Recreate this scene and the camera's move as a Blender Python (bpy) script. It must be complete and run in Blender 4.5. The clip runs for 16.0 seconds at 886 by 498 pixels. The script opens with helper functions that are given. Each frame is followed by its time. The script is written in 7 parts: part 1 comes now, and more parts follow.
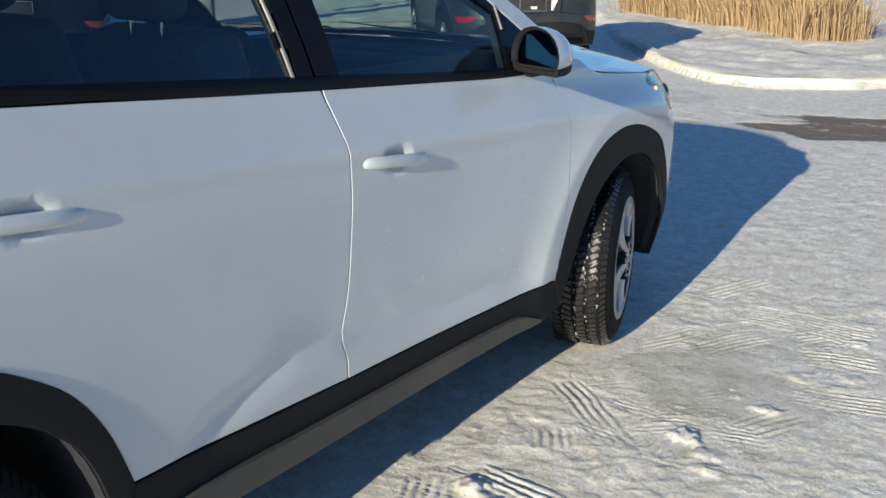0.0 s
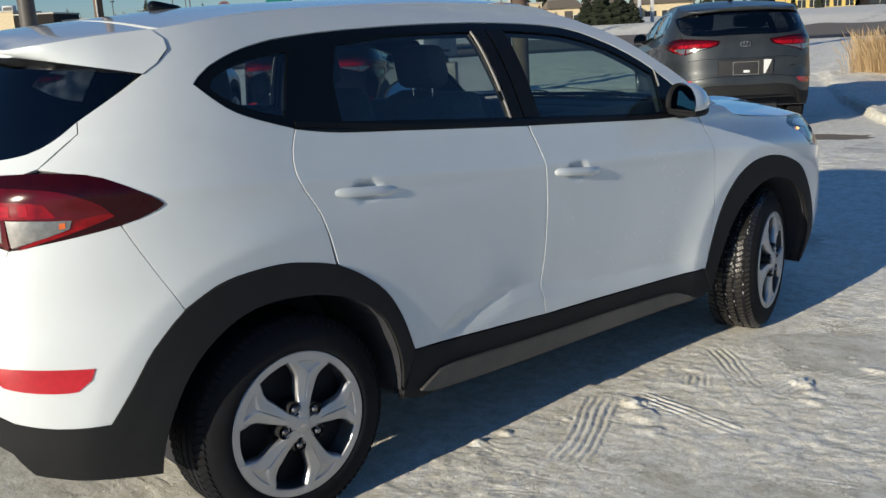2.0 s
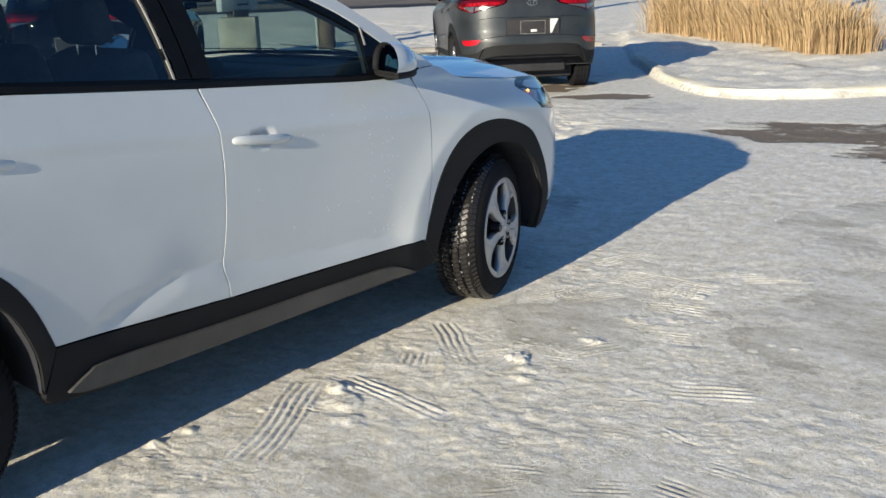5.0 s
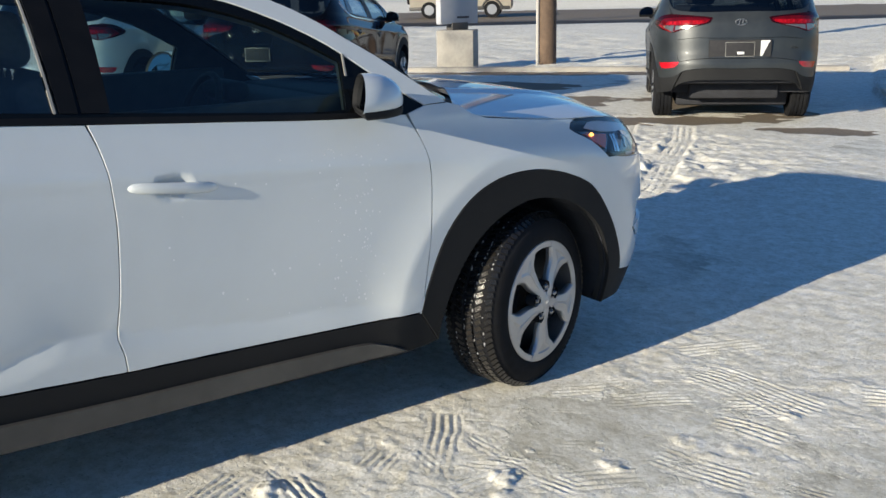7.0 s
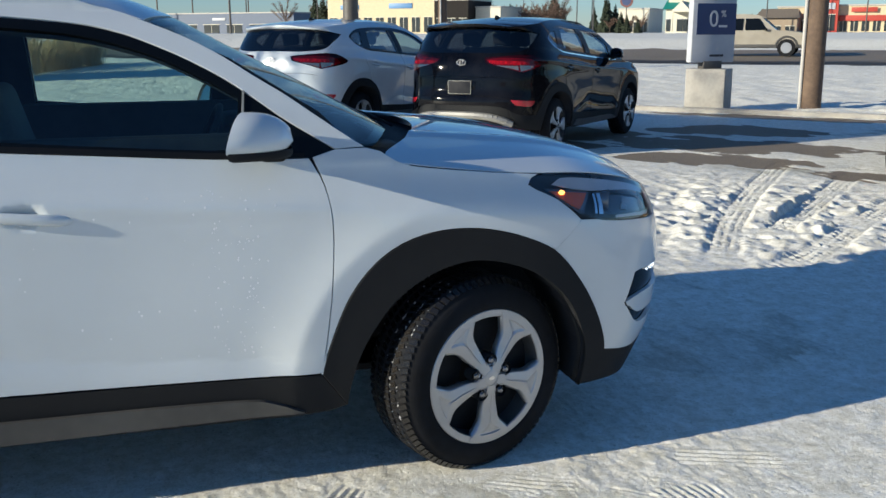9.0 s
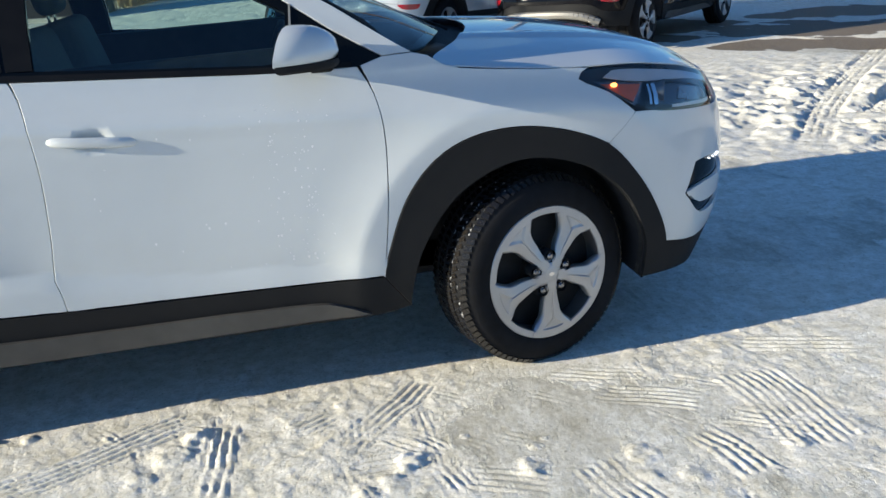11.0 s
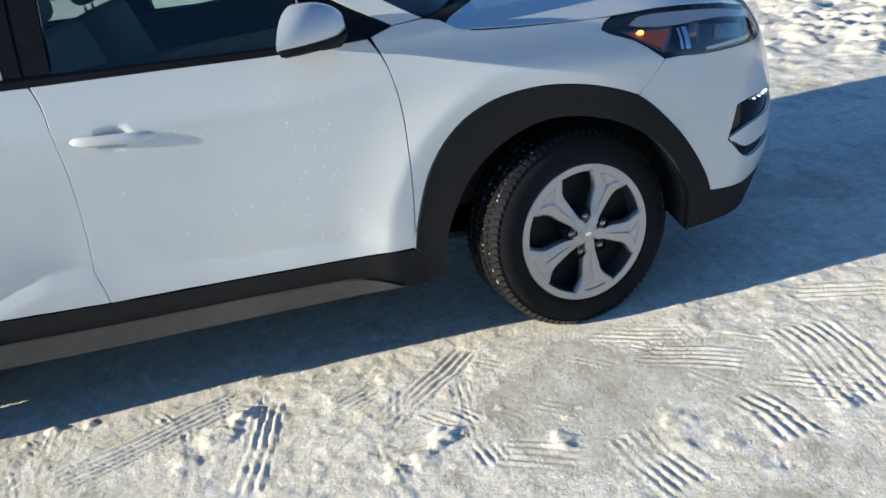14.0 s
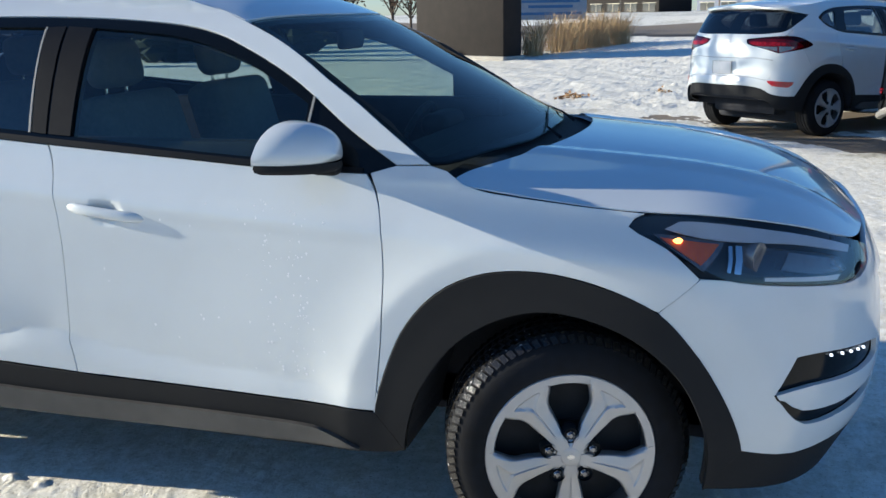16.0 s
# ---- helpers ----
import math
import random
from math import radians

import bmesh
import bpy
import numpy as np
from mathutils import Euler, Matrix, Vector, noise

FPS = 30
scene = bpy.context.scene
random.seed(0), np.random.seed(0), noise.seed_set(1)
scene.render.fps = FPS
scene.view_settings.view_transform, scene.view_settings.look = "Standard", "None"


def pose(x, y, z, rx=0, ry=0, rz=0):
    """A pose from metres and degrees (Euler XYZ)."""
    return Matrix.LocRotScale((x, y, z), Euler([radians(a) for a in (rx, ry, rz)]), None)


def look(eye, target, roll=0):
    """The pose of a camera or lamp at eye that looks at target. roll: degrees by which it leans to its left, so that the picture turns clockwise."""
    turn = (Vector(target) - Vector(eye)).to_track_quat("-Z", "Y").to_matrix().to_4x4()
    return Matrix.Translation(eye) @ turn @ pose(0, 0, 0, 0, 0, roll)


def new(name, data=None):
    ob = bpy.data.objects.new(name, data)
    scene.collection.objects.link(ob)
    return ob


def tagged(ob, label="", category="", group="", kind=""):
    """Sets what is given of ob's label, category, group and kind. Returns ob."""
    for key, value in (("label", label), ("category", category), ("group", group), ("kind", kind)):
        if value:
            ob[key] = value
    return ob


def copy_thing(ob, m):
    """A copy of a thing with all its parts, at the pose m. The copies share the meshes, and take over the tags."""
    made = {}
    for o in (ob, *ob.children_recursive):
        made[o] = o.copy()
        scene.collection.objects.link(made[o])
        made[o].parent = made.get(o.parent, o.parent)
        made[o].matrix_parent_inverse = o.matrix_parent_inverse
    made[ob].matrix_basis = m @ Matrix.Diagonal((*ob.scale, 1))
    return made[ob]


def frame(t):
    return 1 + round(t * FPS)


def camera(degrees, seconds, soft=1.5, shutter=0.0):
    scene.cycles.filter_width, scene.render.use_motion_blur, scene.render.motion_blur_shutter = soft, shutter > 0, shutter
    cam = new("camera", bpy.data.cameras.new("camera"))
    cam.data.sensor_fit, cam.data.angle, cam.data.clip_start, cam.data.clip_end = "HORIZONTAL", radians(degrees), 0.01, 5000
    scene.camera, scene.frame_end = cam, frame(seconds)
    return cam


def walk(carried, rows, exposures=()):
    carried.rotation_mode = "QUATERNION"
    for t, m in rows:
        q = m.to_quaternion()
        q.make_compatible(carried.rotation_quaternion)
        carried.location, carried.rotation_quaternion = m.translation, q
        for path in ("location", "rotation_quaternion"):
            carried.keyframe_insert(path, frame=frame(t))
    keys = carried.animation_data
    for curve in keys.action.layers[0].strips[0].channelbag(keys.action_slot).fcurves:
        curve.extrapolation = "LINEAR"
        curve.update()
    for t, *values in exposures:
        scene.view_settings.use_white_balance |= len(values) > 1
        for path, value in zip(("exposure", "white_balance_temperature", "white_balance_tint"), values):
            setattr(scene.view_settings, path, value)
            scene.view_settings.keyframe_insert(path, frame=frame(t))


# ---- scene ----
cam = camera(50.0, 16.0)
EXPOSURES = [
    (0.0, 0.42, 5500, 9),
    (0.5, 0.79, 5450, 9),
    (1.0, 0.46, 5600, 9),
    (1.5, 0.26, 5500, 9),
    (2.5, 0.04, 5700, 9),
    (3.0, -0.12, 5750, 9),
    (3.5, 0.08, 5800, 9),
    (4.0, 0.33, 5750, 9),
    (5.0, 0.49, 5700, 9),
    (7.5, 0.54, 5550, 8),
    (8.0, 0.48, 5400, 7),
    (10.5, 0.75, 5450, 7),
    (11.5, 0.84, 5600, 8),
    (12.5, 0.84, 5600, 8),
    (13.0, 0.87, 5480, 8),
    (13.5, 0.90, 5650, 8),
    (14.5, 0.74, 5500, 8),
    (15.0, 0.74, 5550, 8),
    (15.5, 0.78, 5400, 8),
    (16.0, 0.98, 5400, 8),
]
PATH = [
    (0, (2.366, -1.83, 1.472), (1.247, -0.289, 0.861), 0.1),
    (0.5, (2.678, -2.043, 1.537), (1.227, -0.749, 1.07), -2.4),
    (1, (2.894, -2.397, 1.505), (1.393, -1.18, 0.989), -1.7),
    (1.5, (3.14, -2.619, 1.545), (1.629, -1.396, 1.078), -0.4),
    (2, (3.35, -2.72, 1.528), (1.847, -1.482, 1.071), -3.1),
    (2.5, (3.421, -2.874, 1.503), (1.906, -1.631, 1.105), -6.9),
    (3, (3.367, -2.954, 1.503), (1.87, -1.774, 0.9), -7.8),
    (3.5, (3.486, -2.877, 1.492), (2.084, -1.573, 0.916), -6.2),
    (4, (3.571, -2.668, 1.476), (2.169, -1.377, 0.87), -2.8),
    (4.5, (3.531, -2.392, 1.493), (2.23, -0.993, 0.902), -0.1),
    (5, (3.493, -2.117, 1.492), (2.249, -0.653, 0.935), -1.8),
    (5.2, (3.487, -2.01, 1.476), (2.179, -0.59, 0.953), -2.7),
    (7.3, (3.61, -0.686, 1.488), (1.941, 0.299, 0.996), -1.8),
    (7.5, (3.666, -0.544, 1.504), (1.94, 0.357, 1.049), -2.6),
    (8, (3.758, -0.214, 1.513), (1.959, 0.557, 1.102), -3.3),
    (8.2, (3.734, -0.077, 1.475), (1.932, 0.678, 1.049), -1.9),
    (10.3, (3.891, 0.662, 1.474), (1.959, 0.915, 1.025), -1.4),
    (10.5, (3.892, 0.617, 1.436), (1.974, 0.945, 0.973), -2.8),
    (11, (3.886, 0.521, 1.454), (2.009, 0.828, 0.835), -5.0),
    (11.5, (3.864, 0.599, 1.496), (1.98, 0.778, 0.85), -7.3),
    (12, (3.864, 0.639, 1.495), (1.996, 0.779, 0.792), -7.3),
    (12.5, (3.859, 0.642, 1.508), (1.975, 0.738, 0.844), -7.7),
    (13, (3.888, 0.612, 1.478), (1.95, 0.65, 0.986), -8.5),
    (13.5, (3.834, 0.651, 1.537), (1.942, 0.702, 0.892), -10.9),
    (14, (3.835, 0.812, 1.528), (1.973, 0.863, 0.799), -11.3),
    (14.5, (3.8, 0.908, 1.461), (1.932, 0.908, 0.747), -8.8),
    (15, (3.61, 1.069, 1.47), (1.759, 0.922, 0.725), -3.6),
    (15.5, (3.479, 1.33, 1.465), (1.569, 1.091, 0.925), -1.2),
    (16, (3.317, 1.717, 1.522), (1.452, 1.177, 1.042), -1.0),
]
walk(cam, [(t, look(eye, target, roll)) for t, eye, target, roll in PATH], EXPOSURES)

import functools

from mathutils.geometry import delaunay_2d_cdt

# ---- world, sun ----
SUN_AZ, SUN_EL = 5.4, 15.3   # the sun stands behind the parked car, a little to its right
to_sun = Vector((math.sin(radians(SUN_AZ)) * math.cos(radians(SUN_EL)), -math.cos(radians(SUN_AZ)) * math.cos(radians(SUN_EL)), math.sin(radians(SUN_EL))))
world = bpy.data.worlds.new("sky")
scene.world = world
world.use_nodes = True
wn = world.node_tree
wn.nodes.clear()
sky = wn.nodes.new("ShaderNodeTexSky")
sky.sky_type, sky.sun_disc = "NISHITA", False
sky.sun_elevation, sky.sun_rotation = radians(SUN_EL), radians(180 - SUN_AZ)
sky.altitude, sky.air_density, sky.dust_density, sky.ozone_density = 900, 1.05, 0.12, 4.5
wbg = wn.nodes.new("ShaderNodeBackground")
wbg.inputs["Strength"].default_value = 0.074
wout = wn.nodes.new("ShaderNodeOutputWorld")
wn.links.new(sky.outputs[0], wbg.inputs["Color"])
wn.links.new(wbg.outputs[0], wout.inputs["Surface"])
sun = new("sun", bpy.data.lights.new("sun", "SUN"))
sun.data.energy, sun.data.angle, sun.data.color = 5.3, radians(0.53), (1.0, 0.82, 0.56)
sun.matrix_world = look(to_sun * 60, (0, 0, 0))


# ---- materials ----
def mat(name, color, rough=0.5, metal=0.0, coat=0.0, spec=0.5, second=None, scale=20.0, amount=0.5, bump=0.0, bump_scale=120.0, mottle=2.5, emit=0.0, rough_var=0.0):
    m = bpy.data.materials.new(name)
    m.use_nodes = True
    nt = m.node_tree
    b = nt.nodes["Principled BSDF"]
    b.inputs["Roughness"].default_value, b.inputs["Metallic"].default_value = rough, metal
    b.inputs["Coat Weight"].default_value, b.inputs["Coat Roughness"].default_value = coat, 0.03
    b.inputs["Specular IOR Level"].default_value = spec
    b.inputs["Base Color"].default_value = (*color, 1)
    tc = nt.nodes.new("ShaderNodeTexCoord")
    if second is not None:
        n1, n2 = nt.nodes.new("ShaderNodeTexNoise"), nt.nodes.new("ShaderNodeTexNoise")
        n1.inputs["Scale"].default_value, n1.inputs["Detail"].default_value = scale, 8
        n2.inputs["Scale"].default_value, n2.inputs["Detail"].default_value = mottle, 4
        mul = nt.nodes.new("ShaderNodeMath")
        mul.operation = "MULTIPLY_ADD"
        mul.inputs[1].default_value = 0.6
        r = nt.nodes.new("ShaderNodeValToRGB")
        r.color_ramp.elements[0].position, r.color_ramp.elements[1].position = 0.62 - 0.25 * amount, 0.98
        mix = nt.nodes.new("ShaderNodeMix")
        mix.data_type = "RGBA"
        mix.inputs["A"].default_value, mix.inputs["B"].default_value = (*color, 1), (*second, 1)
        for n in (n1, n2):
            nt.links.new(tc.outputs["Object"], n.inputs["Vector"])
        half = nt.nodes.new("ShaderNodeMath")
        half.operation = "MULTIPLY"
        half.inputs[1].default_value = 0.8
        nt.links.new(n2.outputs["Fac"], half.inputs[0])
        nt.links.new(n1.outputs["Fac"], mul.inputs[0])
        nt.links.new(half.outputs[0], mul.inputs[2])
        nt.links.new(mul.outputs[0], r.inputs["Fac"])
        nt.links.new(r.outputs["Color"], mix.inputs["Factor"])
        nt.links.new(mix.outputs["Result"], b.inputs["Base Color"])
        if rough_var:
            mr = nt.nodes.new("ShaderNodeMapRange")
            mr.inputs["To Min"].default_value, mr.inputs["To Max"].default_value = rough, min(1.0, rough + rough_var)
            nt.links.new(r.outputs["Color"], mr.inputs["Value"])
            nt.links.new(mr.outputs["Result"], b.inputs["Roughness"])
    if bump:
        nb = nt.nodes.new("ShaderNodeTexNoise")
        nb.inputs["Scale"].default_value, nb.inputs["Detail"].default_value = bump_scale, 6
        bn = nt.nodes.new("ShaderNodeBump")
        bn.inputs["Strength"].default_value, bn.inputs["Distance"].default_value = bump, 0.01
        nt.links.new(tc.outputs["Object"], nb.inputs["Vector"])
        nt.links.new(nb.outputs["Fac"], bn.inputs["Height"])
        nt.links.new(bn.outputs["Normal"], b.inputs["Normal"])
    if emit:
        b.inputs["Emission Color"].default_value, b.inputs["Emission Strength"].default_value = (*color, 1), emit
    return m


def glass(name, tint, sheen=4.0, least=0.075):
    m = bpy.data.materials.new(name)
    m.use_nodes = True
    nt = m.node_tree
    nt.nodes.clear()
    out, mixs = nt.nodes.new("ShaderNodeOutputMaterial"), nt.nodes.new("ShaderNodeMixShader")
    tr, gl, lw = nt.nodes.new("ShaderNodeBsdfTransparent"), nt.nodes.new("ShaderNodeBsdfGlossy"), nt.nodes.new("ShaderNodeLayerWeight")
    tr.inputs["Color"].default_value = (*tint, 1)
    gl.inputs["Roughness"].default_value = 0.012
    lw.inputs["Blend"].default_value = 0.5
    power, gain = nt.nodes.new("ShaderNodeMath"), nt.nodes.new("ShaderNodeMath")
    power.operation, gain.operation = "POWER", "MULTIPLY_ADD"
    power.inputs[1].default_value = sheen
    gain.inputs[1].default_value, gain.inputs[2].default_value = 0.92, least
    nt.links.new(lw.outputs["Facing"], power.inputs[0])
    nt.links.new(power.outputs[0], gain.inputs[0])
    nt.links.new(gain.outputs[0], mixs.inputs[0])
    nt.links.new(tr.outputs[0], mixs.inputs[1])
    nt.links.new(gl.outputs[0], mixs.inputs[2])
    nt.links.new(mixs.outputs[0], out.inputs["Surface"])
    return m


M = {}
M["white"] = mat("white_paint", (0.635, 0.672, 0.69), 0.30, coat=1.0, second=(0.605, 0.635, 0.645), scale=9, mottle=1.4, amount=0.2)
M["grey"] = mat("grey_metallic_paint", (0.024, 0.029, 0.034), 0.42, metal=0.3, coat=0.3, second=(0.045, 0.05, 0.052), scale=7, amount=0.3)
M["black"] = mat("black_paint", (0.003, 0.003, 0.005), 0.06, spec=0.12, coat=0.14, second=(0.009, 0.009, 0.011), scale=7, amount=0.3)
M["clad"] = mat("black_plastic", (0.0155, 0.016, 0.0175), 0.66, spec=0.15, second=(0.019, 0.0195, 0.0205), scale=14, amount=0.35, bump=0.12, bump_scale=600)
M["rocker"] = mat("grey_plastic", (0.048, 0.047, 0.046), 0.5, second=(0.085, 0.082, 0.076), scale=12, amount=0.4, bump=0.05, bump_scale=400)
M["gloss"] = mat("gloss_black_trim", (0.004, 0.005, 0.006), 0.10, spec=0.25, second=(0.005, 0.006, 0.007), scale=60, amount=0.2)
M["pillar"] = mat("satin_pillar_film", (0.007, 0.0075, 0.009), 0.35, spec=0.15, second=(0.012, 0.012, 0.013), scale=20, amount=0.3)
M["chrome"] = mat("chrome", (0.75, 0.75, 0.76), 0.12, metal=1.0)
M["strip"] = mat("pale_glass_run_strip", (0.34, 0.33, 0.30), 0.45, second=(0.25, 0.24, 0.22), scale=30)
M["skid"] = mat("silver_bumper_trim", (0.34, 0.33, 0.30), 0.4, metal=0.4, second=(0.25, 0.24, 0.22), scale=12)
M["seal"] = mat("rubber_seal", (0.012, 0.012, 0.012), 0.7, second=(0.03, 0.03, 0.03))
M["inner"] = mat("black_felt_wheel_liner", (0.045, 0.047, 0.055), 0.9, spec=0.1, second=(0.03, 0.03, 0.034), scale=12, bump=0.4, bump_scale=120)
M["tyre"] = mat("tyre_rubber", (0.0165, 0.0175, 0.021), 0.8, spec=0.10, second=(0.011, 0.0105, 0.010), scale=25, amount=0.35, bump=0.1, bump_scale=300)
M["tread"] = mat("wet_tread_rubber", (0.009, 0.0085, 0.008), 0.26, spec=0.6, second=(0.030, 0.026, 0.022), scale=40, amount=0.5, bump=0.25, bump_scale=260, rough_var=-0.14)
M["alloy"] = mat("silver_alloy", (0.47, 0.475, 0.495), 0.42, metal=0.85, coat=0.10, second=(0.43, 0.43, 0.44), scale=30, amount=0.3)
M["barrel"] = mat("dull_alloy_barrel", (0.20, 0.20, 0.21), 0.45, metal=0.5, second=(0.12, 0.115, 0.11), scale=14)
M["alloy_dark_and_shade"] = mat("dark_alloy_and_recess_shade", (0.024, 0.025, 0.029), 0.6, spec=0.2, second=(0.014, 0.014, 0.014))
M["nut"] = mat("worn_chrome_nut", (0.34, 0.34, 0.36), 0.25, metal=1.0, second=(0.15, 0.145, 0.14), scale=60)
M["nut_dark"] = mat("dark_chrome_letter", (0.10, 0.10, 0.10), 0.35, metal=0.6, second=(0.05, 0.05, 0.05))
M["disc"] = mat("brake_disc_steel", (0.18, 0.17, 0.16), 0.4, metal=0.9, second=(0.15, 0.09, 0.06), scale=30)
M["red"] = mat("red_lamp_plastic", (0.34, 0.002, 0.007), 0.12, coat=0.0, spec=0.35, second=(0.07, 0.001, 0.002), scale=28, mottle=9, amount=0.6)
M["red_dark"] = mat("dark_red_lamp_plastic", (0.016, 0.001, 0.0025), 0.12, coat=0.0, spec=0.3, second=(0.03, 0.001, 0.002))
M["red_mid"] = mat("crimson_lamp_plastic", (0.10, 0.0015, 0.005), 0.10, spec=0.4, second=(0.05, 0.001, 0.002), scale=24, mottle=8, amount=0.6)
M["red_facet"] = mat("bright_red_facet_glint", (0.48, 0.004, 0.009), 0.10, second=(0.20, 0.002, 0.004), scale=110, mottle=40, amount=0.7)
M["reflector"] = mat("red_reflector_plastic", (0.55, 0.008, 0.02), 0.25, coat=0.8, second=(0.36, 0.004, 0.01), scale=60)
M["clear"] = mat("clear_lamp_insert", (0.30, 0.285, 0.27), 0.2, metal=0.6, coat=0.5, second=(0.12, 0.11, 0.11), scale=60, amount=0.8)
M["amber"] = mat("amber_reflector", (0.62, 0.13, 0.015), 0.25, coat=0.8, second=(0.45, 0.07, 0.01), scale=60)
M["amber_lit"] = mat("lit_amber_bulb", (1.0, 0.42, 0.06), 0.3, emit=3.0)
M["led"] = mat("lit_white_led", (1.0, 0.98, 0.95), 0.3, emit=1.0)
M["brow"] = mat("pale_lamp_brow", (0.55, 0.55, 0.58), 0.3, coat=0.5, second=(0.45, 0.45, 0.47), scale=20)
M["lamp_in"] = mat("lamp_housing_black", (0.012, 0.012, 0.013), 0.3, second=(0.03, 0.03, 0.03))
M["lamp_grey"] = mat("lamp_housing_grey", (0.10, 0.10, 0.105), 0.16, metal=0.7, second=(0.05, 0.05, 0.05), scale=9, amount=0.7)
M["glass_f"] = glass("tinted_window_glass", (0.68, 0.82, 0.79))
M["glass_r"] = glass("privacy_window_glass", (0.60, 0.67, 0.69), 3.6, 0.105)
M["glass_b"] = glass("dark_rear_screen_glass", (0.09, 0.10, 0.115))
M["glass_w"] = glass("windscreen_glass", (0.52, 0.60, 0.58), 6.5, 0.045)
M["glass_l"] = glass("clear_lamp_glass", (0.92, 0.93, 0.94))
M["mirror"] = mat("tinted_mirror_glass", (0.22, 0.26, 0.30), 0.02, metal=1.0)
M["seat"] = mat("grey_seat_cloth", (0.12, 0.12, 0.115), 0.85, second=(0.19, 0.185, 0.175), scale=60, bump=0.2, bump_scale=500)
M["dash"] = mat("dark_cabin_plastic", (0.018, 0.018, 0.018), 0.65, second=(0.035, 0.035, 0.035), bump=0.1)
M["plate"] = mat("dark_plate_insert", (0.030, 0.030, 0.034), 0.75, spec=0.2, second=(0.05, 0.05, 0.05))
M["plate_white"] = mat("white_plate_card", (0.7, 0.7, 0.7), 0.5, second=(0.6, 0.6, 0.6))


# ---- mesh helpers ----
def mesh_object(name, verts, faces, material, parent=None, label="", normals=None, smooth=True):
    me = bpy.data.meshes.new(name)
    me.from_pydata([tuple(v) for v in verts], [], faces)
    if smooth:
        me.shade_smooth()
    me.validate()
    if normals is not None and len(normals) == len(me.vertices):
        me.normals_split_custom_set_from_vertices([tuple(n) for n in normals])
    if material is not None:
        me.materials.append(material)
    ob = new(name, me)
    if parent is not None:
        ob.parent = parent
    if label:
        tagged(ob, label)
    return ob


def part(name, bm, material, parent, label="", smooth=True):
    me = bpy.data.meshes.new(name)
    bm.normal_update()
    bm.to_mesh(me)
    bm.free()
    if smooth:
        me.shade_smooth()
        me.set_sharp_from_angle(angle=radians(35))
    if material is not None:
        me.materials.append(material)
    ob = new(name, me)
    ob.parent = parent
    if label:
        tagged(ob, label)
    return ob


def thing(name, at=(0, 0, 0), turn=0.0, **tags):
    ob = new(name)
    ob.matrix_basis = pose(*at, 0, 0, turn)
    return tagged(ob, **tags)


def box(bm, size, at, bevel=0.0, segments=2, turn=None):
    m = Matrix.Translation(at) @ (turn if turn is not None else Matrix.Identity(4)) @ Matrix.Diagonal((*size, 1))
    made = bmesh.ops.create_cube(bm, size=1.0, matrix=m)["verts"]
    if bevel:
        edges = list({e for v in made for e in v.link_edges})
        bmesh.ops.bevel(bm, geom=edges, offset=bevel, segments=segments, profile=0.5, affect="EDGES")
    return bm


def tube(bm, a, b, r0, r1=None, n=12, caps=True):
    a, b = Vector(a), Vector(b)
    d = b - a
    m = Matrix.Translation((a + b) / 2) @ d.to_track_quat("Z", "Y").to_matrix().to_4x4()
    bmesh.ops.create_cone(bm, cap_ends=caps, segments=n, radius1=r0, radius2=r0 if r1 is None else r1, depth=d.length, matrix=m)
    return bm


def curve(pts, x):
    """Smooth interpolation through (x, value) knots without overshoot."""
    if x <= pts[0][0]:
        return pts[0][1]
    if x >= pts[-1][0]:
        return pts[-1][1]
    i = 0
    while not pts[i][0] <= x <= pts[i + 1][0]:
        i += 1
    (x0, v0), (x1, v1) = pts[i], pts[i + 1]
    h = x1 - x0
    d = (v1 - v0) / h

    def slope(k):
        if k <= 0 or k >= len(pts) - 1:
            return d
        a = (pts[k][1] - pts[k - 1][1]) / (pts[k][0] - pts[k - 1][0])
        b = (pts[k + 1][1] - pts[k][1]) / (pts[k + 1][0] - pts[k][0])
        return 0.0 if a * b <= 0 else 2 * a * b / (a + b)

    m0, m1, t = slope(i), slope(i + 1), (x - x0) / h
    return v0 * (2 * t**3 - 3 * t * t + 1) + m0 * h * (t**3 - 2 * t * t + t) + v1 * (3 * t * t - 2 * t**3) + m1 * h * (t**3 - t * t)


def bell(u):
    u = abs(u)
    return 0.0 if u >= 1 else (1 - u * u) ** 2


def ease(a, b, x):
    t = min(1.0, max(0.0, (x - a) / (b - a)))
    return t * t * (3 - 2 * t)


# ---- the shape of the parked car: x to its right, y ahead, z up; origin on the ground amidships ----
BELT = [(-2.3, 1.32), (-1.5, 1.275), (-1.2, 1.245), (-0.2, 1.155), (0.8, 1.09), (1.2, 1.06), (2.3, 0.95)]
NOSE = [(0.15, 2.08), (0.30, 2.16), (0.42, 2.215), (0.58, 2.235), (0.75, 2.225), (0.90, 2.17), (1.0, 2.06), (1.1, 1.8)]
TAIL = [(0.15, -2.1), (0.30, -2.19), (0.45, -2.235), (0.65, -2.235), (0.80, -2.20), (0.95, -2.185), (1.10, -2.16), (1.25, -2.09), (1.6, -1.90)]
FLANK = [(0.15, 0.83), (0.25, 0.862), (0.35, 0.880), (0.45, 0.893), (0.60, 0.900), (0.80, 0.908), (0.95, 0.915), (1.02, 0.913)]
TUMBLE = [(0, 0), (0.03, -0.012), (0.10, -0.040), (0.20, -0.088), (0.30, -0.150), (0.38, -0.225), (0.42, -0.28)]
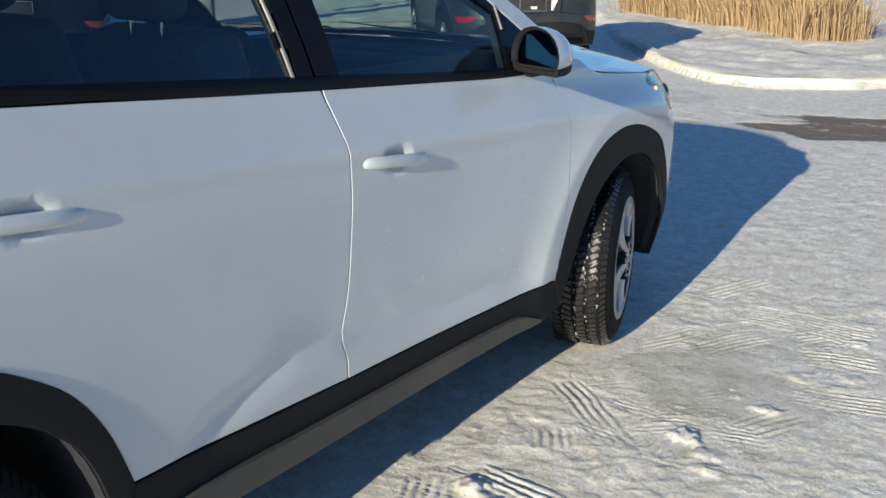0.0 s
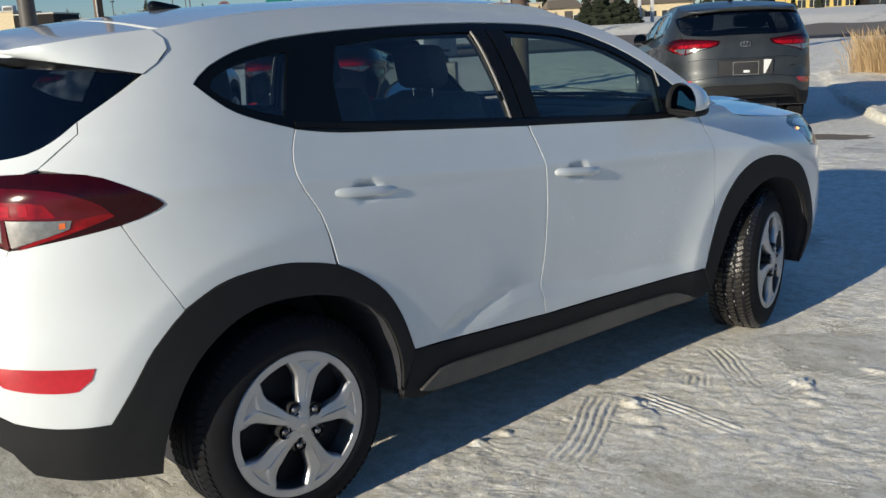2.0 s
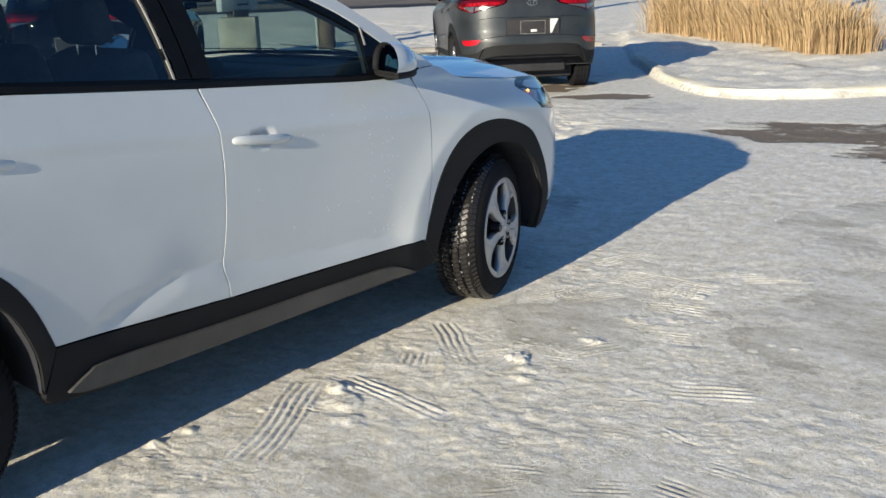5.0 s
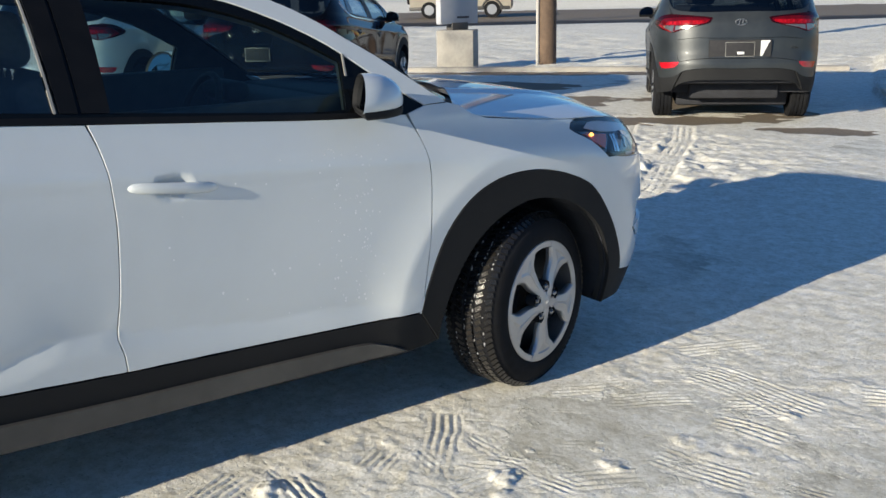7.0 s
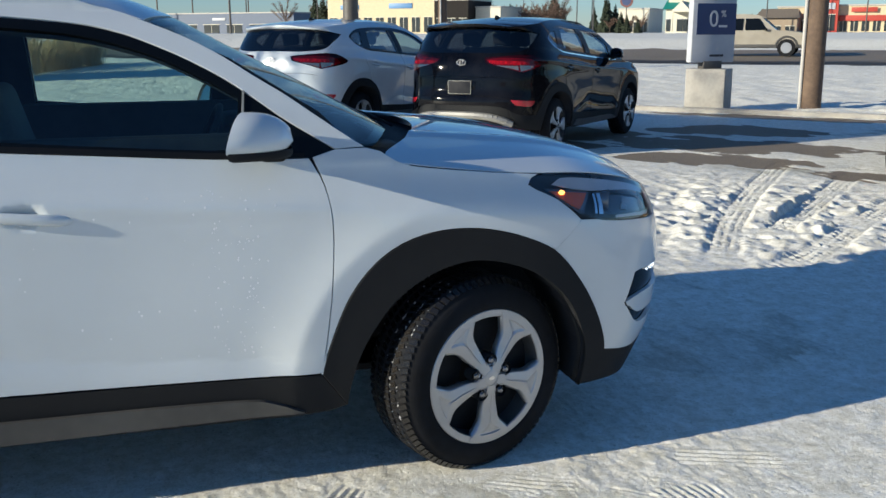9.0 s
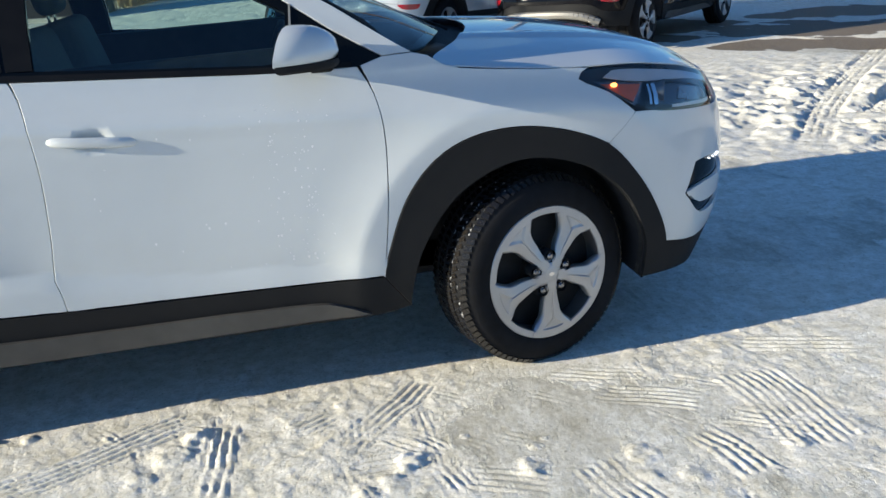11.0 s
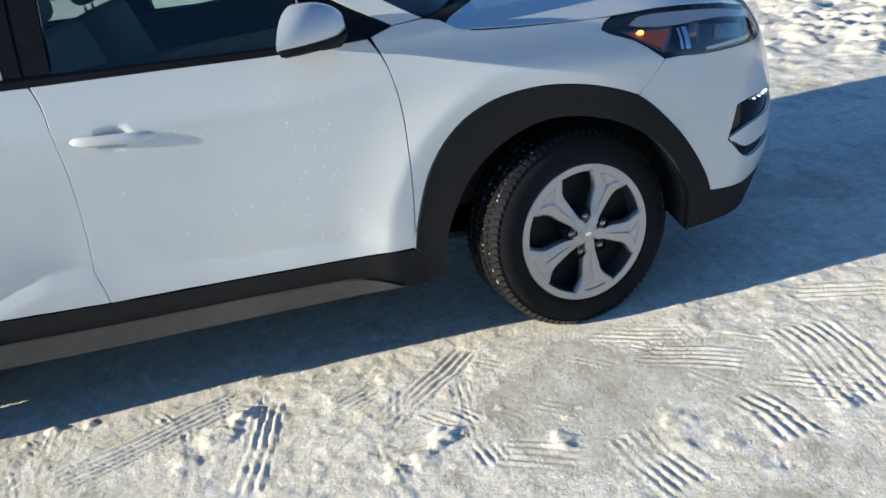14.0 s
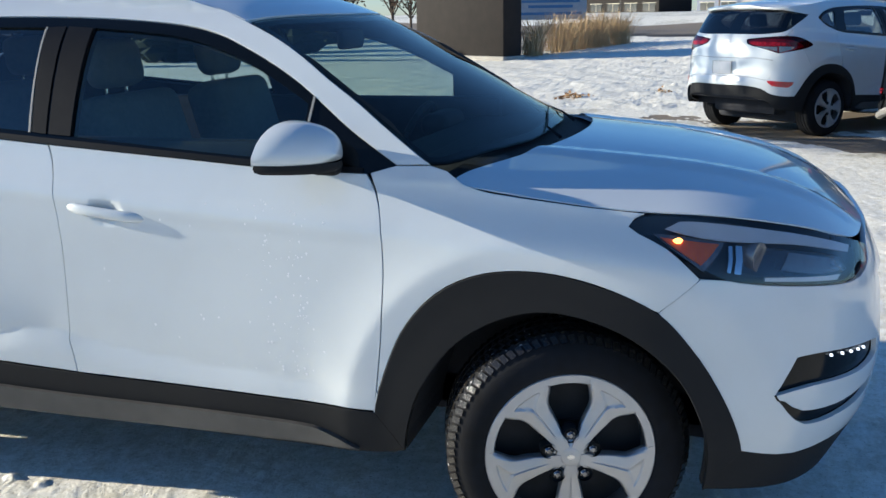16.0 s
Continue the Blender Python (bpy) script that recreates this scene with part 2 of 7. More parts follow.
ROUND, CORNER, ARC = 3.4, 1.2, 1.03
AXLES = (-1.312, 1.362)
LIP = [(-0.9, 0.455), (-0.72, 0.488), (-0.60, 0.519), (-0.48, 0.549), (-0.38, 0.575), (-0.28, 0.572), (-0.176, 0.550), (0.1, 0.510), (0.3, 0.492), (0.5, 0.482), (0.705, 0.458), (0.8, 0.45)]


def half_width(y, z):
    zb = curve(BELT, y)
    if z <= zb:
        w = curve(FLANK, min(z, 1.02))
        w += (0.868 - w) * ease(zb - 0.16, zb, z)
    else:
        w = 0.868 + curve(TUMBLE, z - zb)
    for c in (-1.335, 1.335):
        r = math.hypot((y - c) * 0.98, z - 0.33)
        swell, band = 0.0135 * max(0.0, (0.80 - r) / 0.188) ** 2.2, max(0.006, 0.0135 - 0.06 * (0.612 - r))
        h = min(1.0, max(0.0, 0.5 + (band - swell) / 0.006))
        crisp = band + (swell - band) * h - 0.003 * h * (1 - h)
        mild = 0.014 * min(1.0, max(0.0, (0.80 - r) / 0.34)) ** 2.2
        k = ease(c - 0.15, c + 0.30, y) if c < 0 else 0.0
        w += (crisp + (mild - crisp) * k + 0.014 * bell((r - 0.45) / 0.8)) * ease(zb + 0.05, zb - 0.25, z)
    # scooped lower doors above a crease that falls towards the front and dies out at the rear arch
    d = z - curve(LIP, y)
    tall = 0.050 * ease(-0.82, -0.64, y) * min(1.0, max(0.0, (-0.365 - y) / 0.22))
    hollow, lip = 0.22 * tall, 0.0115 * ease(-0.62, -0.28, y) * ease(0.80, 0.60, y)
    if d > 0:
        w -= hollow * max(0.0, 1 - d / max(tall, 1e-4)) + lip * max(0.0, 1 - d / 0.20) ** 2
    else:
        w -= (hollow + lip) * max(0.0, 1 + d / 0.068) ** 1.2
    # finger cups behind the door handles
    for hy, hz in ((-0.03, 0.966), (-1.02, 1.038)):
        w -= 0.014 * ease(1.0, 0.45, math.hypot((y - hy) / 0.066, (z - hz) / 0.040))
    # shoulder line through the handles
    w += 0.005 * bell((z - (zb - 0.145)) / 0.05) * ease(1.0, 0.5, y)
    return w


def side(s, z):
    """The shell at arc s and height z. s is y along the flank; past the corners it turns to the nose and the tail, and on to the left."""
    if abs(s) <= CORNER:
        return Vector((half_width(s, z), s, z))
    f = (abs(s) - CORNER) / ARC
    sn, cs = math.sin(f), math.cos(f)
    r = (abs(sn) ** ROUND + abs(cs) ** ROUND) ** (-1 / ROUND)
    end = curve(NOSE, z) if s > 0 else -curve(TAIL, z)
    y = (CORNER + (end - CORNER) * r * sn) * (1 if s > 0 else -1)
    return Vector((half_width(y, z) * r * cs, y, z))


def by_y(y, z):
    """(s, z) of the point of the right flank at y, z."""
    if abs(y) <= CORNER:
        return (y, z)
    end = curve(NOSE, z) if y > 0 else -curve(TAIL, z)
    a = min((abs(y) - CORNER) / (end - CORNER), 0.9999)
    f = math.atan2(a, (1 - a**ROUND) ** (1 / ROUND))
    return ((CORNER + ARC * f) * (1 if y > 0 else -1), z)


def by_x(x, z, front=True):
    """(s, z) of the point of the nose or the tail at x, z."""
    w = half_width(2.0 if front else -2.0, z)
    b = min(abs(x) / w, 0.9999)
    f = math.atan2((1 - b**ROUND) ** (1 / ROUND), b)
    f = math.pi - f if x < 0 else f
    return ((CORNER + ARC * f) * (1 if front else -1), z)


def nose(x, z):
    return by_x(x, z, True)


def tail(x, z):
    return by_x(x, z, False)


def over(points):
    """Points of one side and, after them, those of the other side in reverse."""
    out = list(points)
    for s, z in reversed(points):
        f = math.pi - (abs(s) - CORNER) / ARC
        out.append(((CORNER + ARC * f) * (1 if s > 0 else -1), z))
    return out


def flank(*pts):
    return [by_y(*p) for p in pts]


def half_at(y, z):
    s, _ = by_y(y, z)
    return side(s, z).x


RAIL = [(-1.98, 1.545), (-1.577, 1.562), (-1.2, 1.602), (-0.65, 1.615), (0.0, 1.592), (0.2, 1.555), (0.33, 1.512), (0.455, 1.46), (0.555, 1.405), (0.645, 1.345), (0.735, 1.288), (0.82, 1.227), (0.905, 1.167), (0.97, 1.122), (1.3, 1.04)]
CREST = [(-1.98, 1.565), (-1.6, 1.605), (-1.0, 1.648), (-0.4, 1.655), (0.0, 1.637), (0.25, 1.597), (0.42, 1.535), (0.6, 1.44), (0.9, 1.285), (1.2, 1.125), (1.45, 0.99)]


def top(x, y):
    """Roof and windscreen over the plan."""
    ze = curve(RAIL, y)
    xe = max(half_at(y, ze), 0.3)
    w = ease(-0.2, 0.5, y)

    def raw(q):
        return curve(CREST, y + 0.27 * q * q * w) - 0.11 * q * q * (1 - w)

    return Vector((x, y, raw(x) + (ze - raw(xe)) * min(1.0, abs(x) / xe) ** 4))


HOOD_EDGE = [(0.9, 1.10), (1.12, 1.062), (1.347, 1.033), (1.55, 1.014), (1.70, 1.006), (1.92, 0.968), (2.10, 0.905), (2.2, 0.86)]
HOOD_MID = [(0.9, 1.17), (1.3, 1.135), (1.6, 1.105), (1.85, 1.06), (2.0, 1.01), (2.10, 0.95), (2.18, 0.89)]


def hood(x, y):
    ze, zc = curve(HOOD_EDGE, y), curve(HOOD_MID, y)
    xe = max(half_at(y, ze), 0.2) if y < 2.13 else 0.5
    q = min(1.0, abs(x) / xe)
    fold = 0.010 * bell((abs(x) - (0.50 - 0.10 * (y - 1.2))) / 0.07)
    return Vector((x, y, ze + (zc - ze) * (1 - q**2.6) + fold * (1 - q**4)))


def inside(p, poly):
    x, y = p
    hit = False
    j = len(poly) - 1
    for i in range(len(poly)):
        (xi, yi), (xj, yj) = poly[i], poly[j]
        if (yi > y) != (yj > y) and x < (xj - xi) * (y - yi) / (yj - yi) + xi:
            hit = not hit
        j = i
    return hit


def area(poly):
    return sum(poly[i - 1][0] * poly[i][1] - poly[i][0] * poly[i - 1][1] for i in range(len(poly))) / 2


def smooth_loop(pts, keep=(), step=0.03):
    """A closed Catmull-Rom loop through pts, with corners at the indices in keep."""
    n, out = len(pts), []
    keep = {k % n for k in keep}
    for i in range(n):
        p0, p1, p2, p3 = pts[i - 1], pts[i], pts[(i + 1) % n], pts[(i + 2) % n]
        if i in keep:
            p0 = p1
        if (i + 1) % n in keep:
            p3 = p2
        length = math.hypot(p2[0] - p1[0], p2[1] - p1[1])
        k = max(1, int(length / step))
        for j in range(k):
            t = j / k
            out.append(tuple(0.5 * (2 * p1[c] + (p2[c] - p0[c]) * t + (2 * p0[c] - 5 * p1[c] + 4 * p2[c] - p3[c]) * t * t + (3 * p1[c] - p0[c] - 3 * p2[c] + p3[c]) * t**3) for c in (0, 1)))
    return out


def shrink(poly, d):
    """The loop moved inwards by d."""
    sign = 1 if area(poly) > 0 else -1
    out, n = [], len(poly)
    for i in range(n):
        a, b, c = poly[i - 1], poly[i], poly[(i + 1) % n]
        e1, e2 = Vector((b[0] - a[0], b[1] - a[1])), Vector((c[0] - b[0], c[1] - b[1]))
        if e1.length < 1e-6 or e2.length < 1e-6:
            out.append(b)
            continue
        e1.normalize(), e2.normalize()
        n1, n2 = Vector((-e1.y, e1.x)) * sign, Vector((-e2.y, e2.x)) * sign
        m = n1 + n2
        if m.length < 0.3:
            out.append(b)
            continue
        m *= d / max(0.75, m.dot(n1))
        out.append((b[0] + m.x, b[1] + m.y))
    return out


def sheet(name, loop, chart, material, parent, holes=(), off=0.0, thick=0.014, gap=0.0015, edge=0.0, cell=0.035, label="", mirror=False, relief=None):
    """A curved panel: the part of a chart inside a loop, with returned edges. mirror: the same on the car's left side."""
    if gap == 0.0015 and material in (M["white"], M["clad"]):
        gap, edge = 0.0030, 0.0022
    loop = shrink(loop, gap) if gap else list(loop)
    holes = [shrink(h, -gap) if gap else list(h) for h in holes]
    pts, edges, rings = [], [], []
    for ring in (loop, *holes):
        k = len(pts)
        pts += [Vector(p) for p in ring]
        edges += [(k + i, k + (i + 1) % len(ring)) for i in range(len(ring))]
        rings.append(ring)
    xs, ys = [p[0] for p in loop], [p[1] for p in loop]
    rim = np.array([p[:] for p in pts])
    nx, ny = int((max(xs) - min(xs)) / cell) + 1, int((max(ys) - min(ys)) / cell) + 1
    for i in range(nx + 1):
        for j in range(ny + 1):
            p = (min(xs) + (i + 0.5 * (j % 2)) * cell, min(ys) + j * cell)
            if inside(p, loop) and not any(inside(p, h) for h in holes):
                if np.min(np.abs(rim - p).sum(1)) > 0.55 * cell:
                    pts.append(Vector(p))
    v2, e2, f2, *_ = delaunay_2d_cdt(pts, edges, [], 0, 1e-6)
    f2 = [f for f in f2 if inside(c := tuple(sum(v2[i][k] for i in f) / len(f) for k in (0, 1)), loop) and not any(inside(c, h) for h in holes)]
    base, normal = [], []
    for u, v in v2:
        p, e = chart(u, v), 0.004
        n = (chart(u + e, v) - chart(u - e, v)).cross(chart(u, v + e) - chart(u, v - e))
        n = n.normalized() if n.length > 1e-12 else Vector((1, 0, 0))
        base.append(p)
        normal.append(n)
    mid = Vector((0, 0, 0.6))
    if sum((p - mid).dot(n) for p, n in zip(base, normal)) < 0:
        normal = [-n for n in normal]
    base = [p + n * (off + (relief(p) if relief else 0.0)) for p, n in zip(base, normal)]
    faces = []
    for f in f2:
        a, b, c = (base[i] for i in f[:3])
        faces.append(tuple(f) if (b - a).cross(c - a).dot(normal[f[0]]) > 0 else tuple(reversed(f)))
    verts, norms = list(base), list(normal)
    # returned edges
    count = {}
    for f in faces:
        for i in range(len(f)):
            a, b = f[i], f[(i + 1) % len(f)]
            count[(a, b)] = count.get((a, b), 0) + 1
    rims = [(a, b) for a, b in count if (b, a) not in count]
    outs = {}
    for a, b in rims:
        o = (base[b] - base[a]).cross(normal[a])
        for k in (a, b):
            outs[k] = outs.get(k, Vector()) + o
    outs = {k: (o.normalized() if o.length > 1e-9 else normal[k]) for k, o in outs.items()}
    turn_in = min(edge, thick * 0.5)
    for a, b in rims:
        k = len(verts)
        fa, fb = (base[i] + (outs[i] - normal[i]) * turn_in for i in (a, b))
        verts += [base[a], base[b], fb, fa, fb, fa, fb - normal[b] * thick, fa - normal[a] * thick]
        norms += [normal[a], normal[b], outs[b], outs[a], outs[b], outs[a], outs[b], outs[a]]
        faces += [(k + 1, k, k + 3, k + 2), (k + 4, k + 5, k + 7, k + 6)]
    made = mesh_object(name, verts, faces, material, parent, label, norms)
    if mirror:
        flip = [(-v[0], v[1], v[2]) for v in verts], [tuple(reversed(f)) for f in faces], [(-n[0], n[1], n[2]) for n in norms]
        other = mesh_object(name, flip[0], flip[1], material, parent, label, flip[2])
        return made, other
    return made


# ---- outlines of the panels on the flank (y, z) ----
DLO_LOW = [(-1.505, 1.405), (-1.404, 1.318), (-1.225, 1.254), (-1.06, 1.224), (-0.745, 1.198), (-0.24, 1.158), (0.2, 1.127), (0.52, 1.105), (0.80, 1.096)]
DLO_TOP = [(0.875, 1.119), (0.735, 1.207), (0.645, 1.273), (0.557, 1.335), (0.465, 1.387), (0.37, 1.432), (0.25, 1.478), (0.10, 1.507), (-0.2, 1.53), (-0.60, 1.538), (-1.05, 1.527), (-1.31, 1.496), (-1.448, 1.448)]
PANE_FRONT = [(-0.165, 1.182), (0.2, 1.152), (0.50, 1.130), (0.575, 1.132), (0.592, 1.280), (0.46, 1.355), (0.33, 1.415), (0.13, 1.470), (-0.17, 1.500)]
PANE_REAR = [(-0.305, 1.194), (-0.745, 1.230), (-1.045, 1.256), (-1.03, 1.38), (-0.97, 1.488), (-0.70, 1.506), (-0.335, 1.503)]
PANE_QUARTER = [(-1.245, 1.292), (-1.36, 1.325), (-1.46, 1.392), (-1.40, 1.436), (-1.30, 1.464), (-1.165, 1.478)]
GAP_F = [(0.792, 1.096), (0.835, 1.007), (0.852, 0.863), (0.838, 0.644), (0.806, 0.408)]
GAP_B = [(-0.208, 0.430), (-0.212, 0.480), (-0.226, 0.536), (-0.208, 0.68), (-0.198, 0.88), (-0.212, 1.06), (-0.238, 1.156)]
GAP_C = [(-1.224, 1.252), (-1.265, 1.124), (-1.196, 0.987), (-1.157, 0.824)]
ARCH_R = [(-0.866, 0.468), (-0.918, 0.61), (-1.0, 0.724), (-1.15, 0.822), (-1.317, 0.862), (-1.46, 0.862), (-1.56, 0.842), (-1.66, 0.790), (-1.75, 0.70), (-1.818, 0.595), (-1.881, 0.50)]
WELL_R = [(-0.915, 0.33), (-0.925, 0.46), (-0.985, 0.605), (-1.09, 0.695), (-1.22, 0.742), (-1.339, 0.757), (-1.445, 0.750), (-1.54, 0.712), (-1.635, 0.632), (-1.70, 0.53), (-1.745, 0.41), (-1.757, 0.315)]
ARCH_F = [(0.804, 0.404), (0.822, 0.474), (0.897, 0.657), (1.003, 0.781), (1.136, 0.845), (1.299, 0.857), (1.461, 0.824), (1.598, 0.762), (1.705, 0.641), (1.787, 0.495), (1.826, 0.368)]
WELL_F = [(0.889, 0.282), (0.897, 0.342), (0.940, 0.476), (1.033, 0.614), (1.144, 0.699), (1.274, 0.744), (1.400, 0.736), (1.532, 0.685), (1.645, 0.59), (1.710, 0.472), (1.738, 0.353), (1.730, 0.239)]
LAMP_F = [(1.514, 0.979), (1.550, 1.008), (1.705, 1.004), (1.92, 0.966), (2.10, 0.902), (2.134, 0.880), (2.139, 0.846), (2.091, 0.812), (1.853, 0.834), (1.768, 0.849), (1.612, 0.928)]


def spoke_wheel(parent, at, turn, spin, tyre_r=0.343, wet=False):
    """A tyre on a five-spoke alloy rim; the outer face looks to +x of its own frame."""
    bm = bmesh.new()
    tube(bm, (-0.13, 0, 0), (-0.10, 0, 0), 0.150, n=40)
    tube(bm, (-0.16, 0, 0), (-0.04, 0, 0), 0.075, n=24)
    box(bm, (0.06, 0.10, 0.16), (-0.115, 0.10, 0.05), 0.01)
    wheel = part("wheel", bm, M["disc"], parent)
    wheel.matrix_basis = pose(*at, 0, 0, turn)

    def lathe(name, prof, n, material, label=""):
        v, f = [], []
        for i in range(n):
            a = 2 * math.pi * i / n
            v += [(x, r * math.sin(a), r * math.cos(a)) for x, r in prof]
        k = len(prof)
        for i in range(n):
            for j in range(k - 1):
                f.append((i * k + j, ((i + 1) % n) * k + j, ((i + 1) % n) * k + j + 1, i * k + j + 1))
        ob = mesh_object(name, v, f, material, wheel, label)
        ob.data.set_sharp_from_angle(angle=radians(40))
        return ob

    R = tyre_r
    side_out = [(-0.012, 0.230), (-0.002, 0.238), (0.002, 0.254), (-0.002, 0.275), (-0.006, 0.292), (-0.012, 0.305), (-0.022, 0.320), (-0.034, R - 0.010), (-0.044, R - 0.004)]
    tread = []
    for x0 in (-0.052, -0.092, -0.132, -0.172):
        tread += [(x0, R), (x0 - 0.030, R), (x0 - 0.031, R - 0.009), (x0 - 0.039, R - 0.009)]
    prof = side_out + tread + [(-0.212, R - 0.010), (-0.226, 0.30), (-0.23, 0.26), (-0.222, 0.222)]
    lathe("tyre", prof, 64, M["tyre"])
    # tread blocks: cross cuts stand out as raised lugs on the shoulders
    bm = bmesh.new()
    for i in range(84):
        a = 2 * math.pi * i / 84
        for x0, lean in ((-0.062, 0.5), (-0.197, -0.5), (-0.106, 0.35), (-0.152, -0.35)):
            turn_m = Matrix.Rotation(-a, 4, "X") @ Matrix.Translation((x0, 0, R - 0.0026)) @ Matrix.Rotation(lean, 4, "Z")
            bmesh.ops.create_cube(bm, size=1.0, matrix=turn_m @ Matrix.Diagonal((0.030, 0.0165, 0.008, 1)))
        # the outer lugs run on over the shoulder
        turn_m = Matrix.Rotation(-a - 0.012, 4, "X") @ Matrix.Translation((-0.0285, 0, R - 0.0138)) @ Matrix.Rotation(radians(48), 4, "Y") @ Matrix.Rotation(0.25, 4, "Z")
        bmesh.ops.create_cube(bm, size=1.0, matrix=turn_m @ Matrix.Diagonal((0.026, 0.0175, 0.005, 1)))
    part("tread", bm, M["tread"] if wet else M["tyre"], wheel, smooth=False)
    lathe("rim", [(-0.008, 0.239), (-0.002, 0.2375), (0.000, 0.235), (-0.0003, 0.228), (-0.001, 0.2135), (-0.006, 0.2105)], 64, M["alloy"], "silver alloy rim lip")
    lathe("barrel", [(-0.005, 0.2106), (-0.05, 0.214), (-0.13, 0.205), (-0.20, 0.21), (-0.21, 0.224)], 48, M["barrel"], "dull grey inner barrel of the rim")
    # spokes: each a forked bar with a groove down its middle and a three-cornered hollow where it forks
    ROWS = [(0.028, 36.0, 0.012), (0.050, 28.0, 0.011), (0.066, 20.0, 0.009), (0.080, 18.2, 0.007), (0.100, 17.4, 0.005), (0.120, 16.4, 0.004), (0.140, 15.4, 0.004), (0.152, 15.1, 0.004), (0.160, 15.5, 0.004), (0.168, 16.2, 0.004), (0.176, 17.2, 0.003), (0.184, 18.5, 0.003), (0.192, 19.7, 0.0025), (0.199, 20.6, 0.002), (0.204, 21.1, 0.002), (0.208, 21.4, 0.0015), (0.216, 21.7, 0.0012), (0.226, 22.0, 0.0010), (0.2335, 22.2, 0.0006)]
    COLS = [k / 12 for k in range(-12, 13)]

    def spoke_face(a0):
        v, f = [], []
        for r, half, x in ROWS:
            for c in COLS:
                reach = 0.60 * max(0.0, r - 0.163) / 0.041 if r < 0.2065 else 0.0
                groove = -0.0026 * max(0.0, 1 - abs(c) / 0.09) * ease(0.055, 0.085, r) * ease(0.175, 0.160, r)
                shoulder = -0.0075 * max(0.0, abs(c) - 0.12) * ease(0.06, 0.09, r) * ease(0.21, 0.17, r)
                hollow = -0.0045 * max(0.0, min(1.0, (reach - abs(c)) / 0.13)) if reach > 0 else 0.0
                edge = (-0.010 if abs(c) > 0.99 else -0.0025 if abs(c) > 0.90 else 0.0) * ease(0.217, 0.207, r)
                a = a0 + radians(half) * c
                v.append((x + groove + shoulder + hollow + edge, r * math.sin(a), r * math.cos(a)))
        n = len(COLS)
        for i in range(len(ROWS) - 1):
            for j in range(n - 1):
                f.append((i * n + j, i * n + j + 1, (i + 1) * n + j + 1, (i + 1) * n + j))
        k = len(v)
        v += [(p[0] - 0.014, p[1], p[2]) for p in v]
        for i in range(len(ROWS) - 1):
            for j, flip in ((0, 1), (n - 1, 0)):
                q = (i * n + j, (i + 1) * n + j, k + (i + 1) * n + j, k + i * n + j)
                f.append(q if flip else tuple(reversed(q)))
        ob = mesh_object("spoke", v, f, M["alloy"], wheel)
        ob.data.set_sharp_from_angle(angle=radians(16))
        return ob
    for i in range(5):
        spoke_face(2 * math.pi * i / 5 + spin)
    # added dark disc: its colour stands for the shade between the spokes
    lathe("back_plate", [(-0.075, 0.0), (-0.075, 0.212)], 40, M["alloy_dark_and_shade"])
    lathe("hub_cap", [(0.0132, 0.0), (0.0132, 0.021), (0.0122, 0.025), (0.0105, 0.029), (0.009, 0.040), (0.002, 0.048), (-0.03, 0.050)], 40, M["alloy"])
    bm = bmesh.new()
    bmesh.ops.create_circle(bm, cap_ends=True, segments=20, radius=0.011, matrix=Matrix.Translation((0.0142, 0, 0)) @ Matrix.Rotation(radians(90), 4, "Y") @ Matrix.Diagonal((0.6, 1.0, 1, 1)))
    part("badge", bm, M["chrome"], wheel)
    for i in range(5):
        a = 2 * math.pi * (i + 0.5) / 5 + spin
        y, z = 0.064 * math.sin(a), 0.064 * math.cos(a)
        bm = bmesh.new()
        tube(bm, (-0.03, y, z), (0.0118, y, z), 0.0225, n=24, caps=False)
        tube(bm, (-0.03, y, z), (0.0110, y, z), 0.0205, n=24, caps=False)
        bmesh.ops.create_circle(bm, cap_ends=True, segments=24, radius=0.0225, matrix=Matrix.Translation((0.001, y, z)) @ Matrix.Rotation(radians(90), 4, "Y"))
        # near-black colour puts the hollow's shade into the silver wheel
        part("nut_well", bm, M["alloy_dark_and_shade"], wheel, "hollow round a wheel nut, coloured dark for its shade")
        bm = bmesh.new()
        tube(bm, (0.001, y, z), (0.0105, y, z), 0.0130, 0.0120, n=6)
        tube(bm, (0.0105, y, z), (0.0160, y, z), 0.0105, 0.006, n=16)
        part("lug_nut", bm, M["nut"], wheel, "chromed wheel nut", smooth=False)
    return wheel


def seat(car, x, y, wide=0.50, pale=True):
    bm = bmesh.new()
    box(bm, (wide, 0.50, 0.16), (x, y + 0.22, 0.66), 0.05, 3)
    box(bm, (wide, 0.15, 0.58), (x, y - 0.06, 0.99), 0.05, 3, Matrix.Rotation(radians(16), 4, "X"))
    ob = part("seat", bm, M["seat"], car)
    for hx in ((x,) if wide < 0.8 else (x - 0.34, x + 0.34)):
        bm = bmesh.new()
        box(bm, (0.26, 0.10, 0.17), (hx, y - 0.17, 1.375), 0.045, 3, Matrix.Rotation(radians(10), 4, "X"))
        part("headrest", bm, M["seat"], ob)
        for sx in (-0.06, 0.06):
            bm = bmesh.new()
            tube(bm, (hx + sx, y - 0.165, 1.20), (hx + sx, y - 0.17, 1.33), 0.006, n=8)
            part("headrest_post", bm, M["chrome"], ob)
    return ob


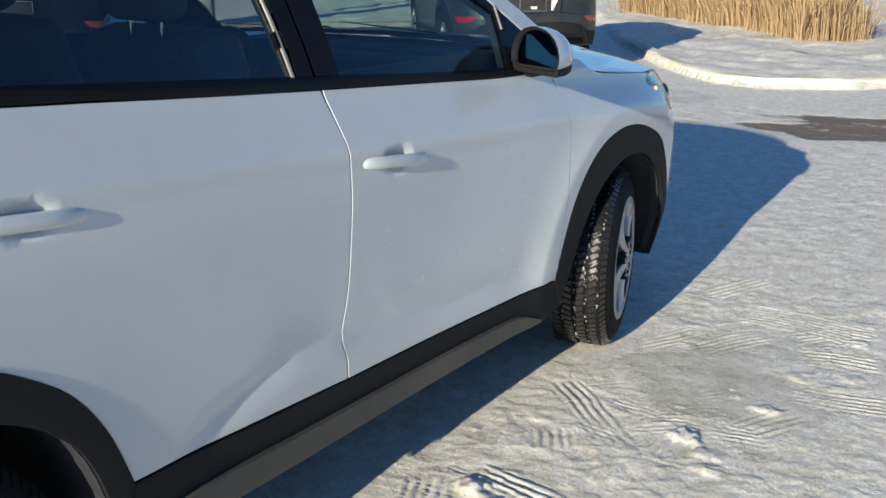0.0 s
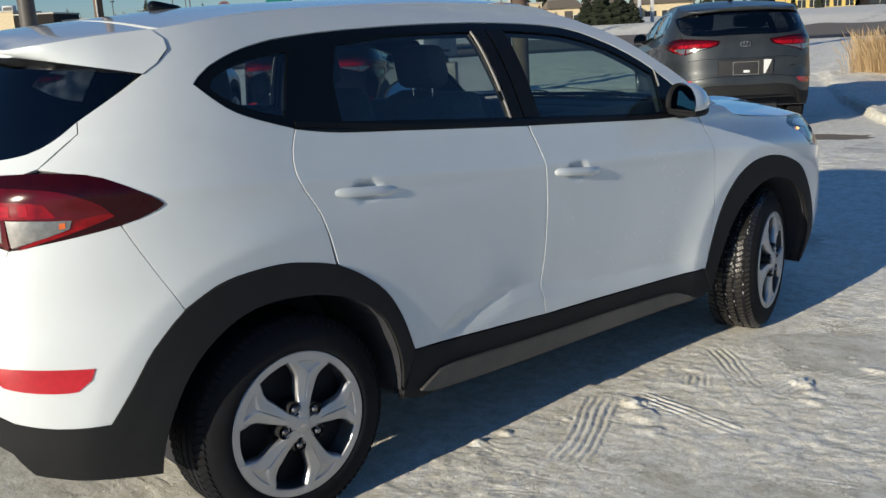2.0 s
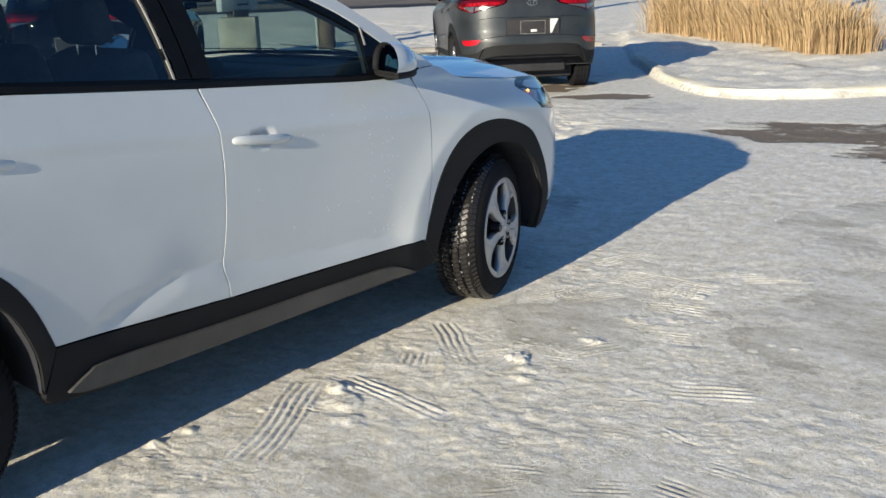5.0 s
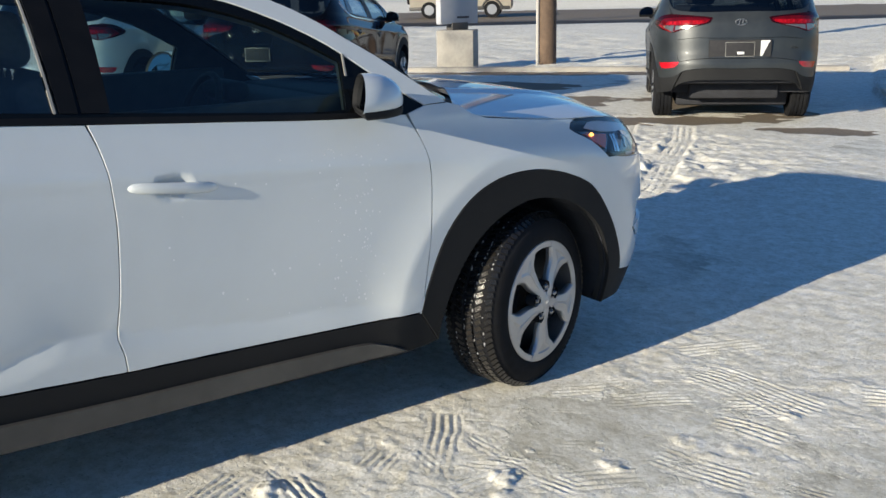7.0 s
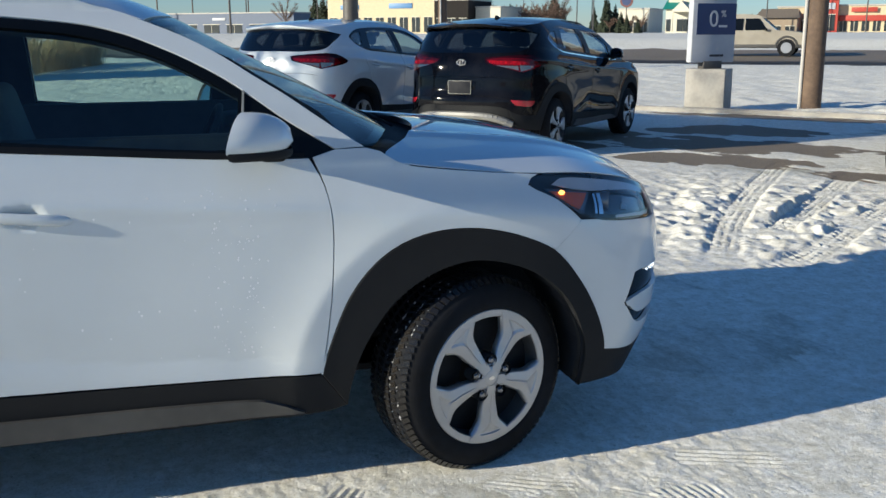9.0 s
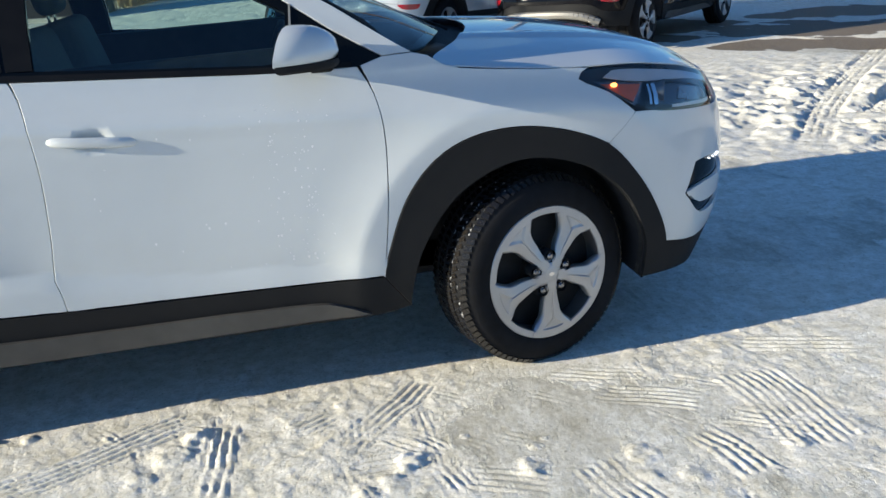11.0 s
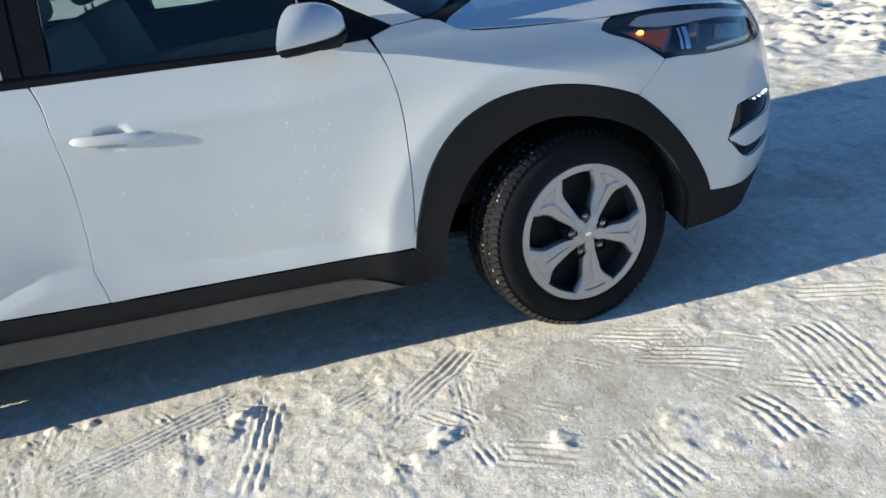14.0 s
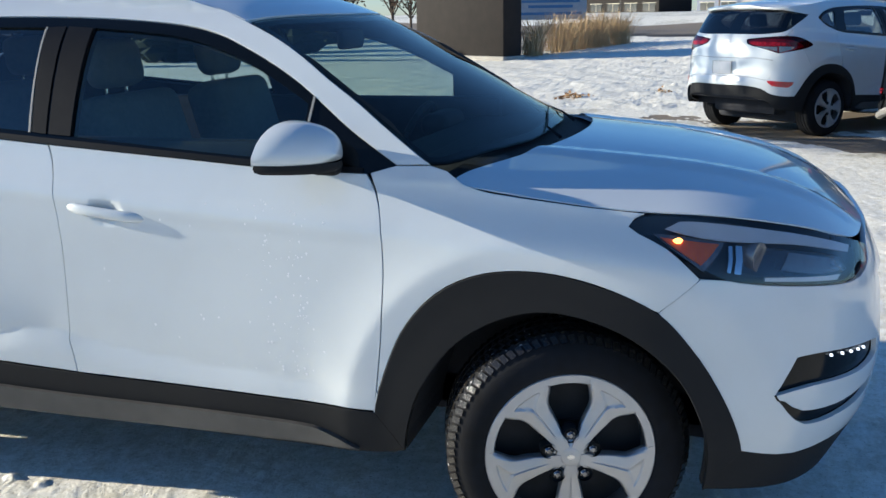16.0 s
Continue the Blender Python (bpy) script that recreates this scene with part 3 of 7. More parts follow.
def build_car(paint, steer, label):
    car = thing("car", label=label, category="car")
    dlo = smooth_loop(flank(*DLO_LOW, *DLO_TOP), keep=(0, 8, 9))
    panes = [smooth_loop(flank(*p), keep=k) for p, k in ((PANE_FRONT, (0, 2, 3, 4, 8)), (PANE_REAR, (0, 2, 4, 6)), (PANE_QUARTER, (0, 5)))]

    # doors
    fd = flank((-0.238, 1.156), (0.2, 1.125), (0.52, 1.103), *GAP_F, *GAP_B[:-1])
    doors_f = sheet("front_door", smooth_loop(fd, keep=(0, 3, 7, 8)), side, paint, car, off=0.003, cell=0.018, mirror=True)
    rd = flank((-1.224, 1.250), (-1.06, 1.222), (-0.745, 1.196), (-0.242, 1.156), *GAP_B[-2::-1], *ARCH_R[:4], *GAP_C[2:0:-1])
    doors_r = sheet("rear_door", smooth_loop(rd, keep=(0, 3, 9, 10, 13)), side, paint, car, off=0.0015, cell=0.018, mirror=True)
    # quarter panel, roof rail and windscreen pillar in one pressing
    body = flank(*GAP_C[::-1], *DLO_LOW[1::-1], *DLO_TOP[:0:-1], (0.875, 1.119), *[(y, z + 0.001) for y, z in RAIL[-2:4:-1]], (0.0, 1.593), (-0.65, 1.616), (-1.2, 1.603), (-1.577, 1.563),
                 (-1.546, 1.508), (-1.637, 1.442), (-1.827, 1.33), (-1.834, 1.299), (-1.942, 1.212), (-1.847, 1.189), (-1.758, 1.149), (-1.694, 1.110), (-1.680, 1.096), (-1.694, 1.087), (-1.791, 1.055), (-1.688, 0.849), (-1.657, 0.792), *ARCH_R[6:3:-1])
    sheet("quarter_panel", smooth_loop(body, keep=(0, 3, 5, 18, 19, 31, 33, 34, 36, 37, 42, 44)), side, paint, car, cell=0.018, mirror=True)
    fender = flank((0.800, 1.098), *GAP_F[1:], *ARCH_F[:8], (1.699, 0.855), (1.612, 0.928), (1.514, 0.979), (1.550, 1.012), (1.347, 1.031), (1.118, 1.059), (1.02, 1.108), (0.972, 1.121), (0.875, 1.119))
    sheet("fender", smooth_loop(fender, keep=(0, 4, 5, 12, 13, 16, 19, 20, 21)), side, paint, car, off=0.003, cell=0.018, mirror=True)
    # bumpers
    fog_up = flank((1.900, 0.532), (1.952, 0.634), (2.01, 0.638)) + [nose(0.62, 0.626), nose(0.52, 0.605), nose(0.51, 0.565), nose(0.62, 0.548)] + flank((2.0, 0.547), (1.925, 0.537))
    fog_lo = flank((1.908, 0.521), (1.930, 0.514), (1.977, 0.479)) + [nose(0.714, 0.474), nose(0.60, 0.490), nose(0.50, 0.505), nose(0.52, 0.465), nose(0.657, 0.441)] + flank((1.985, 0.436))
    grille = over([nose(0.50, 0.80), nose(0.47, 0.62), nose(0.36, 0.53)])
    right = flank((1.598, 0.762), (1.699, 0.855), (1.768, 0.849), (1.853, 0.834), (2.091, 0.812), (2.139, 0.846), (2.137, 0.879)) + [nose(0.42, 0.905), nose(0.20, 0.91)]
    low = flank((1.705, 0.641), (1.787, 0.495), (1.826, 0.368), (1.96, 0.345)) + [nose(0.6, 0.36), nose(0.3, 0.38)]
    left_of = over(right)[len(right):]
    loop = right + left_of + list(reversed(over(low)))
    n = len(right)
    holes = [smooth_loop(h, keep=(0, 1)) for h in (fog_up, fog_lo)]
    def flip_loop(h):
        return over(h)[len(h):]
    sheet("front_bumper", smooth_loop(loop, keep=(0, 1, 5, 2 * n - 1, 2 * n - 2, 2 * n - 6, -1, -3, -9, -11)), side, paint, car, holes=holes + [flip_loop(h) for h in holes] + [smooth_loop(grille, keep=(0, 2, 3, 5))], cell=0.03, gap=0.0006, edge=0.0012)
    sheet("grille", smooth_loop(grille, keep=(0, 2, 3, 5)), side, M["gloss"], car, off=-0.03, cell=0.06)
    for h in holes:
        sheet("fog_lamp_recess", h, side, M["gloss"], car, off=-0.018, gap=0, thick=0.01, mirror=True, cell=0.03)
    sheet("fog_lamp_rim", flank((1.899, 0.534), (1.904, 0.535), (1.912, 0.520), (1.907, 0.518)), side, M["gloss"], car, off=0.002, gap=0, thick=0.004, mirror=True, cell=0.02)
    for i in range(5):
        for sg in (1, -1):
            x = 0.735 - i * 0.033
            p = side(*nose(x, 0.622 - 0.004 * i))
            bm = bmesh.new()
            box(bm, (0.014, 0.008, 0.005), (sg * (p.x - 0.008), p.y - 0.011, 0.618 - 0.004 * i), 0.002)
            part("daytime_led", bm, M["led"], car)
    clad_f = flank(*ARCH_F, *WELL_F[::-1])
    sheet("front_arch_cladding", smooth_loop(clad_f, keep=(0, 10, 11, 22)), side, M["clad"], car, off=0.005, cell=0.03, mirror=True, thick=0.012)
    lip_r = flank((1.826, 0.368), (1.96, 0.345)) + [nose(0.6, 0.36), nose(0.3, 0.38)]
    lip_b = flank((1.730, 0.240), (1.95, 0.225)) + [nose(0.6, 0.22), nose(0.3, 0.22)]
    lip = over(lip_r) + list(reversed(over(lip_b)))
    sheet("front_lip", smooth_loop(lip, keep=(0, 7, 8, -1)), side, M["clad"], car, cell=0.04, thick=0.05)
    clad_r = flank(*ARCH_R, *WELL_R[::-1])
    sheet("rear_arch_cladding", smooth_loop(clad_r, keep=(0, 10, 11, 22)), side, M["clad"], car, off=0.005, gap=0.0012, edge=0.001, cell=0.03, mirror=True, thick=0.012)
    # rear valance: a corner piece on either side of a recessed middle
    joint, foot = tail(0.618, 0.574), by_y(-2.058, 0.366)
    edge_t = [tail(0.588, 0.592), tail(0.386, 0.621), tail(0.067, 0.619)]
    corner = flank((-1.881, 0.50), (-2.004, 0.504), (-2.092, 0.524)) + [tail(0.654, 0.547), joint, foot] + flank((-1.984, 0.346), (-1.757, 0.315))
    sheet("rear_corner_cladding", smooth_loop(corner, keep=(0, 4, 5, 7)), side, M["clad"], car, off=0.005, gap=-0.0008, edge=0.0, mirror=True, cell=0.03, thick=0.03)
    middle = over([foot, joint] + edge_t) + list(reversed(over([tail(0.638, 0.441), tail(0.461, 0.485), tail(0.086, 0.493)])))
    sheet("rear_lip", smooth_loop(middle, keep=(0, 1, 8, 9)), side, M["clad"], car, off=-0.014, gap=0.002, cell=0.04, thick=0.03)
    up = flank((-1.657, 0.792), (-1.688, 0.849), (-1.791, 1.055), (-2.036, 1.009), (-2.085, 0.882), (-2.111, 0.715)) + [tail(0.64, 0.690), tail(0.40, 0.725), tail(0.11, 0.726)]
    down = flank((-1.75, 0.70), (-1.818, 0.595), (-1.881, 0.50), (-2.004, 0.504), (-2.092, 0.524)) + [tail(0.654, 0.547)] + edge_t
    lamp_low = [flank((-1.899, 0.671), (-1.946, 0.608), (-2.10, 0.628)) + [tail(0.637, 0.690)]]
    sheet("rear_bumper", smooth_loop(over(up) + list(reversed(over(down))), keep=(0, 2, 3, 6, 11, 14, 15, 17, 18, 20, -3, -1)), side, paint, car, cell=0.022, gap=0.0012, edge=0.0016)
    sheet("rear_reflector", smooth_loop(lamp_low[0], keep=(0, 3)), side, M["reflector"], car, off=0.003, mirror=True, cell=0.025)
    # tailgate, its glass and lamps
    lamp_end = [tail(0.46, 1.182), tail(0.30, 1.160), tail(0.325, 1.117), tail(0.42, 1.088), tail(0.58, 1.052)]
    gate_up = flank((-1.834, 1.297), (-1.942, 1.212), (-1.982, 1.197)) + lamp_end + flank((-2.036, 1.009), (-2.070, 0.921)) + [tail(0.575, 0.938), tail(0.446, 0.950), tail(0.24, 0.945)]
    gate_low = flank((-2.085, 0.882), (-2.111, 0.716)) + [tail(0.64, 0.691), tail(0.40, 0.727), tail(0.11, 0.728)]
    gate_in = flank((-1.827, 1.330), (-1.952, 1.253)) + [tail(0.42, 1.226), tail(0.2, 1.228)]
    loop = over(gate_up) + list(reversed(over(gate_in)))
    sheet("tailgate", smooth_loop(loop, keep=(0, 1, 8, 9, 16, 17, 24, 25, 26, -1)), side, paint, car, cell=0.03, gap=0.0026, edge=0.0005)
    loop = over(gate_low) + list(reversed(over(gate_up[9:])))
    sheet("tailgate_lower_panel", smooth_loop(loop, keep=(0, 2, 7, 9, 10, -1)), side, paint, car, cell=0.03, gap=0.0026, edge=0.0005)
    lamp = flank((-1.678, 1.096), (-1.692, 1.110), (-1.758, 1.149), (-1.847, 1.189), (-1.982, 1.199)) + lamp_end + flank((-2.036, 1.007), (-1.791, 1.055), (-1.692, 1.087))
    lamps = sheet("tail_lamp", smooth_loop(lamp, keep=(10,)), side, M["red_dark"], car, off=0.0005, gap=-0.0035, mirror=True, cell=0.02, relief=lambda p: 0.003 * bell((p.z - 1.11) / 0.08))
    glow = flank((-1.800, 1.078), (-1.825, 1.108), (-1.88, 1.140), (-1.95, 1.160)) + [tail(0.62, 1.170), tail(0.46, 1.168), tail(0.325, 1.148), tail(0.345, 1.120), tail(0.44, 1.090), tail(0.60, 1.050)] + flank((-2.036, 1.014), (-1.96, 1.026), (-1.87, 1.054))
    band = flank((-1.93, 1.088), (-1.95, 1.122)) + [tail(0.66, 1.134), tail(0.52, 1.138), tail(0.35, 1.138), tail(0.36, 1.116), tail(0.46, 1.096)] + flank((-2.04, 1.088))
    wedge = [tail(0.445, 1.084)] + flank((-2.062, 1.078), (-2.040, 1.078), (-2.045, 1.026)) + [tail(0.62, 1.048)]
    clear = flank((-2.030, 1.084), (-1.898, 1.078), (-1.906, 1.056), (-1.955, 1.038), (-2.029, 1.012))
    crescent = flank((-1.800, 1.080), (-1.87, 1.056), (-1.96, 1.026), (-2.02, 1.006), (-1.97, 1.034), (-1.90, 1.054), (-1.89, 1.076), (-1.81, 1.088))
    divider = flank((-2.031, 1.084), (-2.039, 1.084), (-2.043, 1.010), (-2.033, 1.008))
    spot = flank((-1.912, 1.073), (-1.925, 1.073), (-1.928, 1.057), (-1.914, 1.058))
    # flat pieces in brighter red, painted as the glint of tilted facets
    facets = [[tail(x, z0), tail(x + 0.018, z0), tail(x + 0.022, z1), tail(x + 0.004, z1)] for x, z0, z1 in ((0.41, 1.112, 1.124), (0.452, 1.104, 1.130), (0.488, 1.116, 1.132), (0.545, 1.102, 1.130), (0.60, 1.098, 1.114), (0.632, 1.108, 1.128))]
    facets += [flank((y, 1.094), (y - 0.018, 1.094), (y - 0.016, 1.124), (y + 0.002, 1.122)) for y in (-2.02, -1.985)]
    for a in lamps:
        side_of = 1 if a is lamps[0] else -1
        def half(nm, lp, m, o):
            x = sheet(nm, smooth_loop(lp, keep=tuple(range(len(lp))) if len(lp) < 6 else (0,)), side, m, a, off=o, gap=0, thick=0.004, cell=0.02)
            if side_of < 0:
                for vert in x.data.vertices:
                    vert.co.x = -vert.co.x
                x.data.flip_normals()
            return x
        half("red_panel", glow, M["red_mid"], 0.0044)
        half("red_band", band, M["red"], 0.0056)
        for piece in facets:
            half("red_facet", piece, M["red_facet"], 0.0066)
        half("reversing_lamp", wedge, M["clear"], 0.0060)
        half("clear_insert", clear, M["clear"], 0.0062)
        half("red_crescent", crescent, M["red"], 0.0052)
        half("amber_spot", spot, M["amber"], 0.0076)
        half("lamp_divider", divider, M["red_mid"], 0.0072)
    rg = flank((-1.650, 1.440), (-1.827, 1.328), (-1.952, 1.251)) + [tail(0.42, 1.224), tail(0.2, 1.226)]
    rg_up = flank((-1.665, 1.470), (-1.76, 1.495)) + [tail(0.4, 1.512), tail(0.2, 1.515)]
    sheet("rear_window", smooth_loop(over(rg) + list(reversed(over(rg_up))), keep=(0, 9, 10, -1)), side, M["glass_b"], car, off=-0.004, cell=0.05, thick=0.006)
    # window frames, panes
    sheet("window_frame", dlo, side, M["gloss"], car, holes=panes, off=-0.003, cell=0.04, mirror=True, gap=0.001)
    pil = flank((-0.245, 1.185), (-0.166, 1.180), (-0.172, 1.499), (-0.262, 1.505))
    pil2 = flank((-0.303, 1.190), (-0.252, 1.185), (-0.269, 1.505), (-0.333, 1.503))
    for p in (pil, pil2):
        sheet("pillar_cover", smooth_loop(p, keep=(0, 1, 2, 3)), side, M["pillar"], car, off=0.002, mirror=True, cell=0.03, thick=0.006)
    belt = flank((-1.22, 1.252), (-0.745, 1.196), (-0.24, 1.156), (0.2, 1.125), (0.52, 1.103), (0.78, 1.094), (0.78, 1.112), (0.52, 1.122), (0.2, 1.144), (-0.24, 1.176), (-0.745, 1.216), (-1.22, 1.272))
    sheet("belt_strip", smooth_loop(belt, keep=(0, 5, 6, 11)), side, M["pillar"], car, off=0.003, mirror=True, cell=0.04, thick=0.008)
    for p, m, nm in zip(panes, (M["glass_f"], M["glass_r"], M["glass_r"]), ("front_window", "rear_window", "quarter_window")):
        sheet(nm, p, side, m, car, off=-0.009, cell=0.05, mirror=True, gap=-0.004, thick=0.004)
    sail = flank((0.598, 1.232), (0.605, 1.232), (0.612, 1.300), (0.606, 1.300))
    sheet("sail_strip", sail, side, M["strip"], car, off=0.0015, gap=0, mirror=True, cell=0.03, thick=0.004)
    # run of bright edge along the rear door glass
    trim = flank((-0.3185, 1.19), (-0.3085, 1.19), (-0.3345, 1.505), (-0.3435, 1.505))
    sheet("glass_run", smooth_loop(trim, keep=(0, 1, 2, 3)), side, M["strip"], car, off=0.0, mirror=True, cell=0.03, thick=0.006)
    # sills
    sill = flank((-0.866, 0.466), (-0.208, 0.428), (0.804, 0.404), (0.889, 0.282), (0.70, 0.262), (-0.163, 0.262), (-0.80, 0.275), (-0.915, 0.31))
    sheet("sill_cladding", smooth_loop(sill, keep=(0, 2, 3, 7)), side, M["clad"], car, off=0.002, mirror=True, thick=0.05)
    rock = flank((-0.845, 0.312), (-0.766, 0.357), (-0.69, 0.370), (-0.2, 0.350), (0.5, 0.342), (0.65, 0.325), (0.749, 0.280), (-0.163, 0.272), (-0.716, 0.288))
    sheet("rocker_panel", smooth_loop(rock, keep=(0, 6)), side, M["rocker"], car, off=0.016, mirror=True, thick=0.02)
    # head lamps
    hl = smooth_loop(flank(*LAMP_F), keep=(5, 6))
    heads = sheet("head_lamp", hl, side, M["lamp_in"], car, off=-0.035, mirror=True, thick=0.02, cell=0.03)
    for a in heads:
        sg = 1 if a is heads[0] else -1
        def half(nm, lp, m, o, keep=(0,), t=0.004):
            x = sheet(nm, smooth_loop(lp, keep=keep), side, m, a, off=o, gap=0, thick=t, cell=0.02)
            if sg < 0:
                for vert in x.data.vertices:
                    vert.co.x = -vert.co.x
                x.data.flip_normals()
            return x
        half("lamp_cover", flank(*LAMP_F), M["glass_l"], -0.002, (5, 6))
        half("amber_frame", flank((1.572, 0.969), (1.760, 0.950), (1.708, 0.874)), M["clear"], -0.016, (0, 1, 2))
        half("amber_reflector", flank((1.592, 0.958), (1.743, 0.940), (1.700, 0.890)), M["amber"], -0.010, (0, 1, 2))
        half("lamp_eyebrow", flank((1.604, 0.976), (1.640, 0.993), (1.754, 0.984), (1.939, 0.950), (2.085, 0.898), (2.08, 0.884), (1.936, 0.927), (1.753, 0.946), (1.662, 0.961)), M["brow"], -0.006, (0, 4, 5))
        half("reflector_bowl", flank((1.80, 0.938), (1.92, 0.925), (2.08, 0.880), (2.10, 0.845), (2.05, 0.838), (1.86, 0.860), (1.80, 0.875)), M["lamp_grey"], -0.030, (0,), 0.01)
        half("reflector_facet", flank((1.93, 0.915), (2.03, 0.888), (2.075, 0.870), (2.085, 0.848), (2.02, 0.848), (1.91, 0.872)), M["clear"], -0.026, (0, 2, 3, 5), 0.006)
        half("chrome_bar", flank((1.765, 0.935), (1.775, 0.934), (1.775, 0.868), (1.765, 0.872)), M["chrome"], -0.008, (0, 1, 2, 3), 0.02)
        half("chrome_bar", flank((1.783, 0.935), (1.800, 0.933), (1.800, 0.864), (1.783, 0.867)), M["chrome"], -0.008, (0, 1, 2, 3), 0.02)
        half("lower_bar", flank((1.86, 0.854), (2.06, 0.838), (2.05, 0.826), (1.86, 0.844)), M["plate_white"], -0.008, (0, 1, 2, 3))
        half("amber_bulb", flank((1.626, 0.950), (1.634, 0.955), (1.644, 0.955), (1.651, 0.949), (1.646, 0.943), (1.634, 0.943)), M["amber_lit"], -0.005, ())
        bm = bmesh.new()
        p = side(*by_y(1.87, 0.897))
        q = Vector((0.55, 1.0, 0)).normalized()
        tube(bm, p - q * 0.09, p - q * 0.030, 0.036, 0.040, n=24)
        o = part("projector", bm, M["clear"], a)
        if sg < 0:
            for vert in o.data.vertices:
                vert.co.x = -vert.co.x
            o.data.flip_normals()
    # bonnet, screens, roof
    def edge_x(y):
        return half_at(y, curve(HOOD_EDGE, y))
    bonnet = [(edge_x(y) - 0.004, y) for y in (1.03, 1.12, 1.3, 1.5, 1.7, 1.85, 1.97, 2.06)] + [(0.50, 2.118), (0.22, 2.155)]
    bonnet += [(-x, y) for x, y in reversed(bonnet)]
    rear_edge = [(-0.77, 1.055), (-0.55, 1.178), (-0.3, 1.262), (0.0, 1.29), (0.3, 1.262), (0.55, 1.178), (0.77, 1.055)]
    sheet("bonnet", smooth_loop(bonnet + rear_edge, keep=(0, 19)), hood, paint, car, cell=0.035, gap=0.0025, thick=0.004)
    cowl = [(0.84, 1.02), (0.75, 1.125), (0.55, 1.225), (0.3, 1.30), (0.0, 1.33)]
    cowl = cowl + [(-x, y) for x, y in reversed(cowl[:-1])] + [(-0.80, 0.98), (-0.4, 1.10), (0.0, 1.14), (0.4, 1.10), (0.80, 0.98)]
    sheet("cowl", smooth_loop(cowl, keep=(0, 8, 9, 13)), lambda x, y: Vector((x, y, 1.10 + 0.30 * max(0.0, 1.22 - y) * max(0.0, 1 - (x / 0.8) ** 2) - 0.03 * x * x)), M["clad"], car, cell=0.05)
    def rail_x(y):
        return half_at(y, curve(RAIL, y))
    ws = [(rail_x(y) - 0.012, y) for y in (0.34, 0.45, 0.6, 0.75, 0.88, 0.965)]
    screen = ws + [(0.75, 1.035), (0.45, 1.130), (0.2, 1.170)] + [(-0.2, 1.170), (-0.45, 1.130), (-0.75, 1.035)] + [(-x, y) for x, y in reversed(ws)] + [(-0.35, 0.405), (0.0, 0.435), (0.35, 0.405)]
    scr_loop = smooth_loop(screen, keep=(0, 5, 12, 17))
    inner_scr = shrink(scr_loop, 0.035)
    sheet("windscreen", scr_loop, top, M["glass_w"], car, off=-0.003, cell=0.06, thick=0.005)
    sheet("windscreen_border", scr_loop, top, M["gloss"], car, holes=[inner_scr], off=-0.010, cell=0.06, thick=0.004)
    rf = [(rail_x(y) - 0.003, y) for y in (0.33, 0.2, 0.0, -0.3, -0.65, -1.0, -1.3, -1.55)]
    roof = rf + [(-x, y) for x, y in reversed(rf)] + [(-0.35, 0.40), (0.0, 0.43), (0.35, 0.40)]
    sheet("roof", smooth_loop(roof, keep=(0, 7, 8, 15)), top, paint, car, cell=0.05)
    upper = [(0.712, -1.575, 1.562), (0.690, -1.73, 1.556), (0.640, -1.86, 1.550), (0.480, -1.945, 1.553), (0.25, -1.975, 1.559), (0.0, -1.985, 1.562)]
    lower = [(0.772, -1.637, 1.443), (0.715, -1.76, 1.470), (0.635, -1.855, 1.492), (0.465, -1.928, 1.510), (0.24, -1.955, 1.516), (0.0, -1.965, 1.518)]
    top_loop = [(x, y) for x, y, _ in upper] + [(-x, y) for x, y, _ in reversed(upper[:-1])]
    sheet("spoiler", smooth_loop(top_loop, keep=(0, 10)), top, paint, car, cell=0.05, thick=0.02, off=0.001)
    v, f = [], []
    half_cols = []
    for i in range(31):
        t = i / 6
        u, l = (Vector([curve([(k, p[c]) for k, p in enumerate(line)], t) for c in (0, 1, 2)]) for line in (upper, lower))
        if i > 0:
            u.z = top(u.x, u.y).z + 0.001
        first = max(0.0, 1 - t) ** 2
        out = Vector((0.011, 0.056, 0.004)) * first + Vector((u.x * 0.3, -0.5, 0)).normalized() * 0.008 * (1 - first)
        pts = [u, u.lerp(l, 0.25) + out * 0.75, u.lerp(l, 0.5) + out, u.lerp(l, 0.8) + out * 0.6, l]
        half_cols.append(pts + [Vector((l.x * 0.93, l.y + 0.06, l.z - 0.004)), Vector((l.x * 0.86, l.y + 0.12, min(l.z, 1.475)))])
    rows = half_cols + [[Vector((-p.x, p.y, p.z)) for p in c] for c in reversed(half_cols[:-1])]
    for c in rows:
        v += c
    for i in range(len(rows) - 1):
        for j in range(6):
            f.append((i * 7 + j, i * 7 + j + 1, (i + 1) * 7 + j + 1, (i + 1) * 7 + j))
    me = mesh_object("spoiler_edge", v, f, paint, car)
    me.data.set_sharp_from_angle(angle=radians(50))
    bm = bmesh.new()
    box(bm, (0.42, 0.01, 0.02), (0, -1.90, 1.485), 0.003)
    part("high_brake_lamp", bm, M["red_dark"], car)
    bm = bmesh.new()
    box(bm, (0.045, 0.125, 0.042), (0, -1.20, 1.640), 0.018, 3, Matrix.Rotation(radians(-12), 4, "X"))
    part("roof_antenna", bm, M["gloss"], car, "black shark-fin roof antenna")
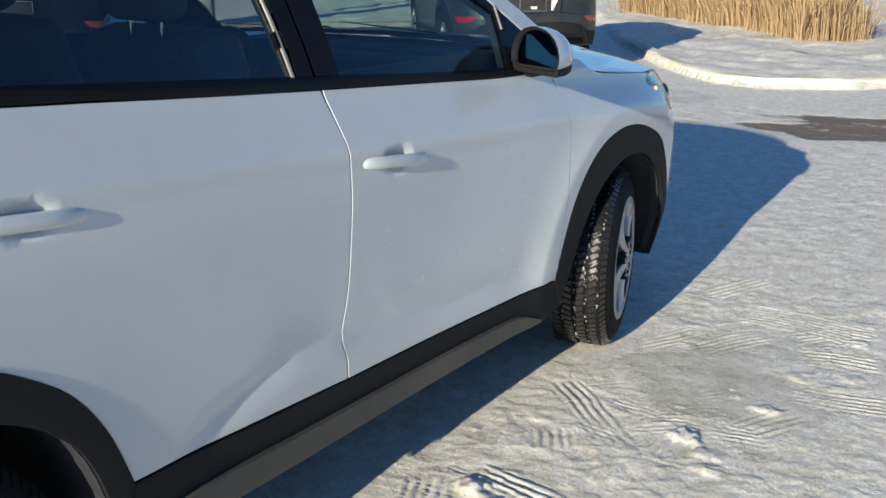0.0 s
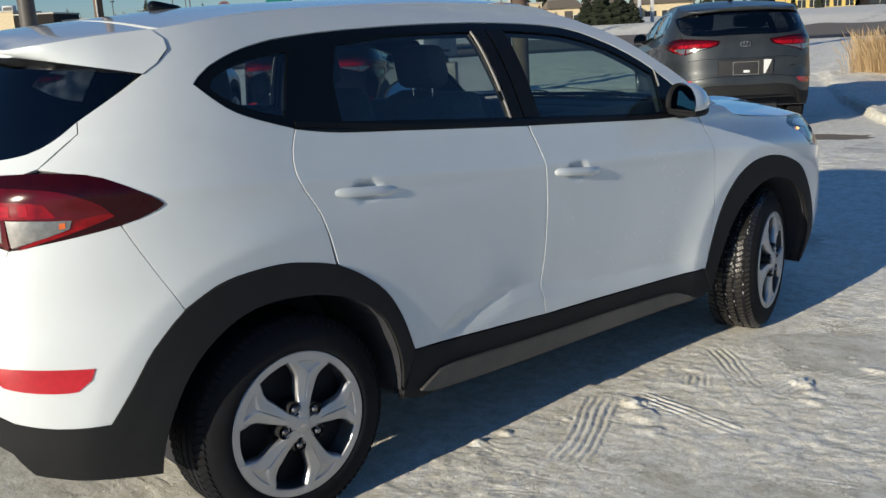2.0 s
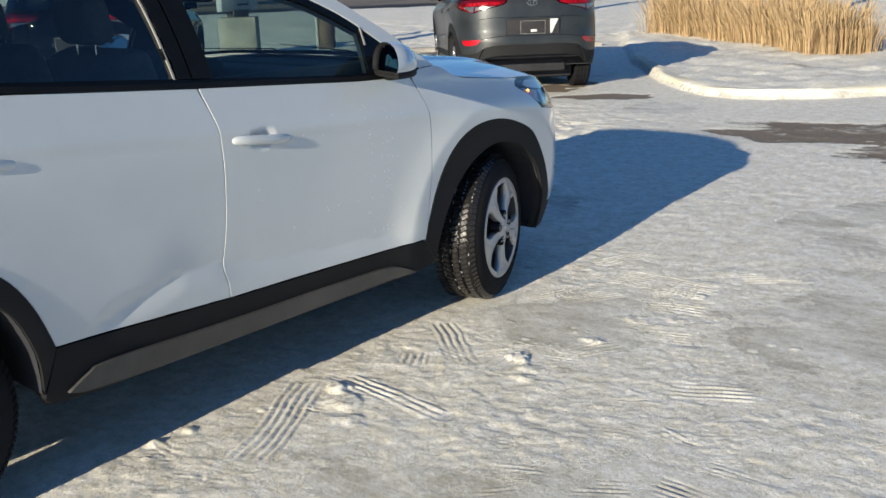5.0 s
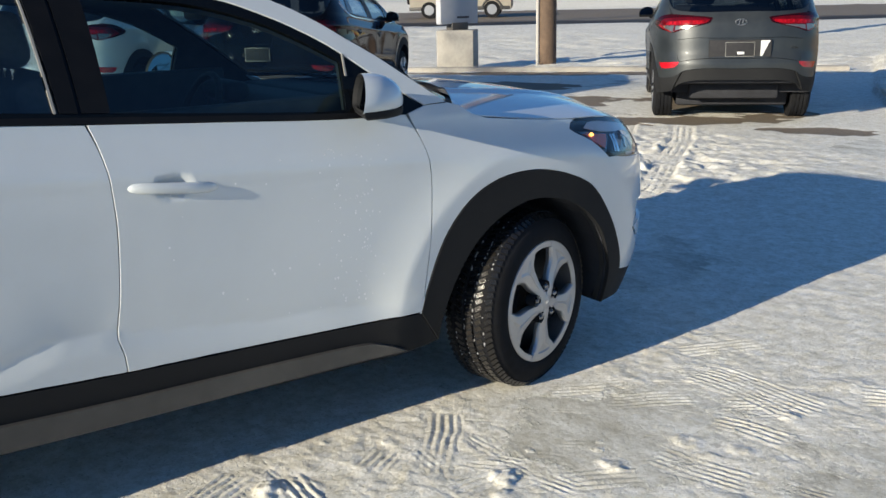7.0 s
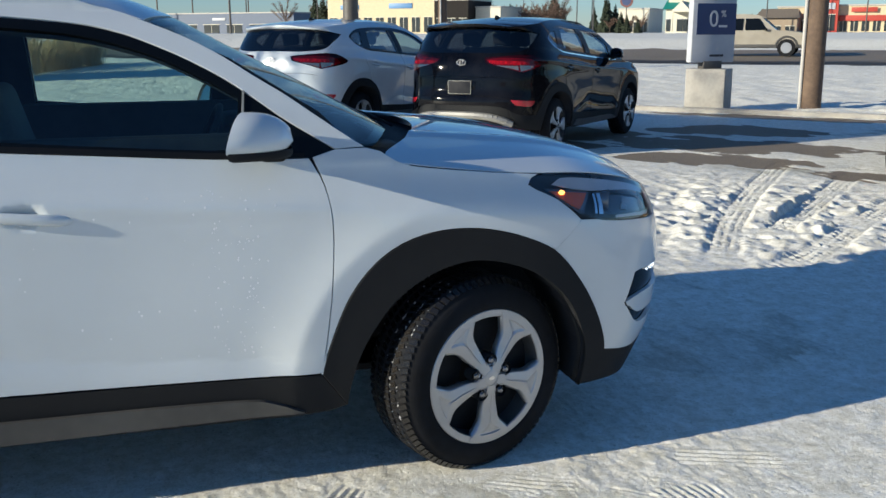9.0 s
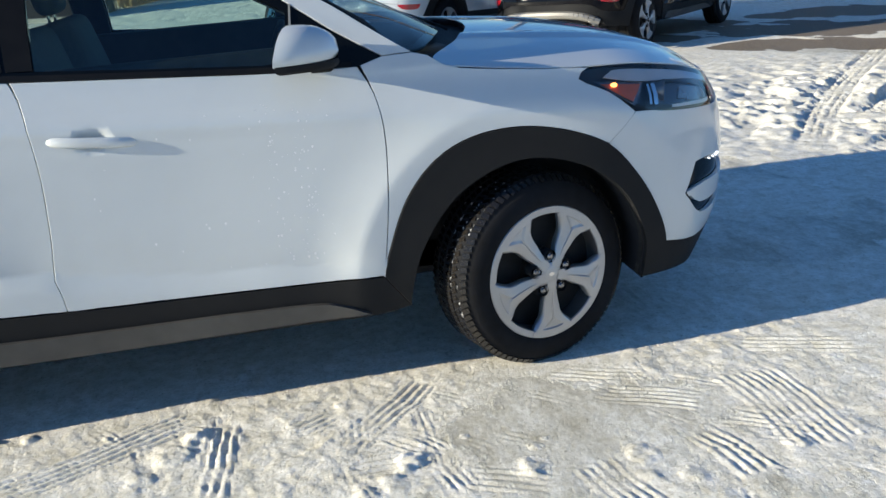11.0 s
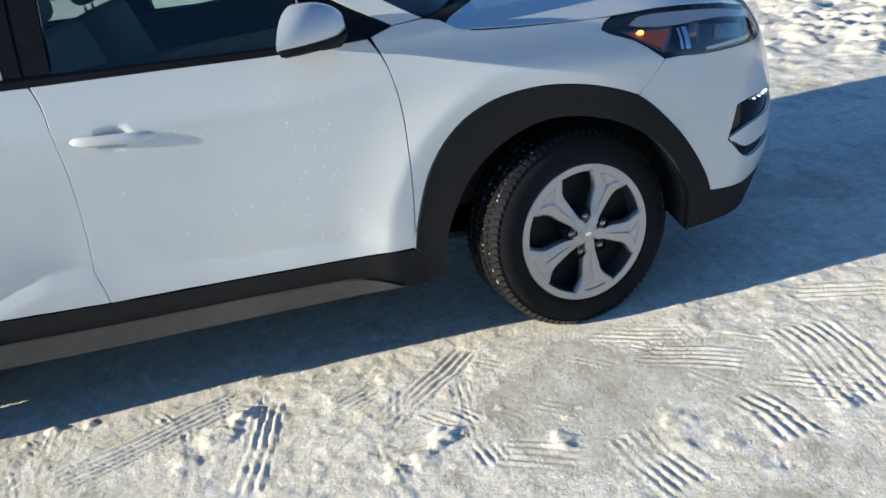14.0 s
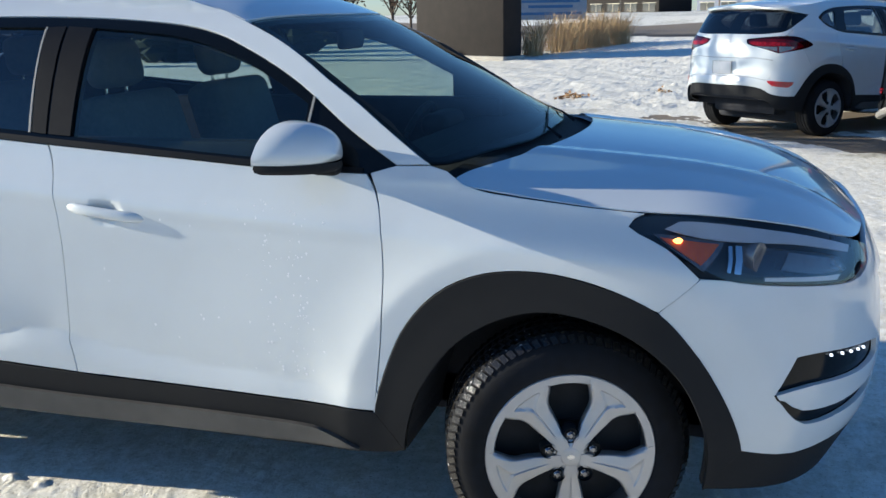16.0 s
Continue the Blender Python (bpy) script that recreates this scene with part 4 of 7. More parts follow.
    # door handles
    for hy, hz, ds in ((-0.03, 0.966, doors_f), (-1.02, 1.038, doors_r)):
        for d, sg in zip(ds, (1, -1)):
            v, f, k, n = [], [], 13, 12
            for i in range(k):
                t = i / (k - 1)
                y = hy - 0.135 + 0.27 * t
                r = max(0.5, 1 - abs(2 * t - 1) ** 7 * 0.5)
                arch = 0.015 * (1 - abs(2 * t - 1) ** 3) + 0.001
                z = hz + 0.010 - 0.028 * t
                x = 0.9115 + arch
                for j in range(n):
                    a = 2 * math.pi * j / n
                    v.append((sg * (x + 0.010 * r * math.cos(a)), y, z + 0.0165 * r * math.sin(a)))
            for i in range(k - 1):
                for j in range(n):
                    q = (i * n + j, i * n + (j + 1) % n, (i + 1) * n + (j + 1) % n, (i + 1) * n + j)
                    f.append(tuple(reversed(q)) if sg > 0 else q)
            f += [tuple(range(n)), tuple(range((k - 1) * n, k * n))[::-1]] if sg > 0 else [tuple(range(n))[::-1], tuple(range((k - 1) * n, k * n))]
            mesh_object("door_handle", v, f, paint, d)
    # mirrors: shell, dark foot, glass
    for sg in (1, -1):
        v, f, k, n = [], [], 12, 24
        for i in range(k):
            t = i / (k - 1)
            size = math.sqrt(max(0.0, 1 - (1 - t) ** 2.4))
            for j in range(n):
                a = 2 * math.pi * j / n
                ca, sa = math.cos(a), math.sin(a)
                dx = 0.102 * size * math.copysign(abs(ca) ** 0.9, ca)
                dz = (0.086 if sa > 0 else 0.032) * size ** (1.0 if sa > 0 else 0.5) * math.copysign(abs(sa) ** (0.95 if sa > 0 else 0.4), sa)
                v.append((sg * (0.948 + dx), 0.735 - 0.165 * t - 0.36 * dx + 0.18 * dz * t, 1.160 + 0.10 * (-dx) * (1 if sa > 0 else 0.2) + dz))
        for i in range(k - 1):
            for j in range(n):
                q = (i * n + j, (i + 1) * n + j, (i + 1) * n + (j + 1) % n, i * n + (j + 1) % n)
                f.append(tuple(reversed(q)) if sg > 0 else q)
        shell = mesh_object("mirror_shell", v, f, paint, car)
        rim = v[(k - 1) * n:]
        ins = [(sg * (0.948 + (abs(p[0]) - 0.948) * 0.90), p[1] + 0.010, 1.160 + (p[2] - 1.160) * 0.88) for p in rim]
        mesh_object("mirror_bezel", list(rim) + ins, [(j, (j + 1) % n, n + (j + 1) % n, n + j) for j in range(n)], M["clad"], shell)
        mesh_object("mirror_glass", ins, [tuple(range(n)) if sg < 0 else tuple(range(n))[::-1]], M["mirror"], shell, smooth=False)
        ring = []
        for s2 in (1, -1):
            for i in range(13):
                t = i / 12 if s2 > 0 else 1 - i / 12
                ring.append((0.948 + s2 * 0.100 * math.sqrt(max(0.0, 1 - (1 - t) ** 2.4)), t))
        lev = []
        for z, k2 in ((1.138, 0.97), (1.129, 0.99), (1.119, 0.96), (1.112, 0.86)):
            lev.append([(sg * (0.948 + (x - 0.948) * k2), 0.735 - 0.165 * (0.5 + (t - 0.5) * k2) - 0.36 * (x - 0.948) * k2, z) for x, t in ring])
        bm = bmesh.new()
        grid = [[bm.verts.new(p) for p in l] for l in lev]
        m = len(ring)
        for l0, l1 in zip(grid[:-1], grid[1:]):
            for i in range(m):
                bm.faces.new((l0[i], l0[(i + 1) % m], l1[(i + 1) % m], l1[i]))
        bm.faces.new(grid[-1])
        bmesh.ops.remove_doubles(bm, verts=bm.verts, dist=0.0005)
        bmesh.ops.recalc_face_normals(bm, faces=bm.faces)
        box(bm, (0.08, 0.075, 0.036), (sg * 0.868, 0.680, 1.110), 0.012, 3)
        part("mirror_foot", bm, M["clad"], shell)
    # wheel wells, floor, inner shell
    for well in (WELL_R, WELL_F):
        v, f = [], []
        pts = smooth_loop(flank(*well), keep=(0, len(well) - 1), step=0.05)
        cut = [i for i, p in enumerate(pts) if math.hypot(p[0] - by_y(*well[-1])[0], p[1] - well[-1][1]) < 1e-6][0]
        pts = pts[:cut + 1]
        for s, z in pts:
            p = side(s, z)
            v += [(p.x - 0.012, p.y, p.z), (0.50, p.y, p.z)]
        for i in range(len(pts) - 1):
            f.append((2 * i, 2 * i + 1, 2 * i + 3, 2 * i + 2))
        f.append(tuple(range(1, 2 * len(pts), 2)))
        for sg in (1, -1):
            mesh_object("wheel_well", [(sg * x, y, z) for x, y, z in v], f, M["inner"], car, smooth=False)
    bm = bmesh.new()
    box(bm, (1.0, 3.75, 0.18), (0, 0.07, 0.33), 0.04)
    box(bm, (1.66, 1.70, 0.20), (0, -0.02, 0.36), 0.04)
    box(bm, (1.3, 0.5, 0.12), (0, -1.88, 0.50), 0.05)
    # two unseen boxes added to block low sun under the rear axle
    box(bm, (1.28, 0.50, 0.26), (0, -1.34, 0.27), 0.05)
    box(bm, (0.90, 0.30, 0.18), (0, -1.66, 0.34), 0.05)
    part("underbody", bm, M["inner"], car)
    # inner shell that closes the joints
    def arc(pts):
        lp = smooth_loop(flank(*pts), keep=(0, len(pts) - 1), step=0.04)
        end = by_y(*pts[-1])
        cut = [i for i, p in enumerate(lp) if math.hypot(p[0] - end[0], p[1] - end[1]) < 1e-6][0]
        return lp[:cut + 1]
    low = [tail(0.05, 0.53), tail(0.44, 0.52), tail(0.60, 0.475), *flank((-2.03, 0.40)), *[p for p in reversed(arc(WELL_R))], *flank((-0.9, 0.28), (0.86, 0.28)), *arc(WELL_F), *flank((1.95, 0.26)), nose(0.05, 0.26)]
    high = [nose(0.05, 0.87), *flank((2.05, 0.86), (1.7, 0.95), (1.2, 1.03), (0.97, 1.11), (0.84, 1.24), (0.58, 1.41), (0.30, 1.54), (0.0, 1.585), (-0.65, 1.60), (-1.2, 1.59), (-1.53, 1.55), (-1.60, 1.47), (-1.80, 1.34), (-1.93, 1.24)), tail(0.05, 1.20)]
    holes = [shrink(p, -0.006) for p in panes] + [smooth_loop(flank(*LAMP_F))]
    sheet("inner_shell", low + high, side, M["seal"], car, holes=holes, off=-0.022, gap=0, cell=0.06, mirror=True, thick=0.02)
    # cabin
    bm = bmesh.new()
    box(bm, (1.36, 0.40, 0.34), (0, 0.86, 0.93), 0.08, 3)
    box(bm, (1.40, 0.30, 0.10), (0, 1.0, 1.06), 0.04, 3)
    box(bm, (0.30, 0.12, 0.09), (-0.37, 0.66, 1.10), 0.04, 3)
    part("dashboard", bm, M["dash"], car)
    bm = bmesh.new()
    for i in range(28):
        a, b = 2 * math.pi * i / 28, 2 * math.pi * (i + 1) / 28
        tube(bm, (-0.37 + 0.185 * math.cos(a), 0.53 + 0.07 * math.sin(a), 1.0 + 0.17 * math.sin(a)), (-0.37 + 0.185 * math.cos(b), 0.53 + 0.07 * math.sin(b), 1.0 + 0.17 * math.sin(b)), 0.015, n=8)
    box(bm, (0.34, 0.03, 0.05), (-0.37, 0.545, 1.0), 0.01)
    part("steering_wheel", bm, M["dash"], car)
    seat(car, 0.37, -0.16), seat(car, -0.37, -0.16), seat(car, 0.0, -1.08, 0.98)
    bm = bmesh.new()
    for sg in (1, -1):
        box(bm, (0.06, 1.62, 0.62), (sg * 0.77, 0.0, 0.86), 0.02)
    box(bm, (1.4, 0.75, 0.06), (0, -1.66, 1.02), 0.01)
    part("door_trim", bm, M["dash"], car)
    bm = bmesh.new()
    box(bm, (0.22, 0.03, 0.07), (0, 0.42, 1.44), 0.015)
    part("inner_mirror", bm, M["dash"], car)
    # wipers
    for x0 in (-0.38, 0.14):
        bm = bmesh.new()
        a = top(x0, 1.175 - 0.25 * x0 * x0) + Vector((0, 0.0, 0.010))
        b = top(x0 - 0.42, 1.12 - 0.25 * (x0 - 0.42) ** 2) + Vector((0, 0.0, 0.008))
        tube(bm, a, b, 0.0035, 0.002, n=8)
        tube(bm, a + Vector((0.03, 0.05, -0.03)), a, 0.006, 0.004, n=8)
        part("wiper", bm, M["clad"], car)
    # plates, badge, exhaust
    p = side(*tail(0.0, 0.86))
    bm = bmesh.new()
    box(bm, (0.40, 0.008, 0.15), (0, p.y - 0.002, 0.825), 0.003)
    part("plate_recess", bm, paint, car)
    bm = bmesh.new()
    box(bm, (0.30, 0.006, 0.15), (0, p.y - 0.018, 0.825), 0.002)
    plate = part("number_plate", bm, M["plate"], car)
    for dx, dz, w, h in ((0, 0.076, 0.310, 0.005), (0, -0.076, 0.310, 0.005), (0.1525, 0, 0.005, 0.157), (-0.1525, 0, 0.005, 0.157)):
        bm = bmesh.new()
        box(bm, (w, 0.008, h), (dx, p.y - 0.020, 0.825 + dz))
        part("plate_frame", bm, M["skid"], plate)
    bm = bmesh.new()
    pb = side(*tail(0.0, 1.08))
    for i in range(24):
        a, b = 2 * math.pi * i / 24, 2 * math.pi * (i + 1) / 24
        tube(bm, (0.06 * math.cos(a), pb.y - 0.006, 1.115 + 0.032 * math.sin(a)), (0.06 * math.cos(b), pb.y - 0.006, 1.115 + 0.032 * math.sin(b)), 0.005, n=6)
    tube(bm, (-0.022, pb.y - 0.006, 1.092), (-0.012, pb.y - 0.006, 1.138), 0.005, n=6)
    tube(bm, (0.012, pb.y - 0.006, 1.092), (0.022, pb.y - 0.006, 1.138), 0.005, n=6)
    part("tailgate_badge", bm, M["chrome"], car, "chrome oval badge")
    for sx in (1, -1):
        spoke_wheel(car, (sx * 0.890, AXLES[0], 0.3300), 0 if sx > 0 else 180, 0.26)
        spoke_wheel(car, (sx * 0.900, AXLES[1] + (0.012 if sx > 0 else -0.012), 0.3300), steer + (0 if sx > 0 else 180), 0.61, wet=True)
    return car


car = build_car(M["white"], 16.9, "white compact SUV with black plastic cladding parked on packed snow")


def recolour(ob, old, fresh):
    for o in ob.children_recursive:
        for slot in o.material_slots:
            if slot.material == old:
                slot.link = "OBJECT"
                slot.material = fresh


def parked(at, turn, fresh, label, plate=None):
    c = copy_thing(car, pose(at[0], at[1], 0, 0, 0, turn))
    c["label"] = label
    for o in c.children:
        if o.name.startswith("wheel") and o.data and abs(o.location.y) > 1.3 and o.location.y > 0:
            right = o.location.x > 0
            o.matrix_basis = pose(math.copysign(0.897, o.location.x), AXLES[1], 0.330, 0, 0, 0 if right else 180)
    if fresh is not None:
        recolour(c, M["white"], fresh)
    if plate is not None:
        recolour(c, M["plate"], plate)
    return c


grey_car = parked((-4.920, 9.335), 45.2, M["grey"], "dark grey compact SUV with red tail lamps parked on snow")
black_car = parked((-8.709, 5.368), 44.1, M["black"], "black compact SUV with chrome badge parked beside a white one")
white_car = parked((-10.725, 3.288), 46.0, None, "white compact SUV parked nose towards the road on snow", M["plate_white"])


# ---- ground: one sheet, fine where the camera walks ----
def lattice_noise(x, y, scale, seed):
    rng = np.random.RandomState(seed)
    table = rng.rand(256, 256)
    u, v = x / scale, y / scale
    i, j = np.floor(u).astype(int), np.floor(v).astype(int)
    fu, fv = u - i, v - j
    fu, fv = fu * fu * (3 - 2 * fu), fv * fv * (3 - 2 * fv)
    a, b = table[i % 256, j % 256], table[(i + 1) % 256, j % 256]
    c, d = table[i % 256, (j + 1) % 256], table[(i + 1) % 256, (j + 1) % 256]
    return (a * (1 - fu) + b * fu) * (1 - fv) + (c * (1 - fu) + d * fu) * fv


def fractal(x, y, scale, seed, octaves=4):
    out, amp, total = 0, 1.0, 0.0
    for k in range(octaves):
        out = out + amp * lattice_noise(x, y, scale / 2**k, seed + k)
        total += amp
        amp *= 0.55
    return out / total


def grow(a, b, first, ratio):
    out, s = [a], first
    while abs(out[-1] - a) < abs(b - a):
        out.append(out[-1] + math.copysign(s, b - a))
        s *= ratio
    return out[1:]


gx = np.array(sorted(grow(-34, -900, 0.3, 1.22) + list(np.arange(-34, -14, 0.17)) + list(np.arange(-14, -5.6, 0.085)) + list(np.arange(-5.6, -1.2, 0.022)) + list(np.arange(-1.2, 0.5, 0.07)) + list(np.arange(0.5, 0.86, 0.02)) + list(np.arange(0.86, 2.45, 0.0075)) + list(np.arange(2.45, 3.1, 0.02)) + list(np.arange(3.1, 6, 0.085)) + grow(6, 700, 0.3, 1.25)))
gy = np.array(sorted(grow(-7, -700, 0.3, 1.25) + list(np.arange(-7, -2.4, 0.085)) + list(np.arange(-2.4, -1.9, 0.014)) + list(np.arange(-1.9, 2.35, 0.0085)) + list(np.arange(2.35, 7.4, 0.022)) + list(np.arange(7.4, 18, 0.085)) + list(np.arange(18, 36, 0.4)) + grow(36, 900, 0.6, 1.22)))
GX, GY = np.meshgrid(gx, gy)
ROAD_N = (-0.76, 0.65)


def smooth(a, b, v):
    t = np.clip((v - a) / (b - a), 0, 1)
    return t * t * (3 - 2 * t)


near = 1 - smooth(12, 30, np.hypot(GX, GY))
along = GX * ROAD_N[0] + GY * ROAD_N[1]
Z = 0.006 * (fractal(GX, GY, 1.1, 3) - 0.5) + 0.0012 * near * (fractal(GX, GY, 0.09, 11, 3) - 0.5)
# crusted snow, rough and pale, between sheets of trodden grey ice
crust = fractal(GX, GY, 1.25, 221, 5) + 0.13 * np.exp(-(((GX - 0.95) / 0.42) ** 2)) + 0.15 * smooth(0.0, 0.8, GY) - 0.07 * np.exp(-(((GX - 2.1) / 0.7) ** 2 + ((GY + 0.7) / 1.0) ** 2)) - 0.05 * smooth(0.3, -0.4, GY)
crust = smooth(0.44, 0.60, crust + 0.10 * (fractal(GX * 0.5 + GY * 0.22, GY - GX * 0.45, 0.16, 233, 4) - 0.5))
lumps = smooth(0.40, 0.66, fractal(GX, GY, 0.11, 241, 3))
crumbs = smooth(0.47, 0.60, fractal(GX, GY, 0.036, 251, 2))
flakes = smooth(0.50, 0.58, fractal(GX * 0.45 + GY * 0.2, GY - GX * 0.42, 0.055, 261, 3))
Z += near * (0.15 + 0.85 * crust) * (0.0036 * (lumps - 0.4) * smooth(0.40, 0.60, fractal(GX, GY, 0.42, 271, 3)) + 0.0017 * (crumbs - 0.4) + 0.0016 * (flakes - 0.35))
# the land rises to the road and to the bank across it
Z += 0.35 * smooth(16, 31, along) + 0.10 * smooth(31, 50, along) + 0.55 * smooth(52.5, 57, along)
# lumpy uncleared snow between the stalls, on the verge and beside the lot
rough_zone = np.exp(-(((GX + 2.9) / 1.7) ** 2 + ((GY - 5.0) / 1.6) ** 2)) + smooth(15.2, 15.9, along) * (1 - smooth(29.5, 31, along)) + smooth(-11.8, -12.6, GX) * (1 - smooth(14.5, 15.5, along))
rough_zone = np.clip(rough_zone, 0, 1)
crust = np.maximum(crust, rough_zone)
Z += rough_zone * (0.065 * (fractal(GX, GY, 0.55, 41, 3) - 0.35) + np.where(GX > -11, 0.036, 0.015) * (smooth(0.42, 0.62, fractal(GX, GY, 0.30, 43, 4)) - 0.4) + 0.030 * near * (GX > -7) * (smooth(0.42, 0.60, fractal(GX, GY, 0.11, 47, 3)) - 0.4))
# planted island with a kerb
ISLAND = [(x + 0.15, y + 0.35) for x, y in ((-4.4, 11.6), (-2.62, 9.24), (-2.04, 8.66), (-1.55, 8.26), (-1.05, 8.20), (-0.36, 8.60), (0.40, 9.45), (1.9, 11.4), (3.6, 14.0), (5.0, 18.0), (-9.5, 21.5), (-8.3, 18.0))]
isl = np.zeros_like(GX, bool)
for i in range(len(ISLAND)):
    (xi, yi), (xj, yj) = ISLAND[i], ISLAND[i - 1]
    isl ^= ((yi > GY) != (yj > GY)) & (GX < (xj - xi) * (GY - yi) / (yj - yi) + xi)
Z += isl * (0.01 + 0.12 * fractal(GX, GY, 0.5, 95, 4))


def rib_print(ax, ay, bx, by, width, ribs, depth=0.0048, seed=0, flat=0.0):
    """A print of boot or tyre in crusted snow: grooves and sharp ridges along it, broken here and there."""
    pad = width + 0.06
    i0, i1 = np.searchsorted(gx, (min(ax, bx) - pad, max(ax, bx) + pad))
    j0, j1 = np.searchsorted(gy, (min(ay, by) - pad, max(ay, by) + pad))
    X, Y = GX[j0:j1, i0:i1], GY[j0:j1, i0:i1]
    d = math.hypot(bx - ax, by - ay)
    c, s = (bx - ax) / d, (by - ay) / d
    u, v = (X - ax) * c + (Y - ay) * s, -(X - ax) * s + (Y - ay) * c
    v = v + 0.05 * width * np.sin(u * 9 + seed) + 0.02 * (fractal(X, Y, 0.15, 77 + seed, 2) - 0.5)
    ends = 0.05 * (fractal(v * 1.0, u * 0.2, 0.03, 17 + seed, 2) - 0.3)
    mask = smooth(-0.01, 0.02, u + ends) * (1 - smooth(d - 0.02, d + 0.01, u + ends)) * (1 - smooth(width * 0.46, width * 0.54, np.abs(v)))
    broken = smooth(0.30, 0.58, fractal(X, Y, 0.13, 87 + seed, 3))
    wave = smooth(0.16, 0.60, 0.5 + 0.5 * np.cos(2 * math.pi * v * ribs / width + math.pi * (ribs % 2 == 0)) + 0.5 * (fractal(X, Y, 0.03, 97 + seed, 2) - 0.5))
    Z[j0:j1, i0:i1] *= 1 - flat * mask
    Z[j0:j1, i0:i1] += mask * (depth * (1.25 * wave - 0.9) * (0.35 + 0.65 * broken))


def clod(cx, cy, r, h, seed):
    """Kicked-up snow: a small broken heap."""
    i0, i1 = np.searchsorted(gx, (cx - 2 * r, cx + 2 * r))
    j0, j1 = np.searchsorted(gy, (cy - 2 * r, cy + 2 * r))
    X, Y = GX[j0:j1, i0:i1], GY[j0:j1, i0:i1]
    q = np.hypot(X - cx, Y - cy) / r + 1.9 * (fractal(X, Y, 0.05 + 0.25 * r, 200 + seed, 4) - 0.5)
    Z[j0:j1, i0:i1] += h * (1 - smooth(0.30, 1.0, q)) * (0.35 + 1.3 * fractal(X, Y, 0.034, 220 + seed, 2))
    crust[j0:j1, i0:i1] = np.maximum(crust[j0:j1, i0:i1], 1 - smooth(0.8, 1.4, q))


BESIDE_DOORS = [
    (1.19, -0.42, 0.91, 0.12, 0.16, 4, 0.0050),
    (1.02, 0.23, 1.50, 0.18, 0.10, 2, 0.0058),
    (1.12, 0.86, 1.60, 0.88, 0.07, 2, 0.0045),
    (1.55, 0.91, 1.68, 1.13, 0.12, 3),
    (1.47, 1.78, 1.65, 1.99, 0.12, 3),
    (1.26, 0.62, 0.90, 0.90, 0.12, 3),
    (1.12, 0.47, 1.04, 0.57, 0.12, 3),
    (1.41, 0.63, 1.39, 0.83, 0.12, 3),
    (1.39, 0.87, 1.62, 0.90, 0.10, 3),
    (1.19, 1.44, 1.36, 1.72, 0.14, 4),
    (1.22, 1.93, 1.72, 1.96, 0.24, 6, 0.0036),
    (1.55, 1.63, 1.79, 1.70, 0.13, 3),
    (1.74, 0.15, 1.87, 0.18, 0.06, 2),
    (2.33, 0.20, 2.56, 0.20, 0.13, 4),
    (0.82, -1.48, 1.02, -1.51, 0.12, 3),
    (1.19, -0.76, 1.34, -0.65, 0.06, 2),
]
BESIDE_FRONT = [
    (2.22, -0.28, 2.42, -0.20, 0.07, 2),
    (0.89, 2.61, 1.14, 2.59, 0.15, 3),
    (0.98, 1.32, 1.12, 1.62, 0.12, 3),
    (1.62, 1.28, 1.90, 1.36, 0.15, 4),
    (2.05, 0.86, 2.30, 0.98, 0.14, 3),
    (1.0, 2.05, 1.16, 2.40, 0.13, 3),
    (1.72, 2.25, 2.1, 2.5, 0.2, 5),
    (1.95, -1.15, 2.2, -1.0, 0.12, 3),
    (1.02, -2.05, 1.22, -1.82, 0.12, 3),
    (1.45, -1.95, 1.72, -1.80, 0.14, 4),
    (1.15, -1.30, 1.45, -1.18, 0.10, 3),
    (1.75, -1.72, 2.05, -1.66, 0.10, 3),
    (0.36, -2.05, 0.12, -1.50, 0.24, 5, 0.0045),
    (0.68, -1.62, 0.80, -1.50, 0.16, 4, 0.0045),
    (0.84, -1.66, 0.96, -1.56, 0.14, 3, 0.0045),
]
for k, t in enumerate(BESIDE_DOORS + BESIDE_FRONT):
    ribs = round(t[5] * 1.3)
    rib_print(*t[:5], ribs, t[6] if len(t) > 6 else 0.0042 * min(1.0, t[4] / ribs / 0.026), seed=k, flat=0.65)
rng = random.Random(8)
for k in range(210):
    x, y, a, n = rng.uniform(0.85, 3.0), rng.uniform(-2.2, 3.3), radians(rng.gauss(24, 22)), rng.choice((1, 2, 2, 3))
    l = rng.uniform(0.05, 0.22)
    rib_print(x, y, x + l * math.cos(a), y + l * math.sin(a), 0.024 * n, n, rng.uniform(0.0015, 0.0034), 30 + k)
for k, (x, y, r, h) in enumerate(((1.06, 0.13, 0.07, 0.016), (1.14, 0.06, 0.07, 0.009), (1.24, -0.03, 0.05, 0.006), (1.43, 0.76, 0.06, 0.010), (1.56, 1.10, 0.05, 0.006), (1.70, 1.40, 0.05, 0.006), (1.69, 1.84, 0.05, 0.007), (1.56, 0.62, 0.06, 0.006), (1.50, 0.70, 0.06, 0.005), (1.60, 1.42, 0.06, 0.005), (1.75, 1.52, 0.05, 0.005), (0.88, -0.42, 0.03, 0.010), (0.86, -0.55, 0.03, 0.011))):
    clod(x, y, r, h, k)
for k in range(70):
    clod(rng.uniform(0.8, 2.9), rng.uniform(-2.2, 3.0), rng.uniform(0.008, 0.020), rng.uniform(0.002, 0.004), 20 + k)
